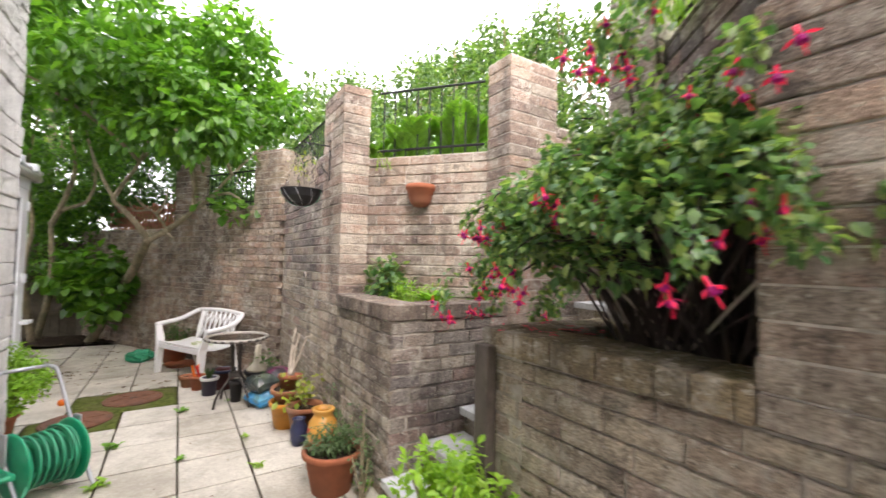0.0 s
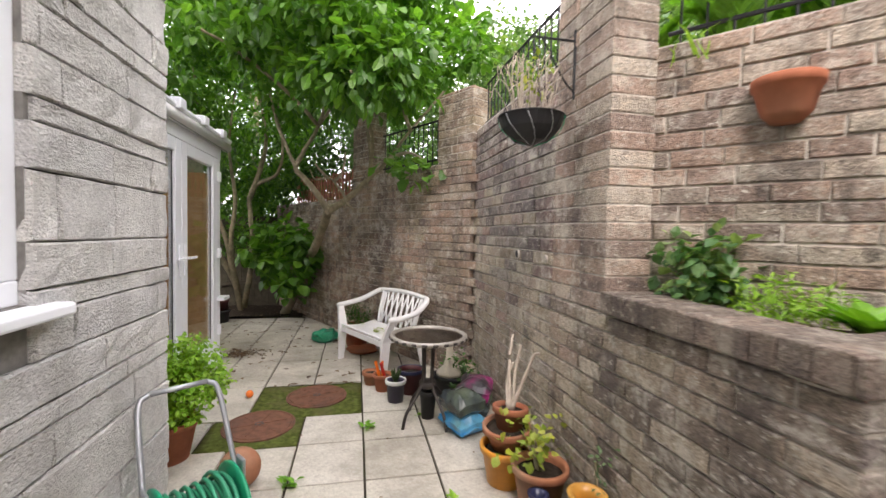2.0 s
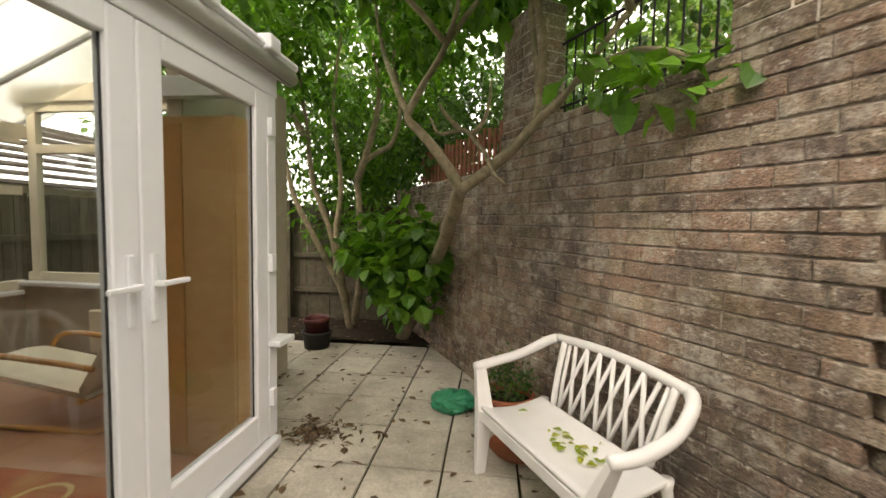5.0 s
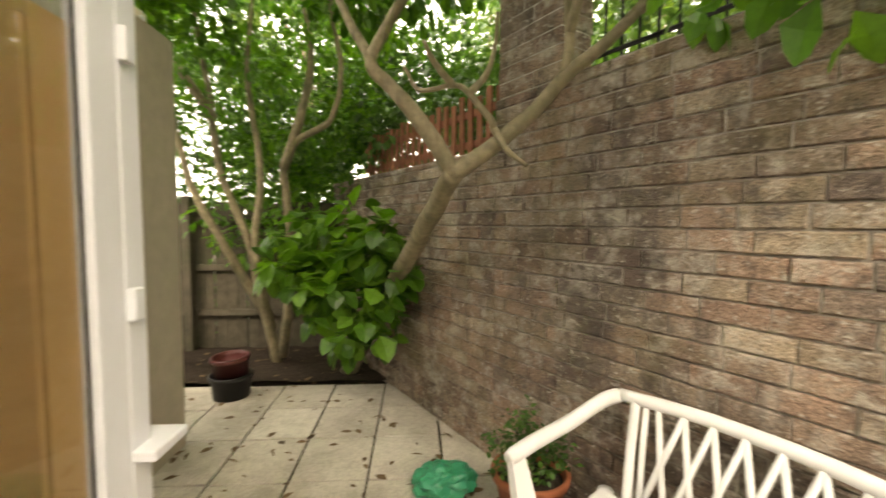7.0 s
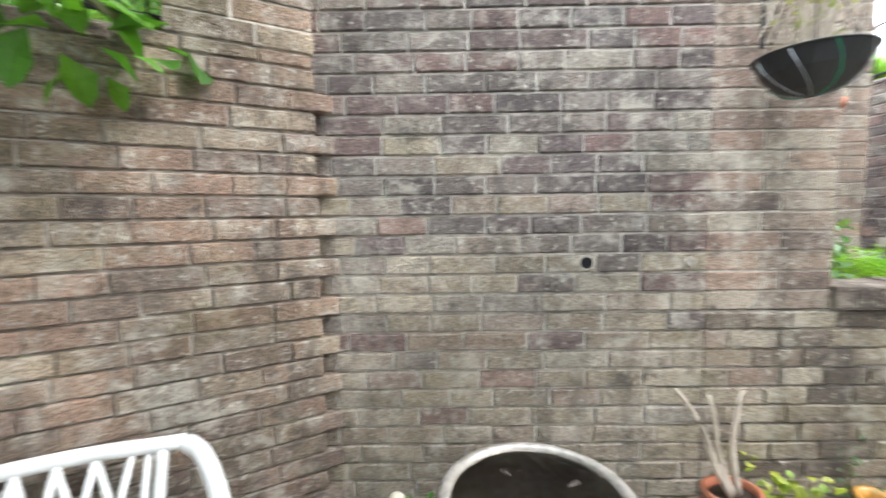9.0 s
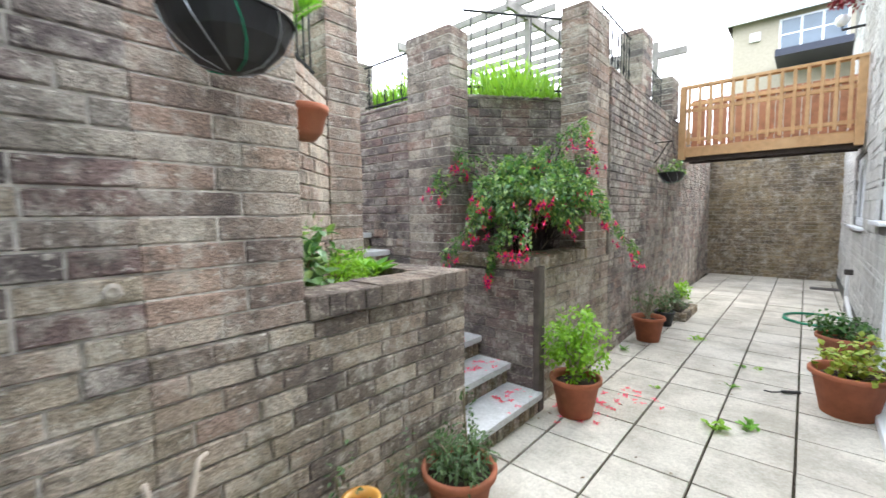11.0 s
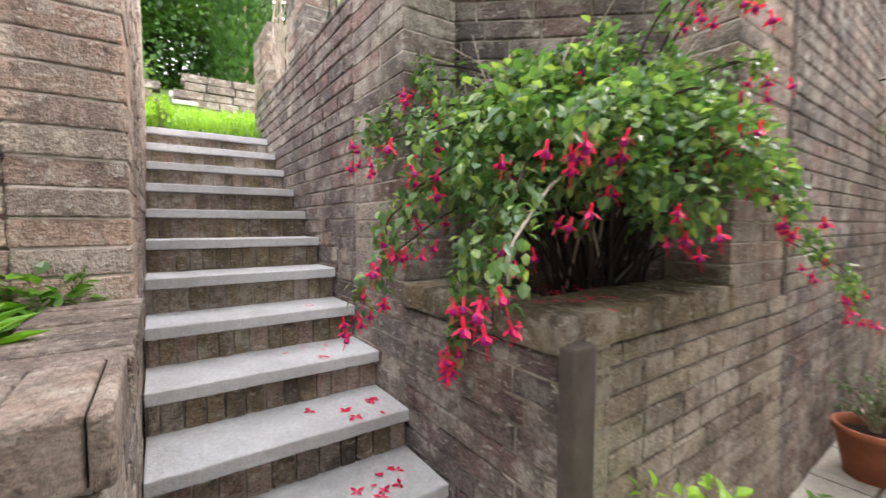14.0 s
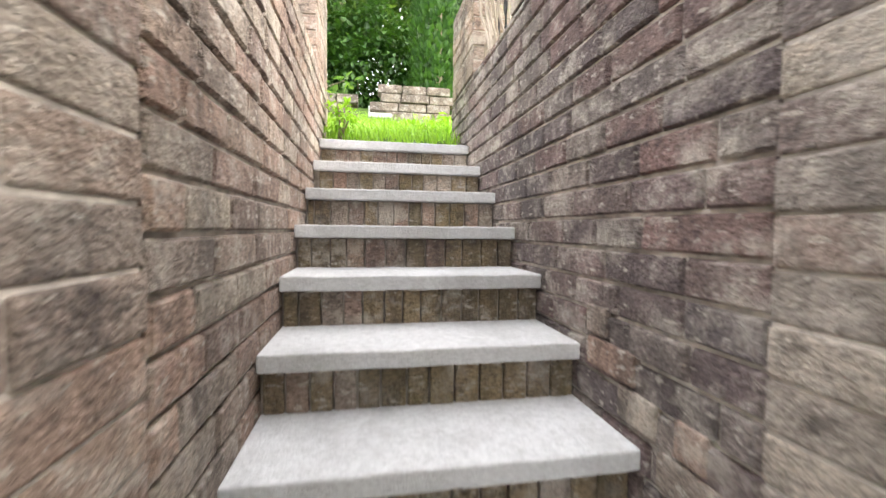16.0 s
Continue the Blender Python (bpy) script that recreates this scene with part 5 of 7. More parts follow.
for i in range(9):
    leaf_geo(vs, fs, Vector((0, 0, 0.15)), Vector((0.35 * math.cos(i * 2.4), 0.35 * math.sin(i * 2.4), 1)), Vector((0, 1, 0)), 0.15, 0.08)
raw("leaves", vs, fs, LEAF_GREY, p)
p = pot("plant_pot", -0.66, 3.12, 0.12, 0.22, MAROON, "brown plastic pot with a dark blue rim", base=0.8)
bm = bmesh.new()
lathe(bm, [(0.121, 0.195), (0.13, 0.195), (0.131, 0.225), (0.11, 0.226), (0.11, 0.2)], 28, caps=False)
part("rim", bm, NAVY, p, smooth=True)
pot("plant_pot", -0.59, 2.56, 0.07, 0.22, BLACK_PL, "tall black plastic pot under the bistro table", base=0.72)
p = pot("plant_pot", -0.3, 3.0, 0.16, 0.2, BLACK_PL, "dark pot of tangled ivy beside the wall", base=0.8)
plant(p, (0.06, 0.0, 0.22), (0.18, 0.3, 0.16), 40, 0.045, LEAF_DARK, 12, 0.36, 9, 6)
bm = bmesh.new()
lathe(bm, [(0.12, 0.0), (0.115, 0.03), (0.05, 0.09), (0.035, 0.16), (0.03, 0.28), (0.024, 0.30), (0, 0.305)], 24, wob=0.05)
sc = thing("stone_cone", pose(-0.32, 2.98, 0.2), "pale bell-shaped stone ornament resting on a pot", "ornament")
part("body", bm, plain("pale_stone", (0.62, 0.56, 0.44), 0.9, var=0.12, scale=18, bump=0.2), sc, smooth=True)

# far tub pair, bag, ball, balls
p = pot("tub", -3.34, 6.5, 0.17, 0.2, BLACK_PL, "dark grey plastic tub by the soil bed", base=0.85, soil_in=False)
p = pot("tub", -3.33, 6.5, 0.15, 0.26, MAROON, "maroon plastic tub standing in another tub", z=0.1, base=0.9, tilt=(3, -2), soil_in=False)
bm = bmesh.new()
bmesh.ops.create_icosphere(bm, subdivisions=4, radius=0.15)
for q in bm.verts:
    c = q.co.copy()
    q.co = Vector((c.x * 1.15, c.y * 0.85, max(-0.075, c.z * 0.62))) * (1 + 0.26 * noise.noise(c * 14) + 0.12 * noise.noise(c * 37))
bag = thing("plastic_bag", pose(-1.58, 5.08, 0.078), "crumpled green plastic sack on the paving", "bag")
part("sack", bm, GREEN_BAG, bag)
bm = bmesh.new()
bmesh.ops.create_icosphere(bm, subdivisions=3, radius=0.033)
part("shell", bm, ORANGE, thing("ball", pose(-2.1, 3.2, 0.033), "small orange ball on the paving", "ball"), smooth=True)
bm = bmesh.new()
bmesh.ops.create_icosphere(bm, subdivisions=4, radius=0.115)
for q in bm.verts:
    q.co *= 1 + 0.02 * noise.noise(q.co * 20)
part("shell", bm, TERRA_OLD, thing("garden_ball", pose(-1.83, 1.82, 0.115), "round rusty-brown garden ball on the paving", "ornament"), smooth=True)


def sack(x, y, rz, w, d, h, mat, mat2, seed, label, tilt):
    e = thing("compost_sack", pose(x, y, 0, 0, tilt, rz), label, "sack")
    for k, (m, z0, s) in enumerate(((mat, 0, 1.0), (mat2, h * 0.42, 0.97))):
        bm = bmesh.new()
        box(bm, -w / 2 * s, w / 2 * s, -d / 2 * s, d / 2 * s, z0, z0 + h * 0.55)
        bmesh.ops.subdivide_edges(bm, edges=bm.edges[:], cuts=7, use_grid_fill=True)
        for q in bm.verts:
            c = q.co
            n1 = noise.noise(c * 9 + Vector((seed, k, 0)))
            edge = 1 - max(abs(c.x) / (w / 2), abs(c.y) / (d / 2)) ** 3
            zc = z0 + h * 0.27
            q.co = Vector((c.x * (1 + 0.1 * n1), c.y * (1 + 0.1 * n1), max(0.004, zc + (c.z - zc) * (0.25 + 0.75 * edge) + 0.03 * n1)))
        part("film", bm, m, e, smooth=False)
    return e


BLUE_FILM = plain("blue_printed_film", (0.04, 0.30, 0.62), 0.3, var=0.5, scale=9, bump=0.05, dirt=(0.35, 0.5, 0.10))
DARK_FILM = plain("dark_printed_film", (0.03, 0.04, 0.045), 0.25, var=0.5, scale=11, bump=0.05, dirt=(0.25, 0.32, 0.2))
PINK_FILM = plain("pink_printed_film", (0.05, 0.045, 0.05), 0.3, var=0.5, scale=26, bump=0.05, dirt=(0.62, 0.03, 0.30))
sack(-0.36, 2.28, 20, 0.24, 0.30, 0.34, BLUE_FILM, DARK_FILM, 1, "blue and black half-empty compost sack", -6)
sack(-0.2, 2.6, -25, 0.28, 0.36, 0.30, DARK_FILM, PINK_FILM, 2, "pink and black crumpled compost sack against the wall", 5)


# manholes in their moss
bm = bmesh.new()
for d in ((-2.02, -1.12, 2.74, 3.45), (-2.24, -1.575, 2.275, 2.74)):
    box(bm, d[0], d[1], d[2], d[3], -0.04, -0.006)
bmesh.ops.subdivide_edges(bm, edges=bm.edges[:], cuts=14, use_grid_fill=True)
for q in bm.verts:
    if q.co.z > -0.02:
        q.co.z += 0.010 * noise.noise(q.co * 11) + 0.006 * noise.noise(q.co * 35)
tagged(part("moss_patch", bm, MOSS, smooth=True), "green mossy concrete round the manholes", "moss", kind="structure")
for x, y in ((-1.515, 3.15), (-1.895, 2.625)):
    e = thing("manhole_cover", pose(x, y, 0.0), "round rusty iron manhole cover set in moss", "manhole cover", "manhole covers")
    bm = bmesh.new()
    lathe(bm, [(0.26, -0.02), (0.265, 0.004), (0.25, 0.008), (0.245, 0.003), (0.238, 0.003), (0.233, 0.009), (0, 0.012)], 48)
    part("lid", bm, RUST, e)
    bm = bmesh.new()
    lathe(bm, [(0.035, 0.0122), (0.03, 0.0135), (0, 0.0135)], 16)
    part("keyhole", bm, BLACK_PL, e)
    for a in range(3):
        bm = bmesh.new()
        box(bm, -0.2, 0.2, -0.004, 0.004, 0.010, 0.0145)
        q = part("rib", bm, RUST, e)
        q.matrix_basis = pose(0, 0, 0, 0, 0, 60 * a + 15)


# ---- bench ----
def bench():
    e = thing("garden_bench", pose(-1.12, 3.865, 0, 0, 0, -61), "white moulded plastic two-seat bench with lattice back and fallen leaves", "bench")
    W, D = 0.98, 0.52
    # local x: along the front, y: towards the back
    bm = bmesh.new()
    box(bm, -W / 2 + 0.02, W / 2 - 0.02, -0.01, 0.44, 0.385, 0.41, bevel=0.01)
    bmesh.ops.subdivide_edges(bm, edges=bm.edges[:], cuts=6, use_grid_fill=True)
    for q in bm.verts:
        q.co.z -= 0.03 * max(0, math.sin(math.pi * min(1, max(0, q.co.y / 0.44)))) - 0.012 * (q.co.y < 0.03)
    part("seat", bm, WHITE_CHAIR, e, smooth=True)
    boxed("apron", (-W / 2 + 0.03, W / 2 - 0.03, -0.012, 0.006, 0.33, 0.392), WHITE_CHAIR, e, bevel=0.006)
    for sx in (-1, 1):
        bm = bmesh.new()
        x = sx * (W / 2 - 0.03)
        # front leg swells to the arm
        for a, b, wa, wb in (((x, 0.0, 0), (x, 0.02, 0.39), 0.03, 0.05), ((x, 0.02, 0.39), (x * 1.2, 0.035, 0.615), 0.05, 0.034)):
            p0, p1 = Vector(a), Vector(b)
            vs = [bm.verts.new(p + Vector((dx * w * 0.5, dy * w, 0))) for p, w in ((p0, wa), (p1, wb)) for dx, dy in ((-1, -1), (1, -1), (1, 1), (-1, 1))]
            bm.faces.new(vs[3::-1])
            bm.faces.new(vs[4:])
            for i in range(4):
                j = (i + 1) % 4
                bm.faces.new((vs[i], vs[j], vs[4 + j], vs[4 + i]))
        part("front_leg", bm, WHITE_CHAIR, e)
        bm = bmesh.new()
        tube(bm, curvy([(x, 0.53, 0), (x, 0.47, 0.2), (x * 0.97, 0.44, 0.4)], 5), [0.026] * 10 + [0.036], 8)
        part("rear_leg", bm, WHITE_CHAIR, e, smooth=True)
        bm = bmesh.new()
        c = curvy([(x * 1.2, 0.0, 0.622), (x * 1.25, 0.14, 0.632), (x * 1.22, 0.34, 0.67), (x * 1.12, 0.49, 0.745), (x * 1.0, 0.55, 0.782)], 5)
        tube(bm, c, [0.026] + [0.031] * (len(c) - 2) + [0.026], 10)
        part("armrest", bm, WHITE_CHAIR, e, smooth=True)
    bm = bmesh.new()
    c = curvy([(-W * 0.47, 0.55, 0.782), (-W * 0.2, 0.575, 0.797), (0, 0.58, 0.80), (W * 0.2, 0.575, 0.797), (W * 0.47, 0.55, 0.782)], 5)
    tube(bm, c, 0.027, 10)
    part("top_rail", bm, WHITE_CHAIR, e, smooth=True)
    for sx in (-1, 1):
        bm = bmesh.new()
        tube(bm, curvy([(sx * W * 0.36, 0.445, 0.40), (sx * W * 0.38, 0.49, 0.58), (sx * W * 0.40, 0.55, 0.775)], 5), 0.02, 8)
        part("back_post", bm, WHITE_CHAIR, e, smooth=True)
    n = 7
    for i in range(n):
        for lean in (-1, 1):
            x0 = -W * 0.31 + W * 0.62 * i / (n - 1)
            x1 = x0 + lean * W * 0.105
            if abs(x1) > W * 0.36:
                x1 = math.copysign(W * 0.36, x1)
            bm = bmesh.new()
            tube(bm, [(x0, 0.45, 0.40), ((x0 + x1) / 2, 0.50, 0.59), (x1, 0.565, 0.788)], 0.0125, 6)
            part("lattice_bar", bm, WHITE_CHAIR, e, smooth=True)
    rng = random.Random(2)
    vs, fs = [], []
    for _ in range(34):
        a = rng.uniform(0, 6.28)
        leaf_geo(vs, fs, Vector((rng.gauss(0.05, 0.13), rng.gauss(0.25, 0.06), 0.392 + rng.random() * 0.01)), Vector((math.cos(a), math.sin(a), 0.05)), Vector((0, 0, 1)), rng.uniform(0.03, 0.06))
    raw("leaf_litter", vs, fs, LEAF_YEL, e)["kind"] = "stuff"


bench()


def bistro_table():
    e = thing("bistro_table", pose(-0.605, 2.50, -0.004), "round bistro table with smoked glass top and dark metal legs", "table")
    bm = bmesh.new()
    lathe(bm, [(0.275, 0.688), (0.275, 0.696), (0, 0.697)], 48)
    part("glass_top", bm, SMOKED, e, smooth=False).visible_shadow = False
    bm = bmesh.new()
    lathe(bm, [(0.272, 0.684), (0.305, 0.676), (0.312, 0.69), (0.308, 0.704), (0.292, 0.71), (0.272, 0.703), (0.272, 0.684)], 48)
    part("rim", bm, plain("bronzed_rim", (0.40, 0.37, 0.33), 0.45, metal=0.4, var=0.3, scale=30), e, smooth=True)
    for k in range(24):
        a = 6.283 * k / 24
        bm = bmesh.new()
        lathe(bm, [(0.008, -0.02), (0.011, -0.01), (0.011, 0.01), (0.008, 0.02)], 6, Matrix.Translation((0.307 * math.cos(a), 0.307 * math.sin(a), 0.69)) @ Matrix.Rotation(a, 4, "Z") @ Matrix.Rotation(math.pi / 2, 4, "X"))
        part("rim_bead", bm, DARK_METAL, e, smooth=True)
    for k in range(4):
        a = 0.5 + k * math.pi / 2
        c, s = math.cos(a), math.sin(a)
        bm = bmesh.new()
        tube(bm, curvy([(0.24 * c, 0.24 * s, 0.0), (0.2 * c, 0.2 * s, 0.12), (0.06 * c, 0.06 * s, 0.30), (0.05 * c, 0.05 * s, 0.5), (0.07 * c, 0.07 * s, 0.64), (0.18 * c, 0.18 * s, 0.685)], 6), 0.0125, 8)
        part("leg", bm, DARK_METAL, e, smooth=True)
    bm = bmesh.new()
    lathe(bm, [(0.062, 0.28), (0.07, 0.29), (0.07, 0.32), (0.062, 0.33)], 20)
    part("collar", bm, DARK_METAL, e, smooth=True)


bistro_table()


def hose_reel():
    e = thing("hose_reel", pose(-1.84, 1.2, 0, 0, 0, 217), "green hose reel on a grey tubular cart", "hose reel")
    rot = Matrix.Rotation(math.pi / 2, 4, "Y")
    for sx in (-1, 1):
        bm = bmesh.new()
        lathe(bm, [(0.07, -0.012), (0.19, -0.012), (0.2, -0.004), (0.2, 0.006), (0.185, 0.01), (0.06, 0.014), (0, 0.014)], 40, Matrix.Translation((sx * 0.15, 0, 0.23)) @ rot)
        part("drum_flange", bm, GREEN_PL, e, smooth=True)
        bm = bmesh.new()
        tube(bm, curvy([(sx * 0.185, 0.2, 0.0), (sx * 0.185, 0.1, 0.13), (sx * 0.185, 0.0, 0.26), (sx * 0.18, -0.1, 0.45), (sx * 0.165, -0.22, 0.71), (sx * 0.12, -0.24, 0.76)], 6), 0.0125, 8)
        part("frame_tube", bm, GREY_METAL, e, smooth=True)
        bm = bmesh.new()
        tube(bm, [(sx * 0.186, -0.22, 0.0), (sx * 0.186, 0.0, 0.25)], 0.012, 8)
        part("foot_tube", bm, GREY_METAL, e, smooth=True)
        boxed("bracket", (sx * 0.19 - 0.009, sx * 0.19 + 0.009, -0.06, 0.02, 0.2, 0.44), GREY_METAL, e, bevel=0.01)
    bm = bmesh.new()
    tube(bm, [(-0.122, -0.24, 0.76), (0.122, -0.24, 0.76)], 0.0125, 8)
    part("handlebar", bm, GREY_METAL, e, smooth=True)
    bm = bmesh.new()
    pts = []
    for i in range(360):
        a = i * 0.35
        t = i / 359
        r = 0.11 + 0.022 * (i // 110)
        xx = -0.12 + 0.24 * abs(((t * 3.3) % 2) - 1)
        pts.append((xx, r * math.cos(a), 0.23 + r * math.sin(a)))
    tube(bm, pts, 0.0105, 6)
    part("hose", bm, HOSE, e, "coiled green hose", smooth=True)
    bm = bmesh.new()
    box(bm, 0.2, 0.225, -0.02, 0.16, 0.21, 0.25, bevel=0.01)
    tube(bm, [(0.22, 0.14, 0.23), (0.32, 0.14, 0.23)], 0.018, 10)
    part("crank_handle", bm, GREEN_PL, e)
    bm = bmesh.new()
    tube(bm, curvy([(0.1, 0.12, 0.2), (0.2, 0.2, 0.1), (0.25, 0.12, 0.012), (0.2, -0.1, 0.012), (0.3, -0.2, 0.012)], 8), 0.0105, 6)
    part("hose_end", bm, HOSE, e, smooth=True)


hose_reel()


# hanging baskets and wall pot
def basket(x, y, z, r, bracket_to, mat, leafy, seed, label):
    e = thing("hanging_basket", pose(x, y, z), label, "hanging basket")
    bm = bmesh.new()
    lathe(bm, [(0.02, -r * 0.82), (r * 0.5, -r * 0.72), (r * 0.85, -r * 0.36), (r, 0), (r * 0.96, 0), (r * 0.8, -r * 0.3), (0, -r * 0.3)], 28, wob=0.05)
    part("liner", bm, BLACK_PL, e, smooth=False)
    for k in range(9):
        a = 6.283 * k / 9
        bm = bmesh.new()
        tube(bm, [(r * 1.02 * math.cos(a + q * 0.35), r * 1.02 * math.sin(a + q * 0.35), 0) if q == 0 else (r * 1.03 * math.cos(a + q * 0.35) * math.cos(q), r * 1.03 * math.sin(a + q * 0.35) * math.cos(q), -r * 0.84 * math.sin(q)) for q in (0, 0.35, 0.7, 1.05, 1.4)], 0.002, 5)
        part("wire", bm, GREEN_PL if k % 4 == 0 else GREY_METAL, e)
    bm = bmesh.new()
    tube(bm, [(r * 1.02 * math.cos(i * 0.2618), r * 1.02 * math.sin(i * 0.2618), 0) for i in range(25)], 0.004, 6)
    part("hoop", bm, IRON, e)
    for k in range(3):
        a = 6.283 * k / 3 + 0.4
        bm = bmesh.new()
        tube(bm, [(r * math.cos(a), r * math.sin(a), 0), (0, 0, 0.42)], 0.003, 5)
        part("chain", bm, IRON, e)
    bx, by, bz = bracket_to[0] - x, bracket_to[1] - y, bracket_to[2] - z
    bm = bmesh.new()
    tube(bm, [(bx, by, 0.44), (0, 0, 0.44)], 0.007, 6)
    tube(bm, curvy([(bx, by, 0.16), (bx * 0.75, by * 0.75, 0.22), (bx * 0.4, by * 0.4, 0.36), (bx * 0.2, by * 0.2, 0.44)], 5), 0.006, 6)
    tube(bm, [(bx, by, 0.12), (bx, by, 0.5)], 0.009, 6)
    part("bracket", bm, IRON, e)
    rng = random.Random(seed)
    if leafy:
        vs, fs = [], []
        for p in crown_points(rng, (0, 0, 0.06), (r * 1.2, r * 1.2, 0.12), 26, 0.1):
            clump(vs, fs, rng, p, 0.05, 8, 0.05, 0.3)
        raw("leaves", vs, fs, LEAF_FUCH, e)
    else:
        for k in range(44):
            a = rng.uniform(0, 6.283)
            q = rng.uniform(0.02, r * 0.8)
            p0 = Vector((q * math.cos(a), q * math.sin(a), -0.04))
            p2 = p0 + Vector((rng.uniform(-0.1, 0.1), rng.uniform(-0.1, 0.1), rng.uniform(0.15, 0.4)))
            bm = bmesh.new()
            tube(bm, curvy([p0, (p0 + p2) / 2 + rvec(rng) * 0.04, p2, p2 + Vector((rng.uniform(-0.07, 0.07), rng.uniform(-0.07, 0.07), -0.05))], 4), 0.0028, 4)
            part("dry_stem", bm, DEADWOOD, e)
        vs, fs = [], []
        for p in crown_points(rng, (0, 0, 0.2), (r * 0.9, r * 0.9, 0.2), 20, 0.1):
            clump(vs, fs, rng, p, 0.05, 3, 0.04, 0.3)
        raw("leaves", vs, fs, LEAF_YEL, e)
    return e


basket(-0.25, 1.42, 2.15, 0.178, (0.0, 1.42, 2.5), IRON, False, 3, "wire hanging basket with black liner and dried plants")
hb = basket(-0.1, -4.6, 2.12, 0.17, (0.14, -4.6, 2.6), IRON, True, 4, "hanging basket of trailing fuchsia on the long wall")
wp = thing("wall_pot", pose(0.568, 0.69, 2.0, 0, 0, -50.4), "half-round terracotta wall pot fixed to the brick", "wall pot")
bm = bmesh.new()
prof = [(0.055, 0.0), (0.09, 0.04), (0.115, 0.14), (0.125, 0.145), (0.128, 0.18), (0.12, 0.185), (0.105, 0.18), (0.09, 0.08), (0, 0.07)]
lathe(bm, prof, 32)
for q in bm.verts:
    if q.co.y > 0.06:
        q.co.y = 0.06
part("body", bm, TERRA, wp, smooth=True)

# iron railings
def railing(name, a, b, z0, z1, n, label, scroll=False):
    e = thing(name, pose(0, 0, 0), label, "railing", "", "")
    a, b = Vector((*a, 0)), Vector((*b, 0))
    for z in (z0 + 0.08, z1):
        bm = bmesh.new()
        tube(bm, [a + Vector((0, 0, z)), b + Vector((0, 0, z))], 0.011, 6)
        part("rail", bm, IRON, e)
    for i in range(n):
        p = a + (b - a) * (i + 0.5) / n
        bm = bmesh.new()
        tube(bm, [p + Vector((0, 0, z0 - 0.02)), p + Vector((0, 0, z1))], 0.0065, 6)
        part("bar", bm, IRON, e)
        if scroll and i % 2:
            for zz, s in ((0.3, 1), (0.7, -1)):
                c = p + Vector((0, 0, z0 + (z1 - z0) * zz))
                d = (b - a).normalized()
                bm = bmesh.new()
                tube(bm, [c + d * s * (0.05 - 0.0023 * k) * math.cos(k * 0.45) + Vector((0, 0, (0.085 - 0.0035 * k) * math.sin(k * 0.45))) for k in range(20)], 0.005, 5)
                part("scroll", bm, IRON, e)
    return e


railing("railing", (0.36, 1.14), (0.99, 0.36), 2.46, 3.08, 9, "black iron railing above the planter wall")
railing("railing", (-0.22, 3.84), (-0.84, 4.92), 2.26, 2.78, 14, "black iron railing on the wall by the tree")
railing("railing", (0.12, 1.63), (0.10, 3.36), 2.56, 3.02, 18, "black iron railing along the wall top")
railing("railing", (0.98, -1.26), (0.34, -2.12), 2.72, 3.5, 7, "thin iron railing above the fuchsia bed")
railing("railing", (0.2, -2.66), (0.24, -3.78), 3.12, 3.78, 10, "ornate iron railing with scrolls", True)
railing("railing", (0.26, -4.27), (0.30, -5.58), 3.12, 3.68, 10, "ornate iron railing with scrolls", True)
railing("railing", (1.44, -1.07), (2.22, -1.07), 2.69, 3.2, 6, "thin iron railing on the stair wall", True)
railing("railing", (2.74, -1.07), (3.4, -1.07), 2.69, 3.15, 5, "thin iron railing on the stair wall", True)


# ---- fuchsia ----
def flower_mesh():
    """Hanging fuchsia flower: red tube and four swept sepals over a purple skirt."""
    bm = bmesh.new()
    lathe(bm, [(0.0015, 0.0), (0.004, -0.004), (0.004, -0.02), (0.006, -0.026)], 7)
    for k in range(4):
        a = k * math.pi / 2 + 0.3
        c, s = math.cos(a), math.sin(a)
        p = [Vector((0.004 * c, 0.004 * s, -0.022)), Vector((0.018 * c - 0.007 * s, 0.018 * s + 0.007 * c, -0.029)), Vector((0.018 * c + 0.007 * s, 0.018 * s - 0.007 * c, -0.029)), Vector((0.030 * c, 0.030 * s, -0.036))]
        v = [bm.verts.new(q) for q in p]
        bm.faces.new((v[0], v[1], v[3], v[2]))
    n = len(bm.faces)
    lathe(bm, [(0.006, -0.024), (0.0105, -0.032), (0.0105, -0.039), (0.007, -0.041)], 8)
    bm.faces.ensure_lookup_table()
    for f in bm.faces[n:]:
        f.material_index = 1
    for k in range(3):
        tube(bm, [(0.002 * k - 0.002, 0, -0.04), (0.003 * k - 0.003, 0.001, -0.068)], 0.0007, 3)
    me = bpy.data.meshes.new("flower")
    bm.to_mesh(me)
    bm.free()
    me.materials.append(PETAL_R)
    me.materials.append(PETAL_P)
    return me


FLOWER = flower_mesh()


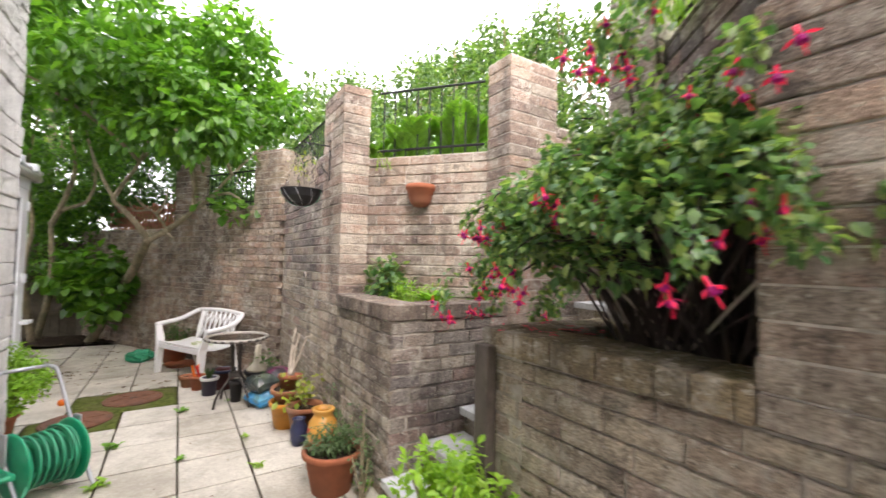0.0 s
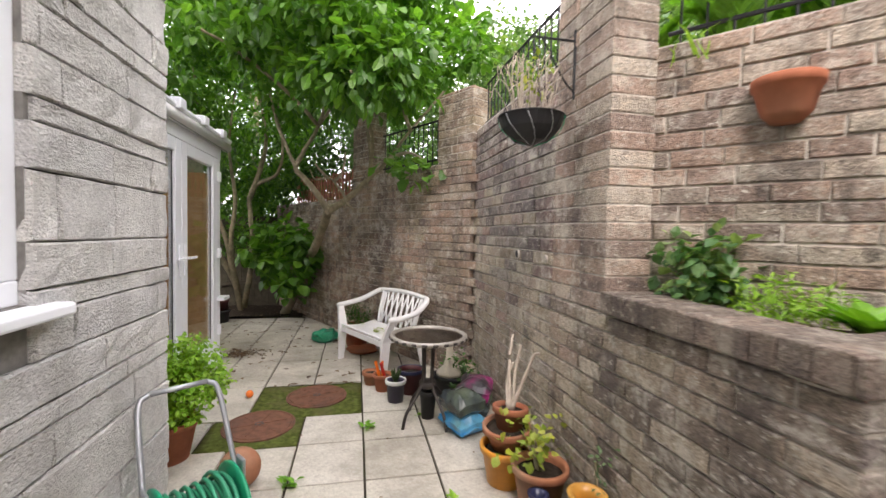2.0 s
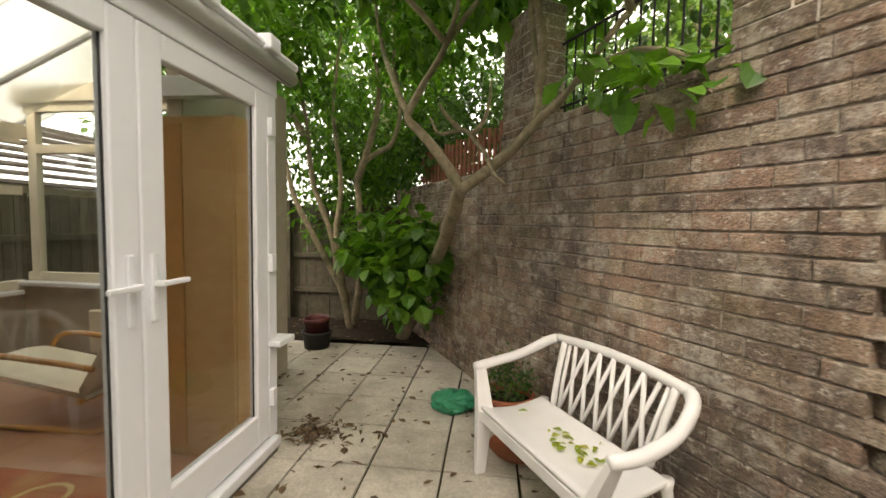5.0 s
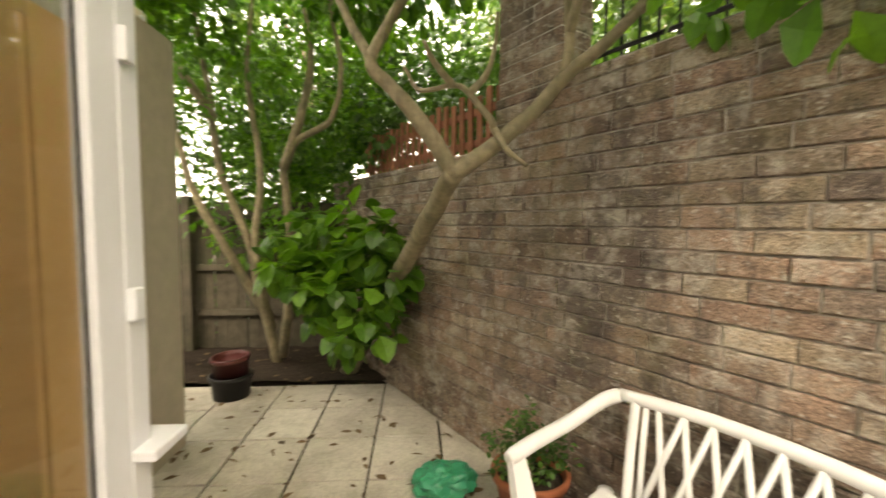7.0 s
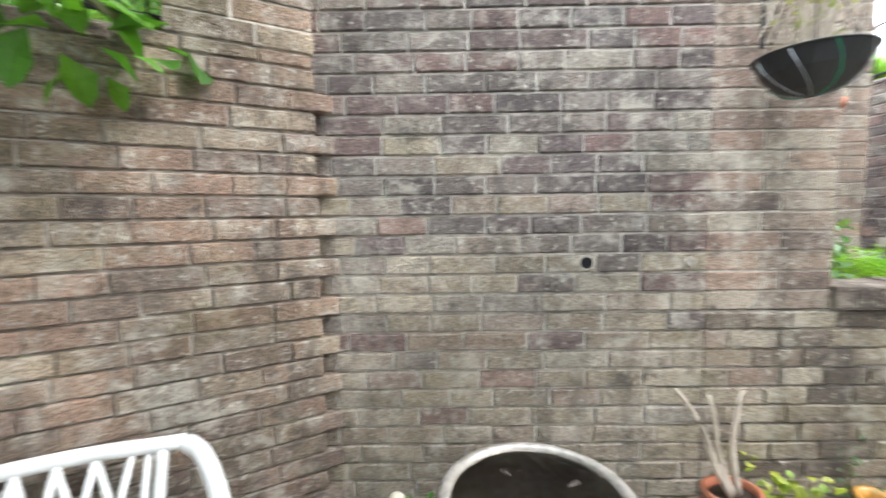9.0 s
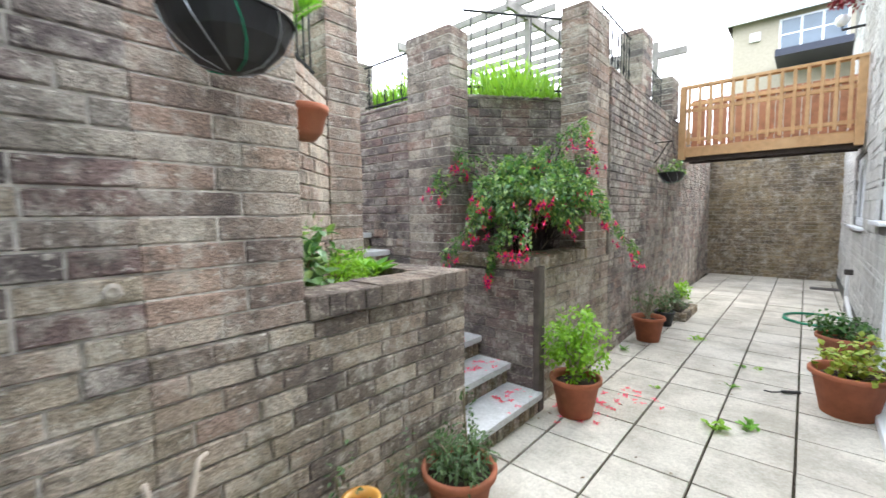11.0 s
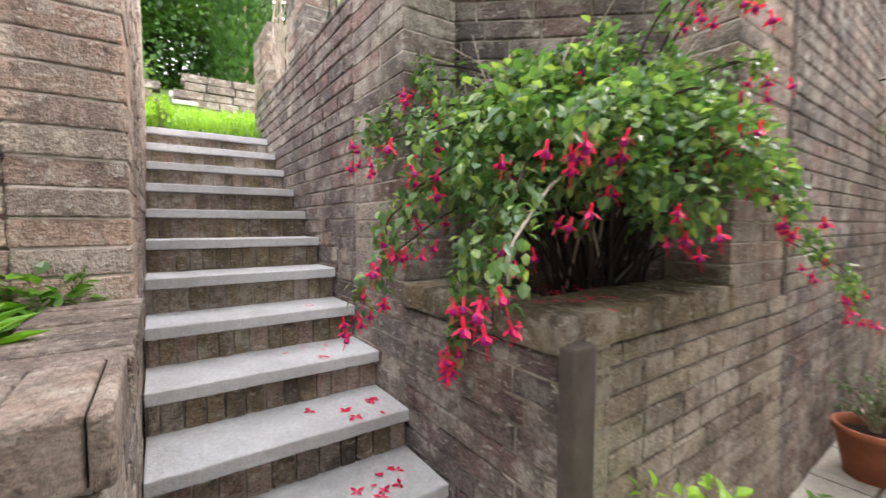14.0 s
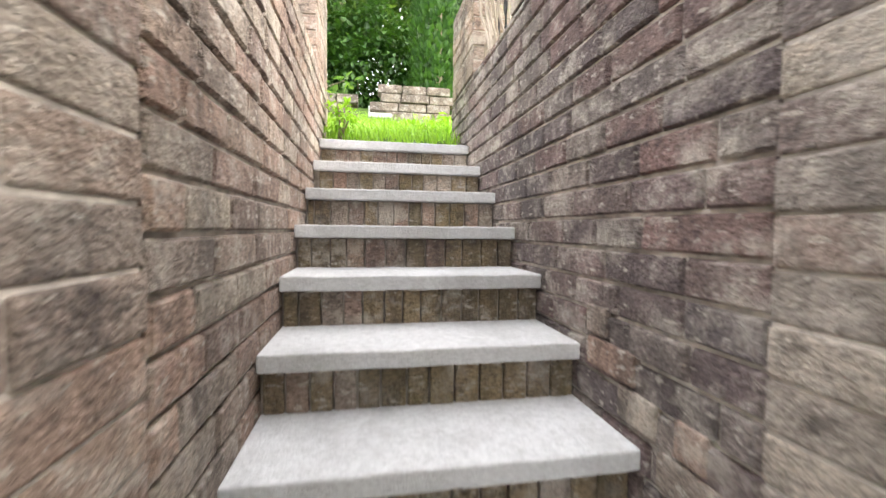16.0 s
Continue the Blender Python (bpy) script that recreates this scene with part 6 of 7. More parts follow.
def fuchsia():
    rng = random.Random(12)
    o = Vector((0.42, -1.62, 1.13))
    e = thing("fuchsia_bush", Matrix.Translation(o), "sprawling fuchsia with red and purple hanging flowers in the brick bed", "shrub")
    vs, fs = [], []
    # arching stems from the bed, with small leaves along them
    tips, ends = [], []
    for k in range(110):
        a = rng.uniform(0, 6.283)
        q = rng.uniform(0.35, 1.0)
        ends.append(Vector((-0.08 + 0.5 * math.cos(a) * q, 0.02 + 0.84 * math.sin(a) * q, 0.92 - 0.48 * q * q + rng.uniform(-0.08, 0.1))))
    sprays = [(0.94, -0.84, 1.90), (0.88, -0.9, 1.84), (0.98, -0.95, 1.98), (0.81, -1.04, 2.14), (0.74, -1.0, 2.05), (0.42, -0.66, 1.52), (0.36, -0.72, 1.6), (0.72, -0.72, 1.31), (0.66, -0.78, 1.38), (0.34, -0.735, 1.74), (0.45, -0.8, 1.84), (-0.03, -0.94, 1.77), (0.0, -1.02, 1.68), (0.17, -0.77, 1.49), (0.1, -0.82, 1.56), (0.24, -0.8, 1.42), (-0.05, -2.5, 1.45), (-0.1, -2.75, 1.28), (-0.08, -2.95, 1.2), (0.0, -2.25, 1.62), (0.0, -1.71, 2.37), (0.05, -1.6, 2.3), (0.0, -2.04, 1.79), (0.03, -1.5, 1.83), (-0.1, -1.45, 1.87), (-0.02, -0.72, 1.46), (0.0, -1.06, 1.83), (-0.08, -1.63, 2.26), (0.0, -1.96, 2.1), (-0.12, -1.9, 1.62), (-0.1, -1.3, 1.6), (0.2, -1.3, 2.12), (0.35, -1.7, 2.2)]
    ends += [Vector(q) - o for q in sprays]
    for i, q in enumerate(ends):
        long = i >= 110
        base = Vector((rng.uniform(-0.1, 0.15), rng.uniform(-0.2, 0.2), 0))
        mid = base.lerp(q, 0.55) + Vector((0, 0, 0.30 if long else 0.2))
        c = curvy([base, mid, q, q + (q - mid) * 0.14 + Vector((0, 0, -0.09 if long else -0.04))], 6)
        bm = bmesh.new()
        tube(bm, c, [0.007 - 0.005 * j / (len(c) - 1) for j in range(len(c))], 5)
        part("stem", bm, DEADWOOD if i % 9 == 0 else DARKWOOD, e)
        tips.append((c[-1], long))
        for j in range(6, len(c)):
            for _ in range(9 if not long else 6):
                p = c[j] + rvec(rng) * (0.05 if not long else 0.038)
                leaf_geo(vs, fs, p, rvec(rng) + (c[j] - c[j - 1]).normalized() * 0.7 + Vector((0, 0, -0.35)), Vector((0, 0, 1)) + rvec(rng) * 0.3, rng.uniform(0.028, 0.046), 0.34)
    # bare twigs standing out of the top
    for k in range(22):
        a = rng.uniform(0, 6.283)
        b0 = Vector((0.3 * math.cos(a), 0.5 * math.sin(a), 0.75))
        b1 = b0 + Vector((rng.uniform(-0.25, 0.25), rng.uniform(-0.3, 0.3), rng.uniform(0.12, 0.34)))
        bm = bmesh.new()
        tube(bm, curvy([b0, b0.lerp(b1, 0.5) + rvec(rng) * 0.05, b1], 4), 0.0028, 4)
        part("twig", bm, DEADWOOD, e)
    for p in crown_points(rng, (-0.06, 0.02, 0.58), (0.5, 0.78, 0.34), 200, 0.6, 0.36):
        clump(vs, fs, rng, p, 0.08, 13, 0.05, 0.2, 0.34)
    raw("leaves", vs, fs, LEAF_FUCH, e)
    # flowers hang in clusters from the tips
    for i, (t, long) in enumerate(tips):
        if not long and (i % 7 or t.x > 0.2):
            continue
        for k in range(rng.choice((3, 5, 6)) if long else 2):
            f = new("flower", FLOWER)
            f.parent = e
            d = Vector((rng.gauss(0, 0.04), rng.gauss(0, 0.05), rng.uniform(-0.09, 0.01)))
            f.matrix_basis = Matrix.LocRotScale(t + d, Euler((rng.uniform(-0.4, 0.4), rng.uniform(-0.4, 0.4), rng.uniform(0, 6.28))), Vector((1, 1, 1)) * rng.uniform(0.85, 1.2))
    # spray trailing down the wall by the steps
    bm = bmesh.new()
    c = curvy([(-0.02, 0.45, 0.36), (-0.03, 0.66, 0.28), (-0.03, 0.75, 0.14), (-0.02, 0.755, 0.03), (0.0, 0.76, -0.07)], 6)
    tube(bm, c, 0.004, 5)
    part("stem", bm, BARK, e)
    vs, fs = [], []
    for p in c[4:]:
        for _ in range(7):
            leaf_geo(vs, fs, p + rvec(rng) * 0.03, rvec(rng) + Vector((0, 0.2, -0.6)), Vector((0, 0, 1)), rng.uniform(0.03, 0.05), 0.36)
    raw("trailing_leaves", vs, fs, LEAF_FUCH, e)
    for k in range(8):
        f = new("flower", FLOWER)
        f.parent = e
        f.matrix_basis = Matrix.LocRotScale(c[-1 - k % 4] + Vector((rng.gauss(0, 0.03), rng.uniform(-0.0, 0.05), rng.uniform(-0.05, 0.0))), Euler((0.2, 0.1, k)), Vector((1.2, 1.2, 1.2)))


fuchsia()


def petals():
    rng = random.Random(8)
    vs, fs = [], []
    spots = [(-0.25, -1.35, 0.004, 0.28, 40), (-0.45, -1.6, 0.004, 0.2, 20)]
    for k, n in ((1, 17), (2, 24), (3, 22), (4, 9), (5, 5), (6, 3)):
        spots.append((-0.05 + (k - 1) * 0.2925 + 0.13, -0.68, 0.174 * k + 0.004, 0.16, n))
    spots.append((0.2, -1.2, 1.242, 0.25, 18))
    for x, y, z, r, n in spots:
        for _ in range(n):
            dx, dy = rng.gauss(0, r * 0.5), rng.gauss(0, r * 0.7)
            if z > 0.1 and z < 1.2 and (abs(dx) > 0.12 or y + dy < -0.9):
                continue
            a = rng.uniform(0, 6.28)
            c = Vector((x + dx, y + dy, z))
            for q in range(rng.choice((1, 3, 4))):
                leaf_geo(vs, fs, c, Vector((math.cos(a + q * 1.57), math.sin(a + q * 1.57), 0.06)), Vector((0, 0, 1)), rng.uniform(0.022, 0.04), 0.22, 0.05, 0.02)
    tagged(raw("fallen_petals", vs, fs, PETAL_R), "fallen red fuchsia petals on steps and paving", "petals", kind="stuff")


petals()

# planter plants
def bedding(name, x, y, z, radii, n, leaf, mat, seed, label, width=0.35, per=8):
    e = thing(name, pose(x, y, z), label, "plant")
    plant(e, (0, 0, radii[2]), radii, n, leaf, mat, seed, width, per, 5)
    return e


bedding("bedding_plant", 0.42, 0.88, 1.17, (0.22, 0.2, 0.19), 60, 0.07, LEAF_FUCH, 1, "dark crinkled leafy plant in the brick planter", 0.4, 9)
bedding("bedding_plant", 0.40, 0.52, 1.16, (0.22, 0.16, 0.10), 60, 0.04, LEAF_LIME, 2, "low feathery green plant in the brick planter", 0.15, 10)
bedding("bedding_plant", 0.95, 0.26, 1.18, (0.14, 0.12, 0.06), 16, 0.06, LEAF_BIG, 4, "small leafy weed in the brick planter")
fo = thing("foxglove_rosette", pose(0.5, 0.3, 1.17), "bright rosette of upright leaves in the planter", "plant")
vs, fs = [], []
for k in range(16):
    a = k * 2.4
    leaf_geo(vs, fs, Vector((0, 0, 0)), Vector((math.cos(a) * 0.6, math.sin(a) * 0.6, 0.9 - 0.03 * k)), Vector((0, 0, 1)), 0.2, 0.22, 0.06, 0.2)
raw("leaves", vs, fs, LEAF_FERN, fo)

# corner post of the raised bed
cp = thing("timber_post", pose(0.012, -0.955, 0), "old dark timber post at the raised bed corner", "post")
boxed("shaft", (-0.035, 0.02, -0.045, 0.045, 0, 1.165), plain("weathered_post", (0.10, 0.08, 0.068), 0.9, var=0.3, scale=16, bump=0.4), cp, bevel=0.008)

# weep hole pipe and mark in the wall
wh = thing("weep_pipe", pose(-0.006, 2.157, 1.364, 0, -90, 0), "dark drain hole through the brick wall", "pipe")
bm = bmesh.new()
lathe(bm, [(0.026, -0.01), (0.032, -0.01), (0.032, 0.012), (0.026, 0.012)], 20)
part("collar", bm, MORTAR_PALE, wh)
bm = bmesh.new()
lathe(bm, [(0.026, 0.0125), (0, 0.0125)], 20)
part("bore", bm, BLACK_PL, wh)

fh = thing("weep_pipe", pose(-0.006, 1.697, 1.36, 0, -90, 0), "old drain hole filled with pale mortar", "pipe")
bm = bmesh.new()
lathe(bm, [(0.028, -0.01), (0.026, 0.004), (0.015, 0.009), (0, 0.006)], 16, wob=0.2)
part("plug", bm, MORTAR, fh)

# ---- fence at the end ----
fe = thing("fence", pose(-4.55, 7.86, 0), "weathered close-board timber fence behind the tree", "fence")
rng = random.Random(3)
x = 0
while x < 2.4:
    w = rng.uniform(0.11, 0.13)
    bm = bmesh.new()
    box(bm, x, x + w - rng.choice((0.004, 0.004, 0.022)), -0.012, 0.008, 0.02, 1.74 + rng.uniform(-0.02, 0.02), bevel=0.002)
    part("board", bm, OLDWOOD, fe)
    x += w
for z in (0.42, 0.95, 1.5):
    boxed("rail", (0, 2.42, -0.06, -0.014, z, z + 0.07), OLDWOOD, fe)
for x in (0.18, 2.3):
    boxed("post", (x, x + 0.09, -0.16, -0.062, 0, 1.8), OLDWOOD, fe)
fe2 = thing("fence", pose(-6.6, 0.5, 0), "dark boundary fence beyond the conservatory", "fence")
for i in range(60):
    boxed("board", (0, 0.02, i * 0.125, i * 0.125 + 0.118, 0.0, 1.75), OLDWOOD, fe2, bevel=0)
boxed("rail", (0.02, 0.06, 0, 7.5, 1.2, 1.28), OLDWOOD, fe2)
bm = bmesh.new()
box(bm, -8.6, -6.55, 7.84, 7.88, 0.0, 1.75)
box(bm, -6.6, -4.55, 7.84, 7.88, 0.0, 1.75)
tagged(part("boundary_wall", bm, OLDWOOD), "plain dark boundary boarding", "fence", kind="structure")
# neighbour's shed roof beyond the fence
nh = thing("outbuilding", pose(-10.5, 7, 0), "low outbuilding with a tiled roof beyond the fence", "building")
boxed("wall", (-2, 2, -4, 5, 0, 2.0), RENDERED, nh)
for i in range(9):
    boxed("tile_course", (2.25 - i * 0.24, 2.55 - i * 0.24, -4.2, 5.2, 1.95 + i * 0.15, 2.0 + i * 0.15), ROOFTILE, nh)

# ---- inside the conservatory ----
def lounge_chair():
    e = thing("lounge_chair", pose(-4.25, 4.42, 0.10, 0, 0, -86) @ Matrix.Diagonal((0.95, 0.95, 0.92, 1)), "bentwood lounge chair with cream cushions", "chair")
    for sx in (-0.3, 0.3):
        bm = bmesh.new()
        tube(bm, curvy([(sx, -0.45, 0.0), (sx, -0.5, 0.3), (sx, -0.38, 0.52), (sx, 0.1, 0.5), (sx, 0.42, 0.46)], 6), 0.022, 6)
        part("side_frame", bm, PINE, e, smooth=True)
        bm = bmesh.new()
        tube(bm, curvy([(sx, -0.42, 0.03), (sx, 0.0, 0.02), (sx, 0.5, 0.04), (sx, 0.62, 0.5), (sx, 0.7, 0.98)], 6), 0.02, 6)
        part("rocker", bm, PINE, e, smooth=True)
    for c in ([(0, -0.46, 0.40), (0, -0.1, 0.34), (0, 0.32, 0.26)], [(0, 0.30, 0.28), (0, 0.5, 0.65), (0, 0.68, 1.0)]):
        bm = bmesh.new()
        pts = curvy(c, 6)
        rows = []
        for p in pts:
            rows.append([[bm.verts.new((x, p.y - 0.03 * (1 - (x / 0.3) ** 4), p.z + 0.06 * (1 - (x / 0.3) ** 4))) for x in (-0.28, -0.24, -0.1, 0.1, 0.24, 0.28)], [bm.verts.new((x, p.y + 0.03, p.z - 0.03)) for x in (-0.28, -0.24, -0.1, 0.1, 0.24, 0.28)]])
        for a, b in zip(rows, rows[1:]):
            for s in (0, 1):
                for i in range(5):
                    bm.faces.new((a[s][i], a[s][i + 1], b[s][i + 1], b[s][i]))
            bm.faces.new((a[0][0], b[0][0], b[1][0], a[1][0]))
            bm.faces.new((a[0][5], b[0][5], b[1][5], a[1][5]))
        for r in (rows[0], rows[-1]):
            for i in range(5):
                bm.faces.new((r[0][i], r[0][i + 1], r[1][i + 1], r[1][i]))
        part("cushion", bm, CLOTH, e, smooth=True)
    for y, z in ((-0.4, 0.3), (0.3, 0.2)):
        boxed("crossbar", (-0.3, 0.3, y - 0.02, y + 0.02, z, z + 0.04), PINE, e)


lounge_chair()
rg = thing("rug", pose(-3.75, 2.9, 0.102), "red rug with pale scrolling pattern", "rug")
boxed("pile", (-0.62, 0.62, -0.85, 0.85, 0, 0.008), RUG, rg, bevel=0)
RUGPALE = plain("pale_rug_wool", (0.55, 0.40, 0.17), 0.95, var=0.15)
for k in range(6):
    bm = bmesh.new()
    tube(bm, [((0.05 + 0.012 * i) * math.cos(i * 0.5 + k) + (0.28 if k % 2 else -0.28), (0.05 + 0.012 * i) * math.sin(i * 0.5 + k) - 0.6 + 0.25 * k, 0.009) for i in range(16)], 0.016, 5)
    for q in bm.verts:
        q.co.z = 0.008 + (q.co.z - 0.008) * 0.12
    part("scroll", bm, RUGPALE, rg)
cb = thing("pine_cupboard", pose(-3.05, 4.02, 0.1), "tall varnished pine cupboard in the conservatory corner", "cupboard")
boxed("body", (-0.27, 0.31, 0.0, 0.12, 0, 1.98), BLIND, cb)
boxed("door", (-0.26, -0.01, -0.02, -0.002, 0.06, 1.94), PINE, cb)
boxed("door", (0.0, 0.3, -0.02, -0.002, 0.06, 1.94), BLIND, cb)
rd = thing("radiator", pose(-4.6, 5.4, 0.18, 0, 0, 90), "cream panel radiator under the conservatory window", "radiator")
boxed("panel", (-0.04, 0.04, -0.55, 0.55, 0, 0.42), CREAM, rd, bevel=0.015)

# curtain behind the near window
cu = thing("curtain", pose(HX - 0.30, -0.5, 1.3), "pale net curtain hanging inside the window", "curtain")
NET = plain("grey_green_curtain", (0.30, 0.32, 0.27), 0.9, var=0.06, scale=4, bump=0.05)
for i in range(12):
    bm = bmesh.new()
    tube(bm, [(0.012 * math.sin(i), 0.1 * i, 0.0), (0.0, 0.1 * i, 1.34)], 0.056, 8)
    part("fold", bm, NET, cu, smooth=True)

# ---- side yard fittings ----
dp = thing("drainpipe", pose(-2.06, -6.15, 0), "white plastic waste pipe along the foot of the wall", "pipe")
bm = bmesh.new()
tube(bm, [(0, -0.55, 0.62), (0.01, -0.55, 0.03)], 0.022, 10)
part("down_pipe", bm, UPVC_OLD, dp, smooth=True)
bm = bmesh.new()
tube(bm, [(0, -0.5, 0.26), (0, 0.55, 0.10)], 0.026, 10)
part("branch_pipe", bm, UPVC_OLD, dp, smooth=True)
bm = bmesh.new()
box(bm, -0.06, 0.04, -0.60, -0.5, 0.60, 0.68, bevel=0.01)
part("tap", bm, DARK_METAL, dp)
pl = thing("plinth", pose(-2.12, 0, 0), "dark damp plinth at the foot of the house wall", "plinth", "", "structure")
boxed("band", (0.001, 0.02, -10.4, -4.1, 0, 0.16), plain("damp_plinth", (0.10, 0.10, 0.085), 0.9, var=0.3, scale=12, bump=0.3), pl)
dr = thing("drain_cover", pose(-1.95, -9.2, 0.0), "dark metal drain grate in the paving", "drain")
boxed("grate", (-0.28, 0.28, -0.17, 0.17, -0.005, 0.008), DARK_METAL, dr)
ho = thing("garden_hose", pose(-1.72, -5.9, 0.014), "coil of green hose lying on the paving", "hose")
bm = bmesh.new()
tube(bm, [((0.36 + 0.012 * math.sin(i * 0.9)) * math.cos(i * 0.2), (0.42 + 0.012 * math.sin(i * 0.7)) * math.sin(i * 0.2), 0.006 * (i // 32)) for i in range(100)], 0.011, 6)
part("coil", bm, HOSE, ho, smooth=True)
tr = thing("stone_trough", pose(-0.14, -5.1, 0), "low brick-edged bed with straggling plants by the wall", "trough")
for d in ((-0.18, -0.10, -0.42, 0.42, 0, 0.12), (-0.1, 0.18, -0.42, -0.34, 0, 0.12), (-0.1, 0.18, 0.34, 0.42, 0, 0.12)):
    boxed("edging", d, BRICK_O, tr, bevel=0.01)
boxed("earth", (-0.1, 0.17, -0.34, 0.34, 0, 0.08), SOIL, tr, bevel=0)
plant(tr, (0.02, 0.2, 0.26), (0.2, 0.3, 0.17), 40, 0.05, LEAF_GREY, 5, 0.3, 7, 12)
tr2 = thing("dark_pot", pose(-0.12, -4.35, 0), "black plastic pot of twiggy plants by the wall", "plant pot")
bm = bmesh.new()
lathe(bm, pot_profile(0.13, 0.2)[:-2] + [(0.1, 0.14), (0, 0.14)], 24)
part("pot", bm, BLACK_PL, tr2, smooth=True)
plant(tr2, (0, 0, 0.33), (0.2, 0.2, 0.15), 30, 0.04, LEAF_GREY, 15, 0.3, 6, 14)
bedding("weed", 0.12, -6.6, 0.0, (0.14, 0.4, 0.16), 30, 0.07, LEAF_LIME, 9, "bright weeds growing at the wall foot")
tw = thing("hand_tool", pose(-1.58, -2.62, 0.02, 0, 0, 30), "black hand tool lying on the paving", "tool")
bm = bmesh.new()
tube(bm, [(0, 0, 0), (0.14, 0, 0.0)], 0.014, 8)
tube(bm, curvy([(0.14, 0, 0), (0.22, 0.02, 0.0), (0.27, -0.01, 0.0)], 4), 0.006, 6)
part("handle", bm, BLACK_PL, tw)


def weeds():
    """Weeds in the joints and by the wall feet."""
    rng = random.Random(44)
    spots = [(-0.62, -3.85, 0.085), (-1.12, -2.45, 0.05), (-1.13, -1.5, 0.11), (-1.3, -1.65, 0.09), (-0.62, -2.0, 0.05), (-1.12, -3.1, 0.06), (-1.28, -3.1, 0.05), (-1.09, 2.45, 0.07), (-1.55, 1.15, 0.08), (-1.09, 1.3, 0.05), (-0.62, 1.5, 0.05), (-1.56, 1.8, 0.07), (-0.62, 0.9, 0.06), (-1.08, 0.4, 0.07), (-0.7, 0.2, 0.07), (-1.5, 0.35, 0.08), (-0.05, 2.2, 0.1), (-0.06, 1.2, 0.12), (-0.1, 0.7, 0.14), (-0.06, 0.25, 0.12), (-2.0, 1.95, 0.05), (-0.65, 2.6, 0.04), (0.0, -1.4, 0.1), (-0.03, -2.9, 0.08)]
    for i, (x, y, s) in enumerate(spots):
        e = thing("weed", pose(x, y, 0.0), "small green weed in a paving joint", "weed", "weeds in the paving")
        vs, fs = [], []
        for k in range(14):
            a = rng.uniform(0, 6.28)
            leaf_geo(vs, fs, Vector((rng.gauss(0, s * 0.3), rng.gauss(0, s * 0.3), 0.003)), Vector((math.cos(a), math.sin(a), rng.uniform(0.25, 1.1))), Vector((0, 0, 1)), s * rng.uniform(0.5, 1.1), 0.26)
        raw("leaves", vs, fs, LEAF_FERN if i % 2 else LEAF_LIME, e)
    # wispy plants climbing from the wall foot beside the planter
    for x, y, h in ((-0.05, 0.95, 0.55), (-0.06, 0.6, 0.5), (-0.05, 0.3, 0.45), (-0.12, 0.12, 0.6)):
        e = thing("wall_weed", pose(x, y, 0), "wispy weed against the brick planter", "weed", "weeds by the planter")
        plant(e, (0, 0, h * 0.5), (0.09, 0.13, h * 0.5), 26, 0.032, LEAF_GREY, int(y * 100), 0.28, 4, 7)
    rng = random.Random(45)
    vs, fs = [], []
    for _ in range(420):
        x, y = rng.uniform(-4.2, -0.9), rng.uniform(3.4, 7.8)
        if x < -2.6 and y < 4.4 or x > -0.1 - 0.573 * (y - 3.27):
            continue
        a = rng.uniform(0, 6.28)
        leaf_geo(vs, fs, Vector((x, y, 0.006 if y < 6.72 else 0.045)), Vector((math.cos(a), math.sin(a), 0.03)), Vector((0, 0, 1)), rng.uniform(0.03, 0.10), rng.choice((0.12, 0.25, 0.3)), 0.04, 0.05)
    for _ in range(160):
        a = rng.uniform(0, 6.28)
        leaf_geo(vs, fs, Vector((rng.gauss(-2.48, 0.12), rng.gauss(4.55, 0.09), 0.008 + 0.02 * rng.random())), Vector((math.cos(a), math.sin(a), 0.1)), Vector((0, 0, 1)), rng.uniform(0.03, 0.09), 0.15)
    for _ in range(70):
        x, y = rng.uniform(-2.0, 0.0), rng.uniform(-8, 3)
        a = rng.uniform(0, 6.28)
        leaf_geo(vs, fs, Vector((x, y, 0.005)), Vector((math.cos(a), math.sin(a), 0.03)), Vector((0, 0, 1)), rng.uniform(0.015, 0.035), 0.3)
    tagged(raw("leaf_litter", vs, fs, LEAF_DEAD), "dry brown leaves scattered on the paving", "leaves", kind="stuff")


weeds()

# ---- beyond the walls ----
pg = thing("pergola", pose(3.6, -6.4, 2.9), "silvered timber pergola on the terrace", "pergola")
for x, y in ((-1.3, 1.6), (1.3, 1.6), (-1.3, -2.4), (1.3, -2.4)):
    boxed("post", (x - 0.05, x + 0.05, y - 0.05, y + 0.05, -0.2, 2.2), GREYWOOD, pg)
for x in (-1.3, 1.3):
    boxed("beam", (x - 0.03, x + 0.03, -2.8, 2.3, 2.05, 2.2), GREYWOOD, pg)
for i in range(9):
    y = -2.5 + i * 0.55
    boxed("rafter", (-1.7, 1.7, y - 0.025, y + 0.025, 2.2, 2.32), GREYWOOD, pg)
pg2 = thing("garden_arch", pose(0.62, -6.4, 2.85), "grey timber frame standing beside the walkway", "garden arch")
boxed("post", (-0.04, 0.04, -0.04, 0.04, 0, 1.75), GREYWOOD, pg2)
boxed("beam", (-0.5, 0.9, -0.03, 0.03, 1.45, 1.57), GREYWOOD, pg2)
boxed("brace", (0.4, 0.46, -0.03, 0.03, 0.2, 1.9), GREYWOOD, pg2)


DIM_PANE = plain("dim_window_pane", (0.16, 0.20, 0.25), 0.12, var=0.2, scale=1, bump=0)


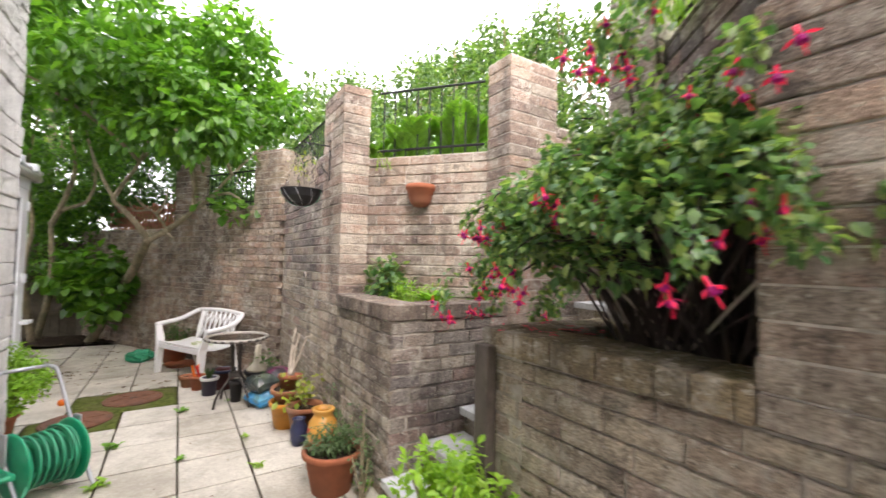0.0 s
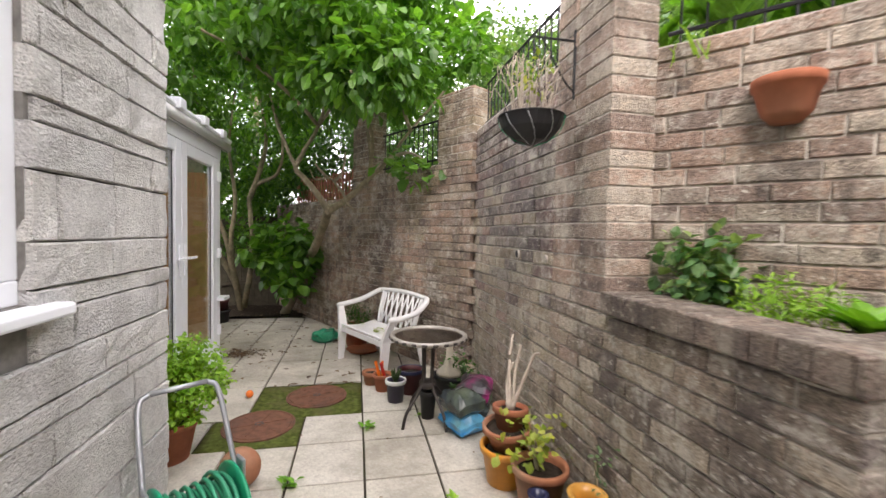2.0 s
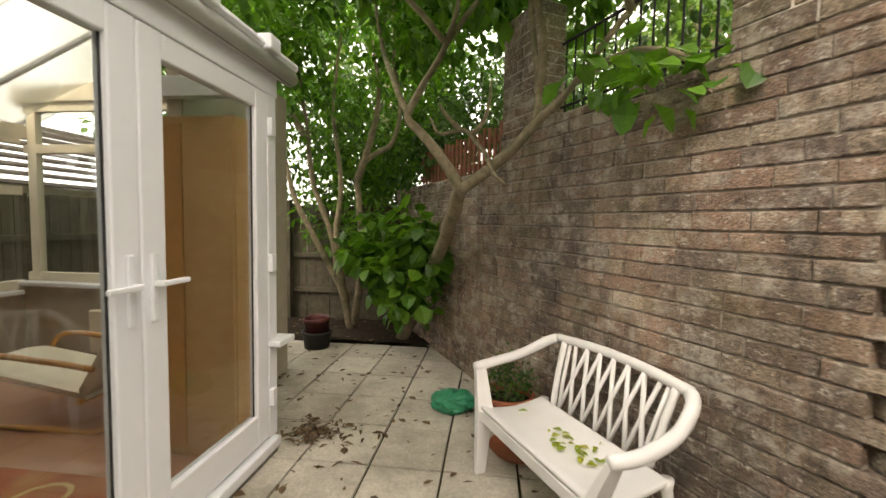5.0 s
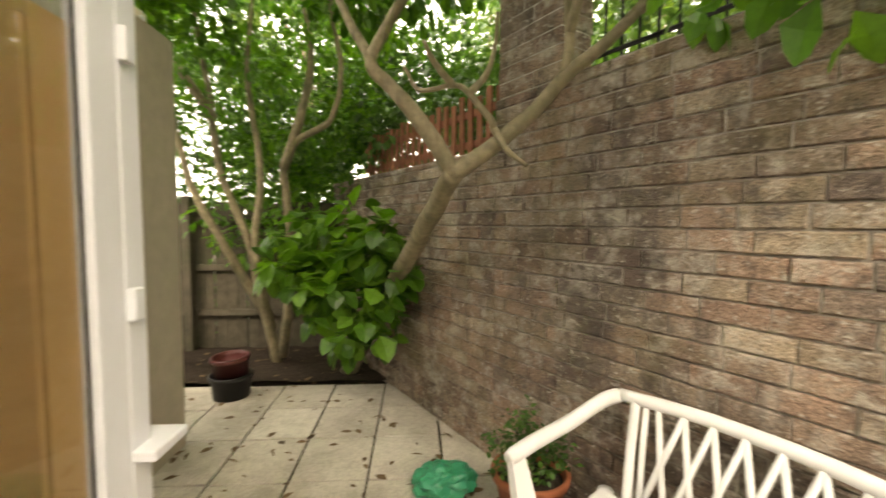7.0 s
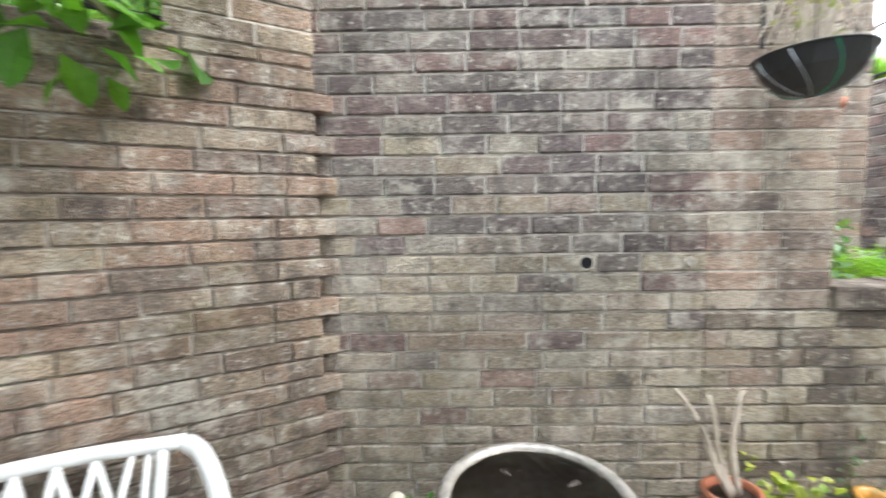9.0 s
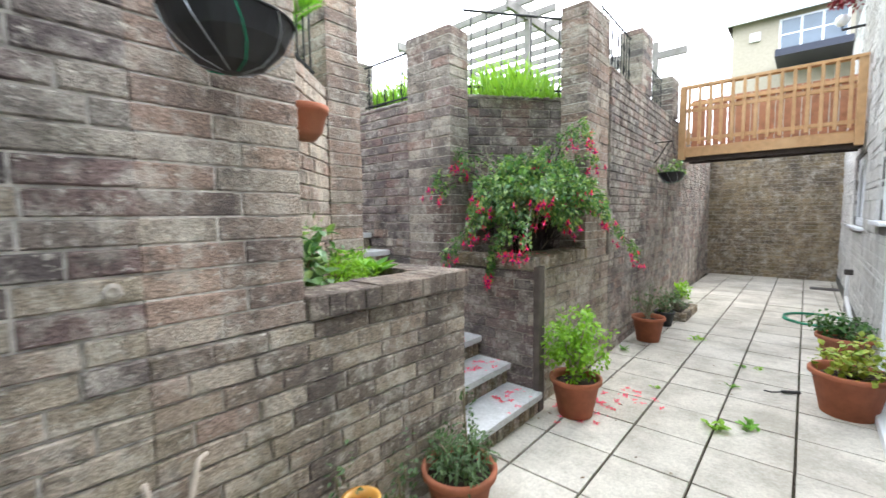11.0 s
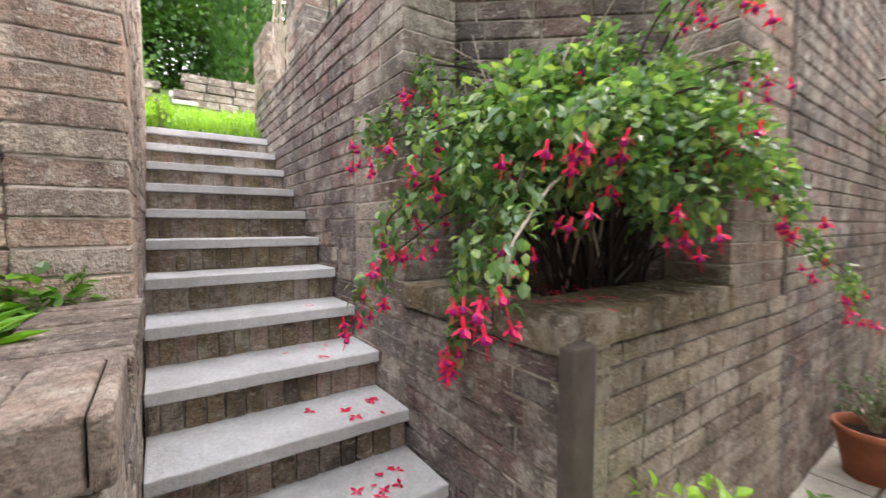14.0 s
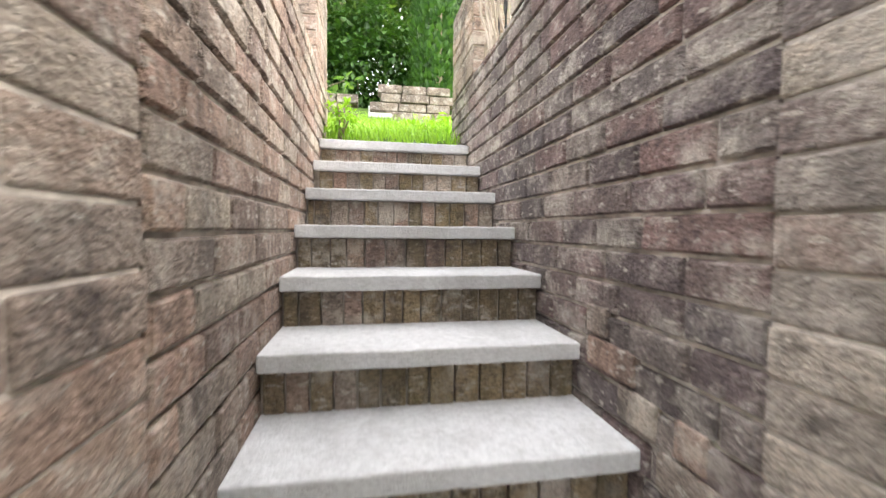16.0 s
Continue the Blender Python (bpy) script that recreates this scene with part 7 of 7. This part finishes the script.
def neighbour():
    e = thing("house", pose(0, -20, 0), "buff rendered neighbouring house with a white window", "house")
    bm = bmesh.new()
    box(bm, -12, 1.15, -6, 0, 0, 9.5)
    part("wall", bm, RENDERED, e)
    bm = bmesh.new()
    v = [bm.verts.new(p) for p in ((-12.3, 0.35, 9.45), (1.4, 0.35, 9.45), (1.4, -3, 11.5), (-12.3, -3, 11.5), (-12.3, -6.3, 9.45), (1.4, -6.3, 9.45))]
    bm.faces.new((v[0], v[1], v[2], v[3]))
    bm.faces.new((v[3], v[2], v[5], v[4]))
    bm.faces.new((v[1], v[5], v[2]))
    bm.faces.new((v[0], v[3], v[4]))
    part("roof", bm, ROOFTILE, e)
    boxed("fascia", (-12.3, 1.4, 0.3, 0.4, 9.25, 9.5), UPVC, e)
    w = boxed("window", (-2.45, -0.40, 0.0, 0.05, 7.95, 9.15), UPVC, e)
    for a, b in ((-2.38, -1.75), (-1.68, -1.12), (-1.05, -0.47)):
        for c, d in ((8.02, 8.5), (8.56, 9.08)):
            boxed("pane", (a, b, 0.052, 0.06, c, d), DIM_PANE, w, bevel=0)
    boxed("canopy", (-4, -0.4, 0.1, 2.0, 7.2, 7.45), plain("dark_blue_canopy", (0.03, 0.035, 0.06), 0.5), e)
    boxed("alarm_box", (0.2, 0.55, 0.0, 0.12, 8.5, 8.85), UPVC_OLD, e)


neighbour()
# lamp on the house corner above the walkway
lp = thing("wall_lamp", pose(-2.1, -7.2, 4.42), "round white globe lamp on a dark bracket", "wall lamp")
bm = bmesh.new()
bmesh.ops.create_icosphere(bm, subdivisions=3, radius=0.09, matrix=Matrix.Translation((0.26, 0, 0.08)))
part("globe", bm, UPVC, lp, smooth=True)
bm = bmesh.new()
tube(bm, [(0, 0, -0.06), (0.26, 0, -0.06), (0.26, 0, 0.0)], 0.02, 8)
part("bracket", bm, IRON, lp)
hb2 = thing("flower_basket", pose(-1.9, -6.95, 4.72), "dark red trailing flowers high on the house wall", "plant")
vs, fs = [], []
rng = random.Random(6)
for p in crown_points(rng, (0, 0, 0), (0.22, 0.22, 0.2), 24, 0.1):
    clump(vs, fs, rng, p, 0.06, 9, 0.06, 0.3)
raw("flowers", vs, fs, leafmat("dark_red_petal", [(0.12, 0.005, 0.015), (0.2, 0.01, 0.02)]), hb2)
# upper window of the house
window("window_4", -9.0, -7.9, 3.7, 4.9, HX + 0.02, 1, "white upper window of the house")

# garden beds and steps on the hill
def garden_wall(x, y0, y1, z, courses, seed, label):
    rng = random.Random(seed)
    e = thing("garden_wall", pose(x, 0, z), label, "garden wall", "garden walls")
    for c in range(courses):
        y = y0 - (0.1 if c % 2 else 0)
        while y < y1:
            w = rng.choice((0.3, 0.36, 0.42))
            boxed("stone", (-0.1 + rng.uniform(-0.015, 0.015), 0.15, y, y + w - 0.012, c * 0.13, c * 0.13 + 0.122), BRICK_P, e, bevel=0.012)
            y += w


garden_wall(6.9, -0.05, 1.9, 3.06, 4, 1, "low stone garden wall on the upper lawn")
garden_wall(7.2, -1.5, -0.66, 3.2, 5, 2, "stepped stone garden wall on the upper lawn")
for i in range(4):
    s = thing("garden_stone_step", pose(6.9 + i * 0.45, -0.46, 3.3 + i * 0.16), "pale stone step between garden beds", "step", "upper garden steps")
    boxed("tread", (0, 0.5, -0.17, 0.17, 0, 0.07), TREAD, s, bevel=0.012)
    boxed("riser", (0.05, 0.5, -0.16, 0.16, -0.12, 0), BRICK_W, s, bevel=0.01)
bedding("bed_plants", 7.25, 0.75, 3.6, (0.55, 1.1, 0.26), 120, 0.13, LEAF_FAR, 21, "low leafy plants spilling over the garden wall", 0.3, 14)
bedding("bed_plants", 4.6, -0.95, 2.42, (0.3, 0.35, 0.16), 46, 0.08, LEAF_LIME, 22, "bright ground plants at the head of the steps", 0.2, 14)
bedding("wall_tuft", 3.75, -0.12, 2.34, (0.12, 0.08, 0.14), 20, 0.06, LEAF_LIME, 23, "weeds growing at the head of the steps", 0.2, 8)
dv = thing("dead_climber", pose(3.3, -1.0, 2.72), "dry vine stems hanging by the brick pier", "climber")
rng = random.Random(9)
for k in range(14):
    bm = bmesh.new()
    y = rng.uniform(-0.12, 0.06)
    limb(bm, [(rng.uniform(-0.2, 0.1), y, 0.0), (rng.uniform(-0.2, 0.1), y + rng.uniform(-0.05, 0.08), 0.35), (rng.uniform(-0.25, 0.15), y, 0.75), (rng.uniform(-0.25, 0.15), y, 1.1)], 0.007, 0.003, 5)
    part("stem", bm, DEADWOOD, dv)

# ---- paving and masonry, piece by piece ----
XS = [-1.11 + 0.457 * i for i in range(-8, 4)]
YS = [-0.2 - 0.505 * i for i in range(21, 0, -1)] + [-0.2 + 0.4934 * i for i in range(6)] + [2.734]
YN = [2.734, 3.46, 3.75, 4.25, 4.75, 5.24, 5.74, 6.23, 6.72]
pav = thing("pavement", pose(0, 0, 0), "weathered buff concrete paving slabs with weedy joints", "paving", "", "structure")
rng = random.Random(5)
slab_bank = {}
rows_y = list(zip(YS, YS[1:])) + list(zip(YN, YN[1:]))
for y0, y1 in rows_y:
    for x0, x1 in zip(XS, XS[1:]):
        if x1 > 0.31 or (y0 > 4.3 and x0 < -4.5) or (y0 < 4.3 and x1 < -2.6 and y1 > 1.5) or (y1 < 1.7 and x1 < -2.05):
            continue
        mid = (x0 + x1) / 2
        if 2.2 < y0 < 2.5 and -2.1 < mid < -1.6 or 2.7 < y0 < 3.4 and -2.1 < mid < -1.1:
            continue
        if 2.2 < y0 < 2.5 and -2.4 < mid < -2.1:
            x1 = -2.25
        if y0 > 3.4 and x0 > 0.1 - 0.573 * (y0 - 3.27):
            continue
        w, d = x1 - x0 - 0.015, y1 - y0 - 0.015
        key = (round(w, 3), round(d, 3), rng.randrange(3))
        if key not in slab_bank:
            bm = bmesh.new()
            box(bm, 0, w, 0, d, -0.04, 0, bevel=0.004)
            me = bpy.data.meshes.new("slab")
            bm.to_mesh(me)
            bm.free()
            me.materials.append(SLAB)
            slab_bank[key] = me
        ob = new("slab", slab_bank[key])
        ob.parent = pav
        ob.matrix_basis = pose(x0 + 0.006, y0 + 0.006, rng.uniform(-0.004, 0.0), rng.uniform(-0.25, 0.25), rng.uniform(-0.25, 0.25), rng.uniform(-0.3, 0.3))

BL = (0.20, 0.225, 0.225, 0.26, 0.29)
R = random.Random


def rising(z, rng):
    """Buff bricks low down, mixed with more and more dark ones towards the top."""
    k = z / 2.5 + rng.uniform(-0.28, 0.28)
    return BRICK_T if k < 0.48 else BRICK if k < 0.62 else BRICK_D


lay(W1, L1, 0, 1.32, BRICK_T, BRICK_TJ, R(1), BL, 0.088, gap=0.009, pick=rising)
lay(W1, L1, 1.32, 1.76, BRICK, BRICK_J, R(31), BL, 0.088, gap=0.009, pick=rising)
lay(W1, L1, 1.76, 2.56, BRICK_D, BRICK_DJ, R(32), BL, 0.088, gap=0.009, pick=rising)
lay(W2, L2, 0, 2.26, BRICK_M, BRICK_MJ, R(2), BL, 0.088)
lay(W5, L5, 0, 1.98, BRICK_M, BRICK_MJ, R(22), BL, 0.088, limit=120, near=(1.5, 4))
# toothed end of the tree wall, every other brick standing out
for i in range(25):
    bm = bmesh.new()
    box(bm, L2 - 0.10, L2 + (0.08 if i % 2 else 0.004), -0.006, 0.09, 0.088 * i + 0.006, 0.088 * i + 0.079, bevel=0.006)
    part("brick", bm, BRICK_M, W2)
lay(WB, LB, 1.06, 2.46, BRICK_W, BRICK_WJ, R(3), BL, 0.088)
lay(PW, LPW, 0, 1.138, BRICK_P, BRICK_PJ, R(4), BL, 0.088, pick=lambda z, rng: BRICK_T if rng.random() < 0.5 else BRICK_P)
lay(PS, LPS, 0, 1.138, BRICK, BRICK_J, R(5), BL, 0.088)
lay(SN, LSN, 0.4, 2.69, BRICK_W, BRICK_WJ, R(6), BL, 0.088, gap=0.010)
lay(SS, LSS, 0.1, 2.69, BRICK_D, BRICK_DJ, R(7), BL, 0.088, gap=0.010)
lay(QN, LQN, 0, 1.13, BRICK_D, BRICK_DJ, R(8), BL, 0.088)
lay(QW, LQW, 0, 1.13, BRICK_T, BRICK_TJ, R(9), BL, 0.088)
lay(QB, LQB, 1.1, 2.72, BRICK_D, BRICK_DJ, R(10), BL, 0.088)
lay(LS, LLS, 0, 3.12, BRICK, BRICK_J, R(11), BL, 0.088, near=(-1, 2.0))
lay(FW, LFW, 0, 2.95, BRICK_O, BRICK_OJ, R(12), BL, 0.088, limit=0)


def coping(name, p0, p1, z, single, seed, label, w=0.24, over=0.025):
    """Bricks on edge along the top of a low wall."""
    m, L = face_frame(p0, p1)
    e = thing(name, m, label, "coping", "", "structure")
    rng = R(seed)
    x = 0
    while x < L - 0.03:
        ln = min(rng.choice((0.085, 0.095, 0.1, 0.11)), L - x)
        bm = bmesh.new()
        box(bm, x + 0.001, x + ln - 0.002, -over + rng.uniform(-0.003, 0.003), w, z, z + 0.1 + rng.uniform(-0.004, 0.004), bevel=0.007)
        part("brick", bm, single, e)
        x += ln
    return e


coping("coping_planter_west", (0, 1.06), (0, -0.02), 1.143, COPING, 1, "worn brick coping of the planter")
coping("coping_planter_stair", (0.244, 0.0), (0.955, 0.0), 1.143, COPING, 2, "worn brick coping of the planter", 0.2)
coping("coping_bed_stair", (0.875, -0.93), (0.284, -0.93), 1.135, BRICK_O, 3, "mossy brick coping of the raised bed", 0.2)
coping("coping_bed_west", (0.04, -0.91), (0.055, -1.96), 1.135, BRICK_O, 4, "mossy brick coping of the raised bed")

# patch of newer bricks beside the steps
for a, b, z in ((1.86, 1.96, 1.44), (1.74, 1.95, 1.35), (1.66, 1.80, 1.26), (1.48, 1.65, 1.17), (1.52, 1.60, 1.26)):
    bm = bmesh.new()
    box(bm, 4.05 - b, 4.05 - a, -0.013, 0.03, z, z + 0.08, bevel=0.006)
    part("brick", bm, BRICK_W, SS, "pale orange repair brick")

# stone blocks of the house
hm, hl = face_frame((HX, -10.5), (HX, 1.62))
house_face = thing("stone_facing", hm, "grey pitched stone blocks facing the house", "stone facing", "", "structure")
HH = [(y0 + 10.5, y1 + 10.5, z0 - 0.05, z1) for y0, y1, z0, z1 in (WIN_A, WIN_B, WIN_C, DOOR_C)]
lay(house_face, hl, 0, 4.9, STONE, STONE_J, R(21), (0.32, 0.42, 0.5, 0.6), 0.14, holes=HH, near=(10.0, 20), rough=0.011, depth=0.05, gap=0.005, heights=(0.145, 0.145, 0.075, 0.145, 0.22, 0.145, 0.075), name="stone_block", nx=7, nz=3, proud=0.012)
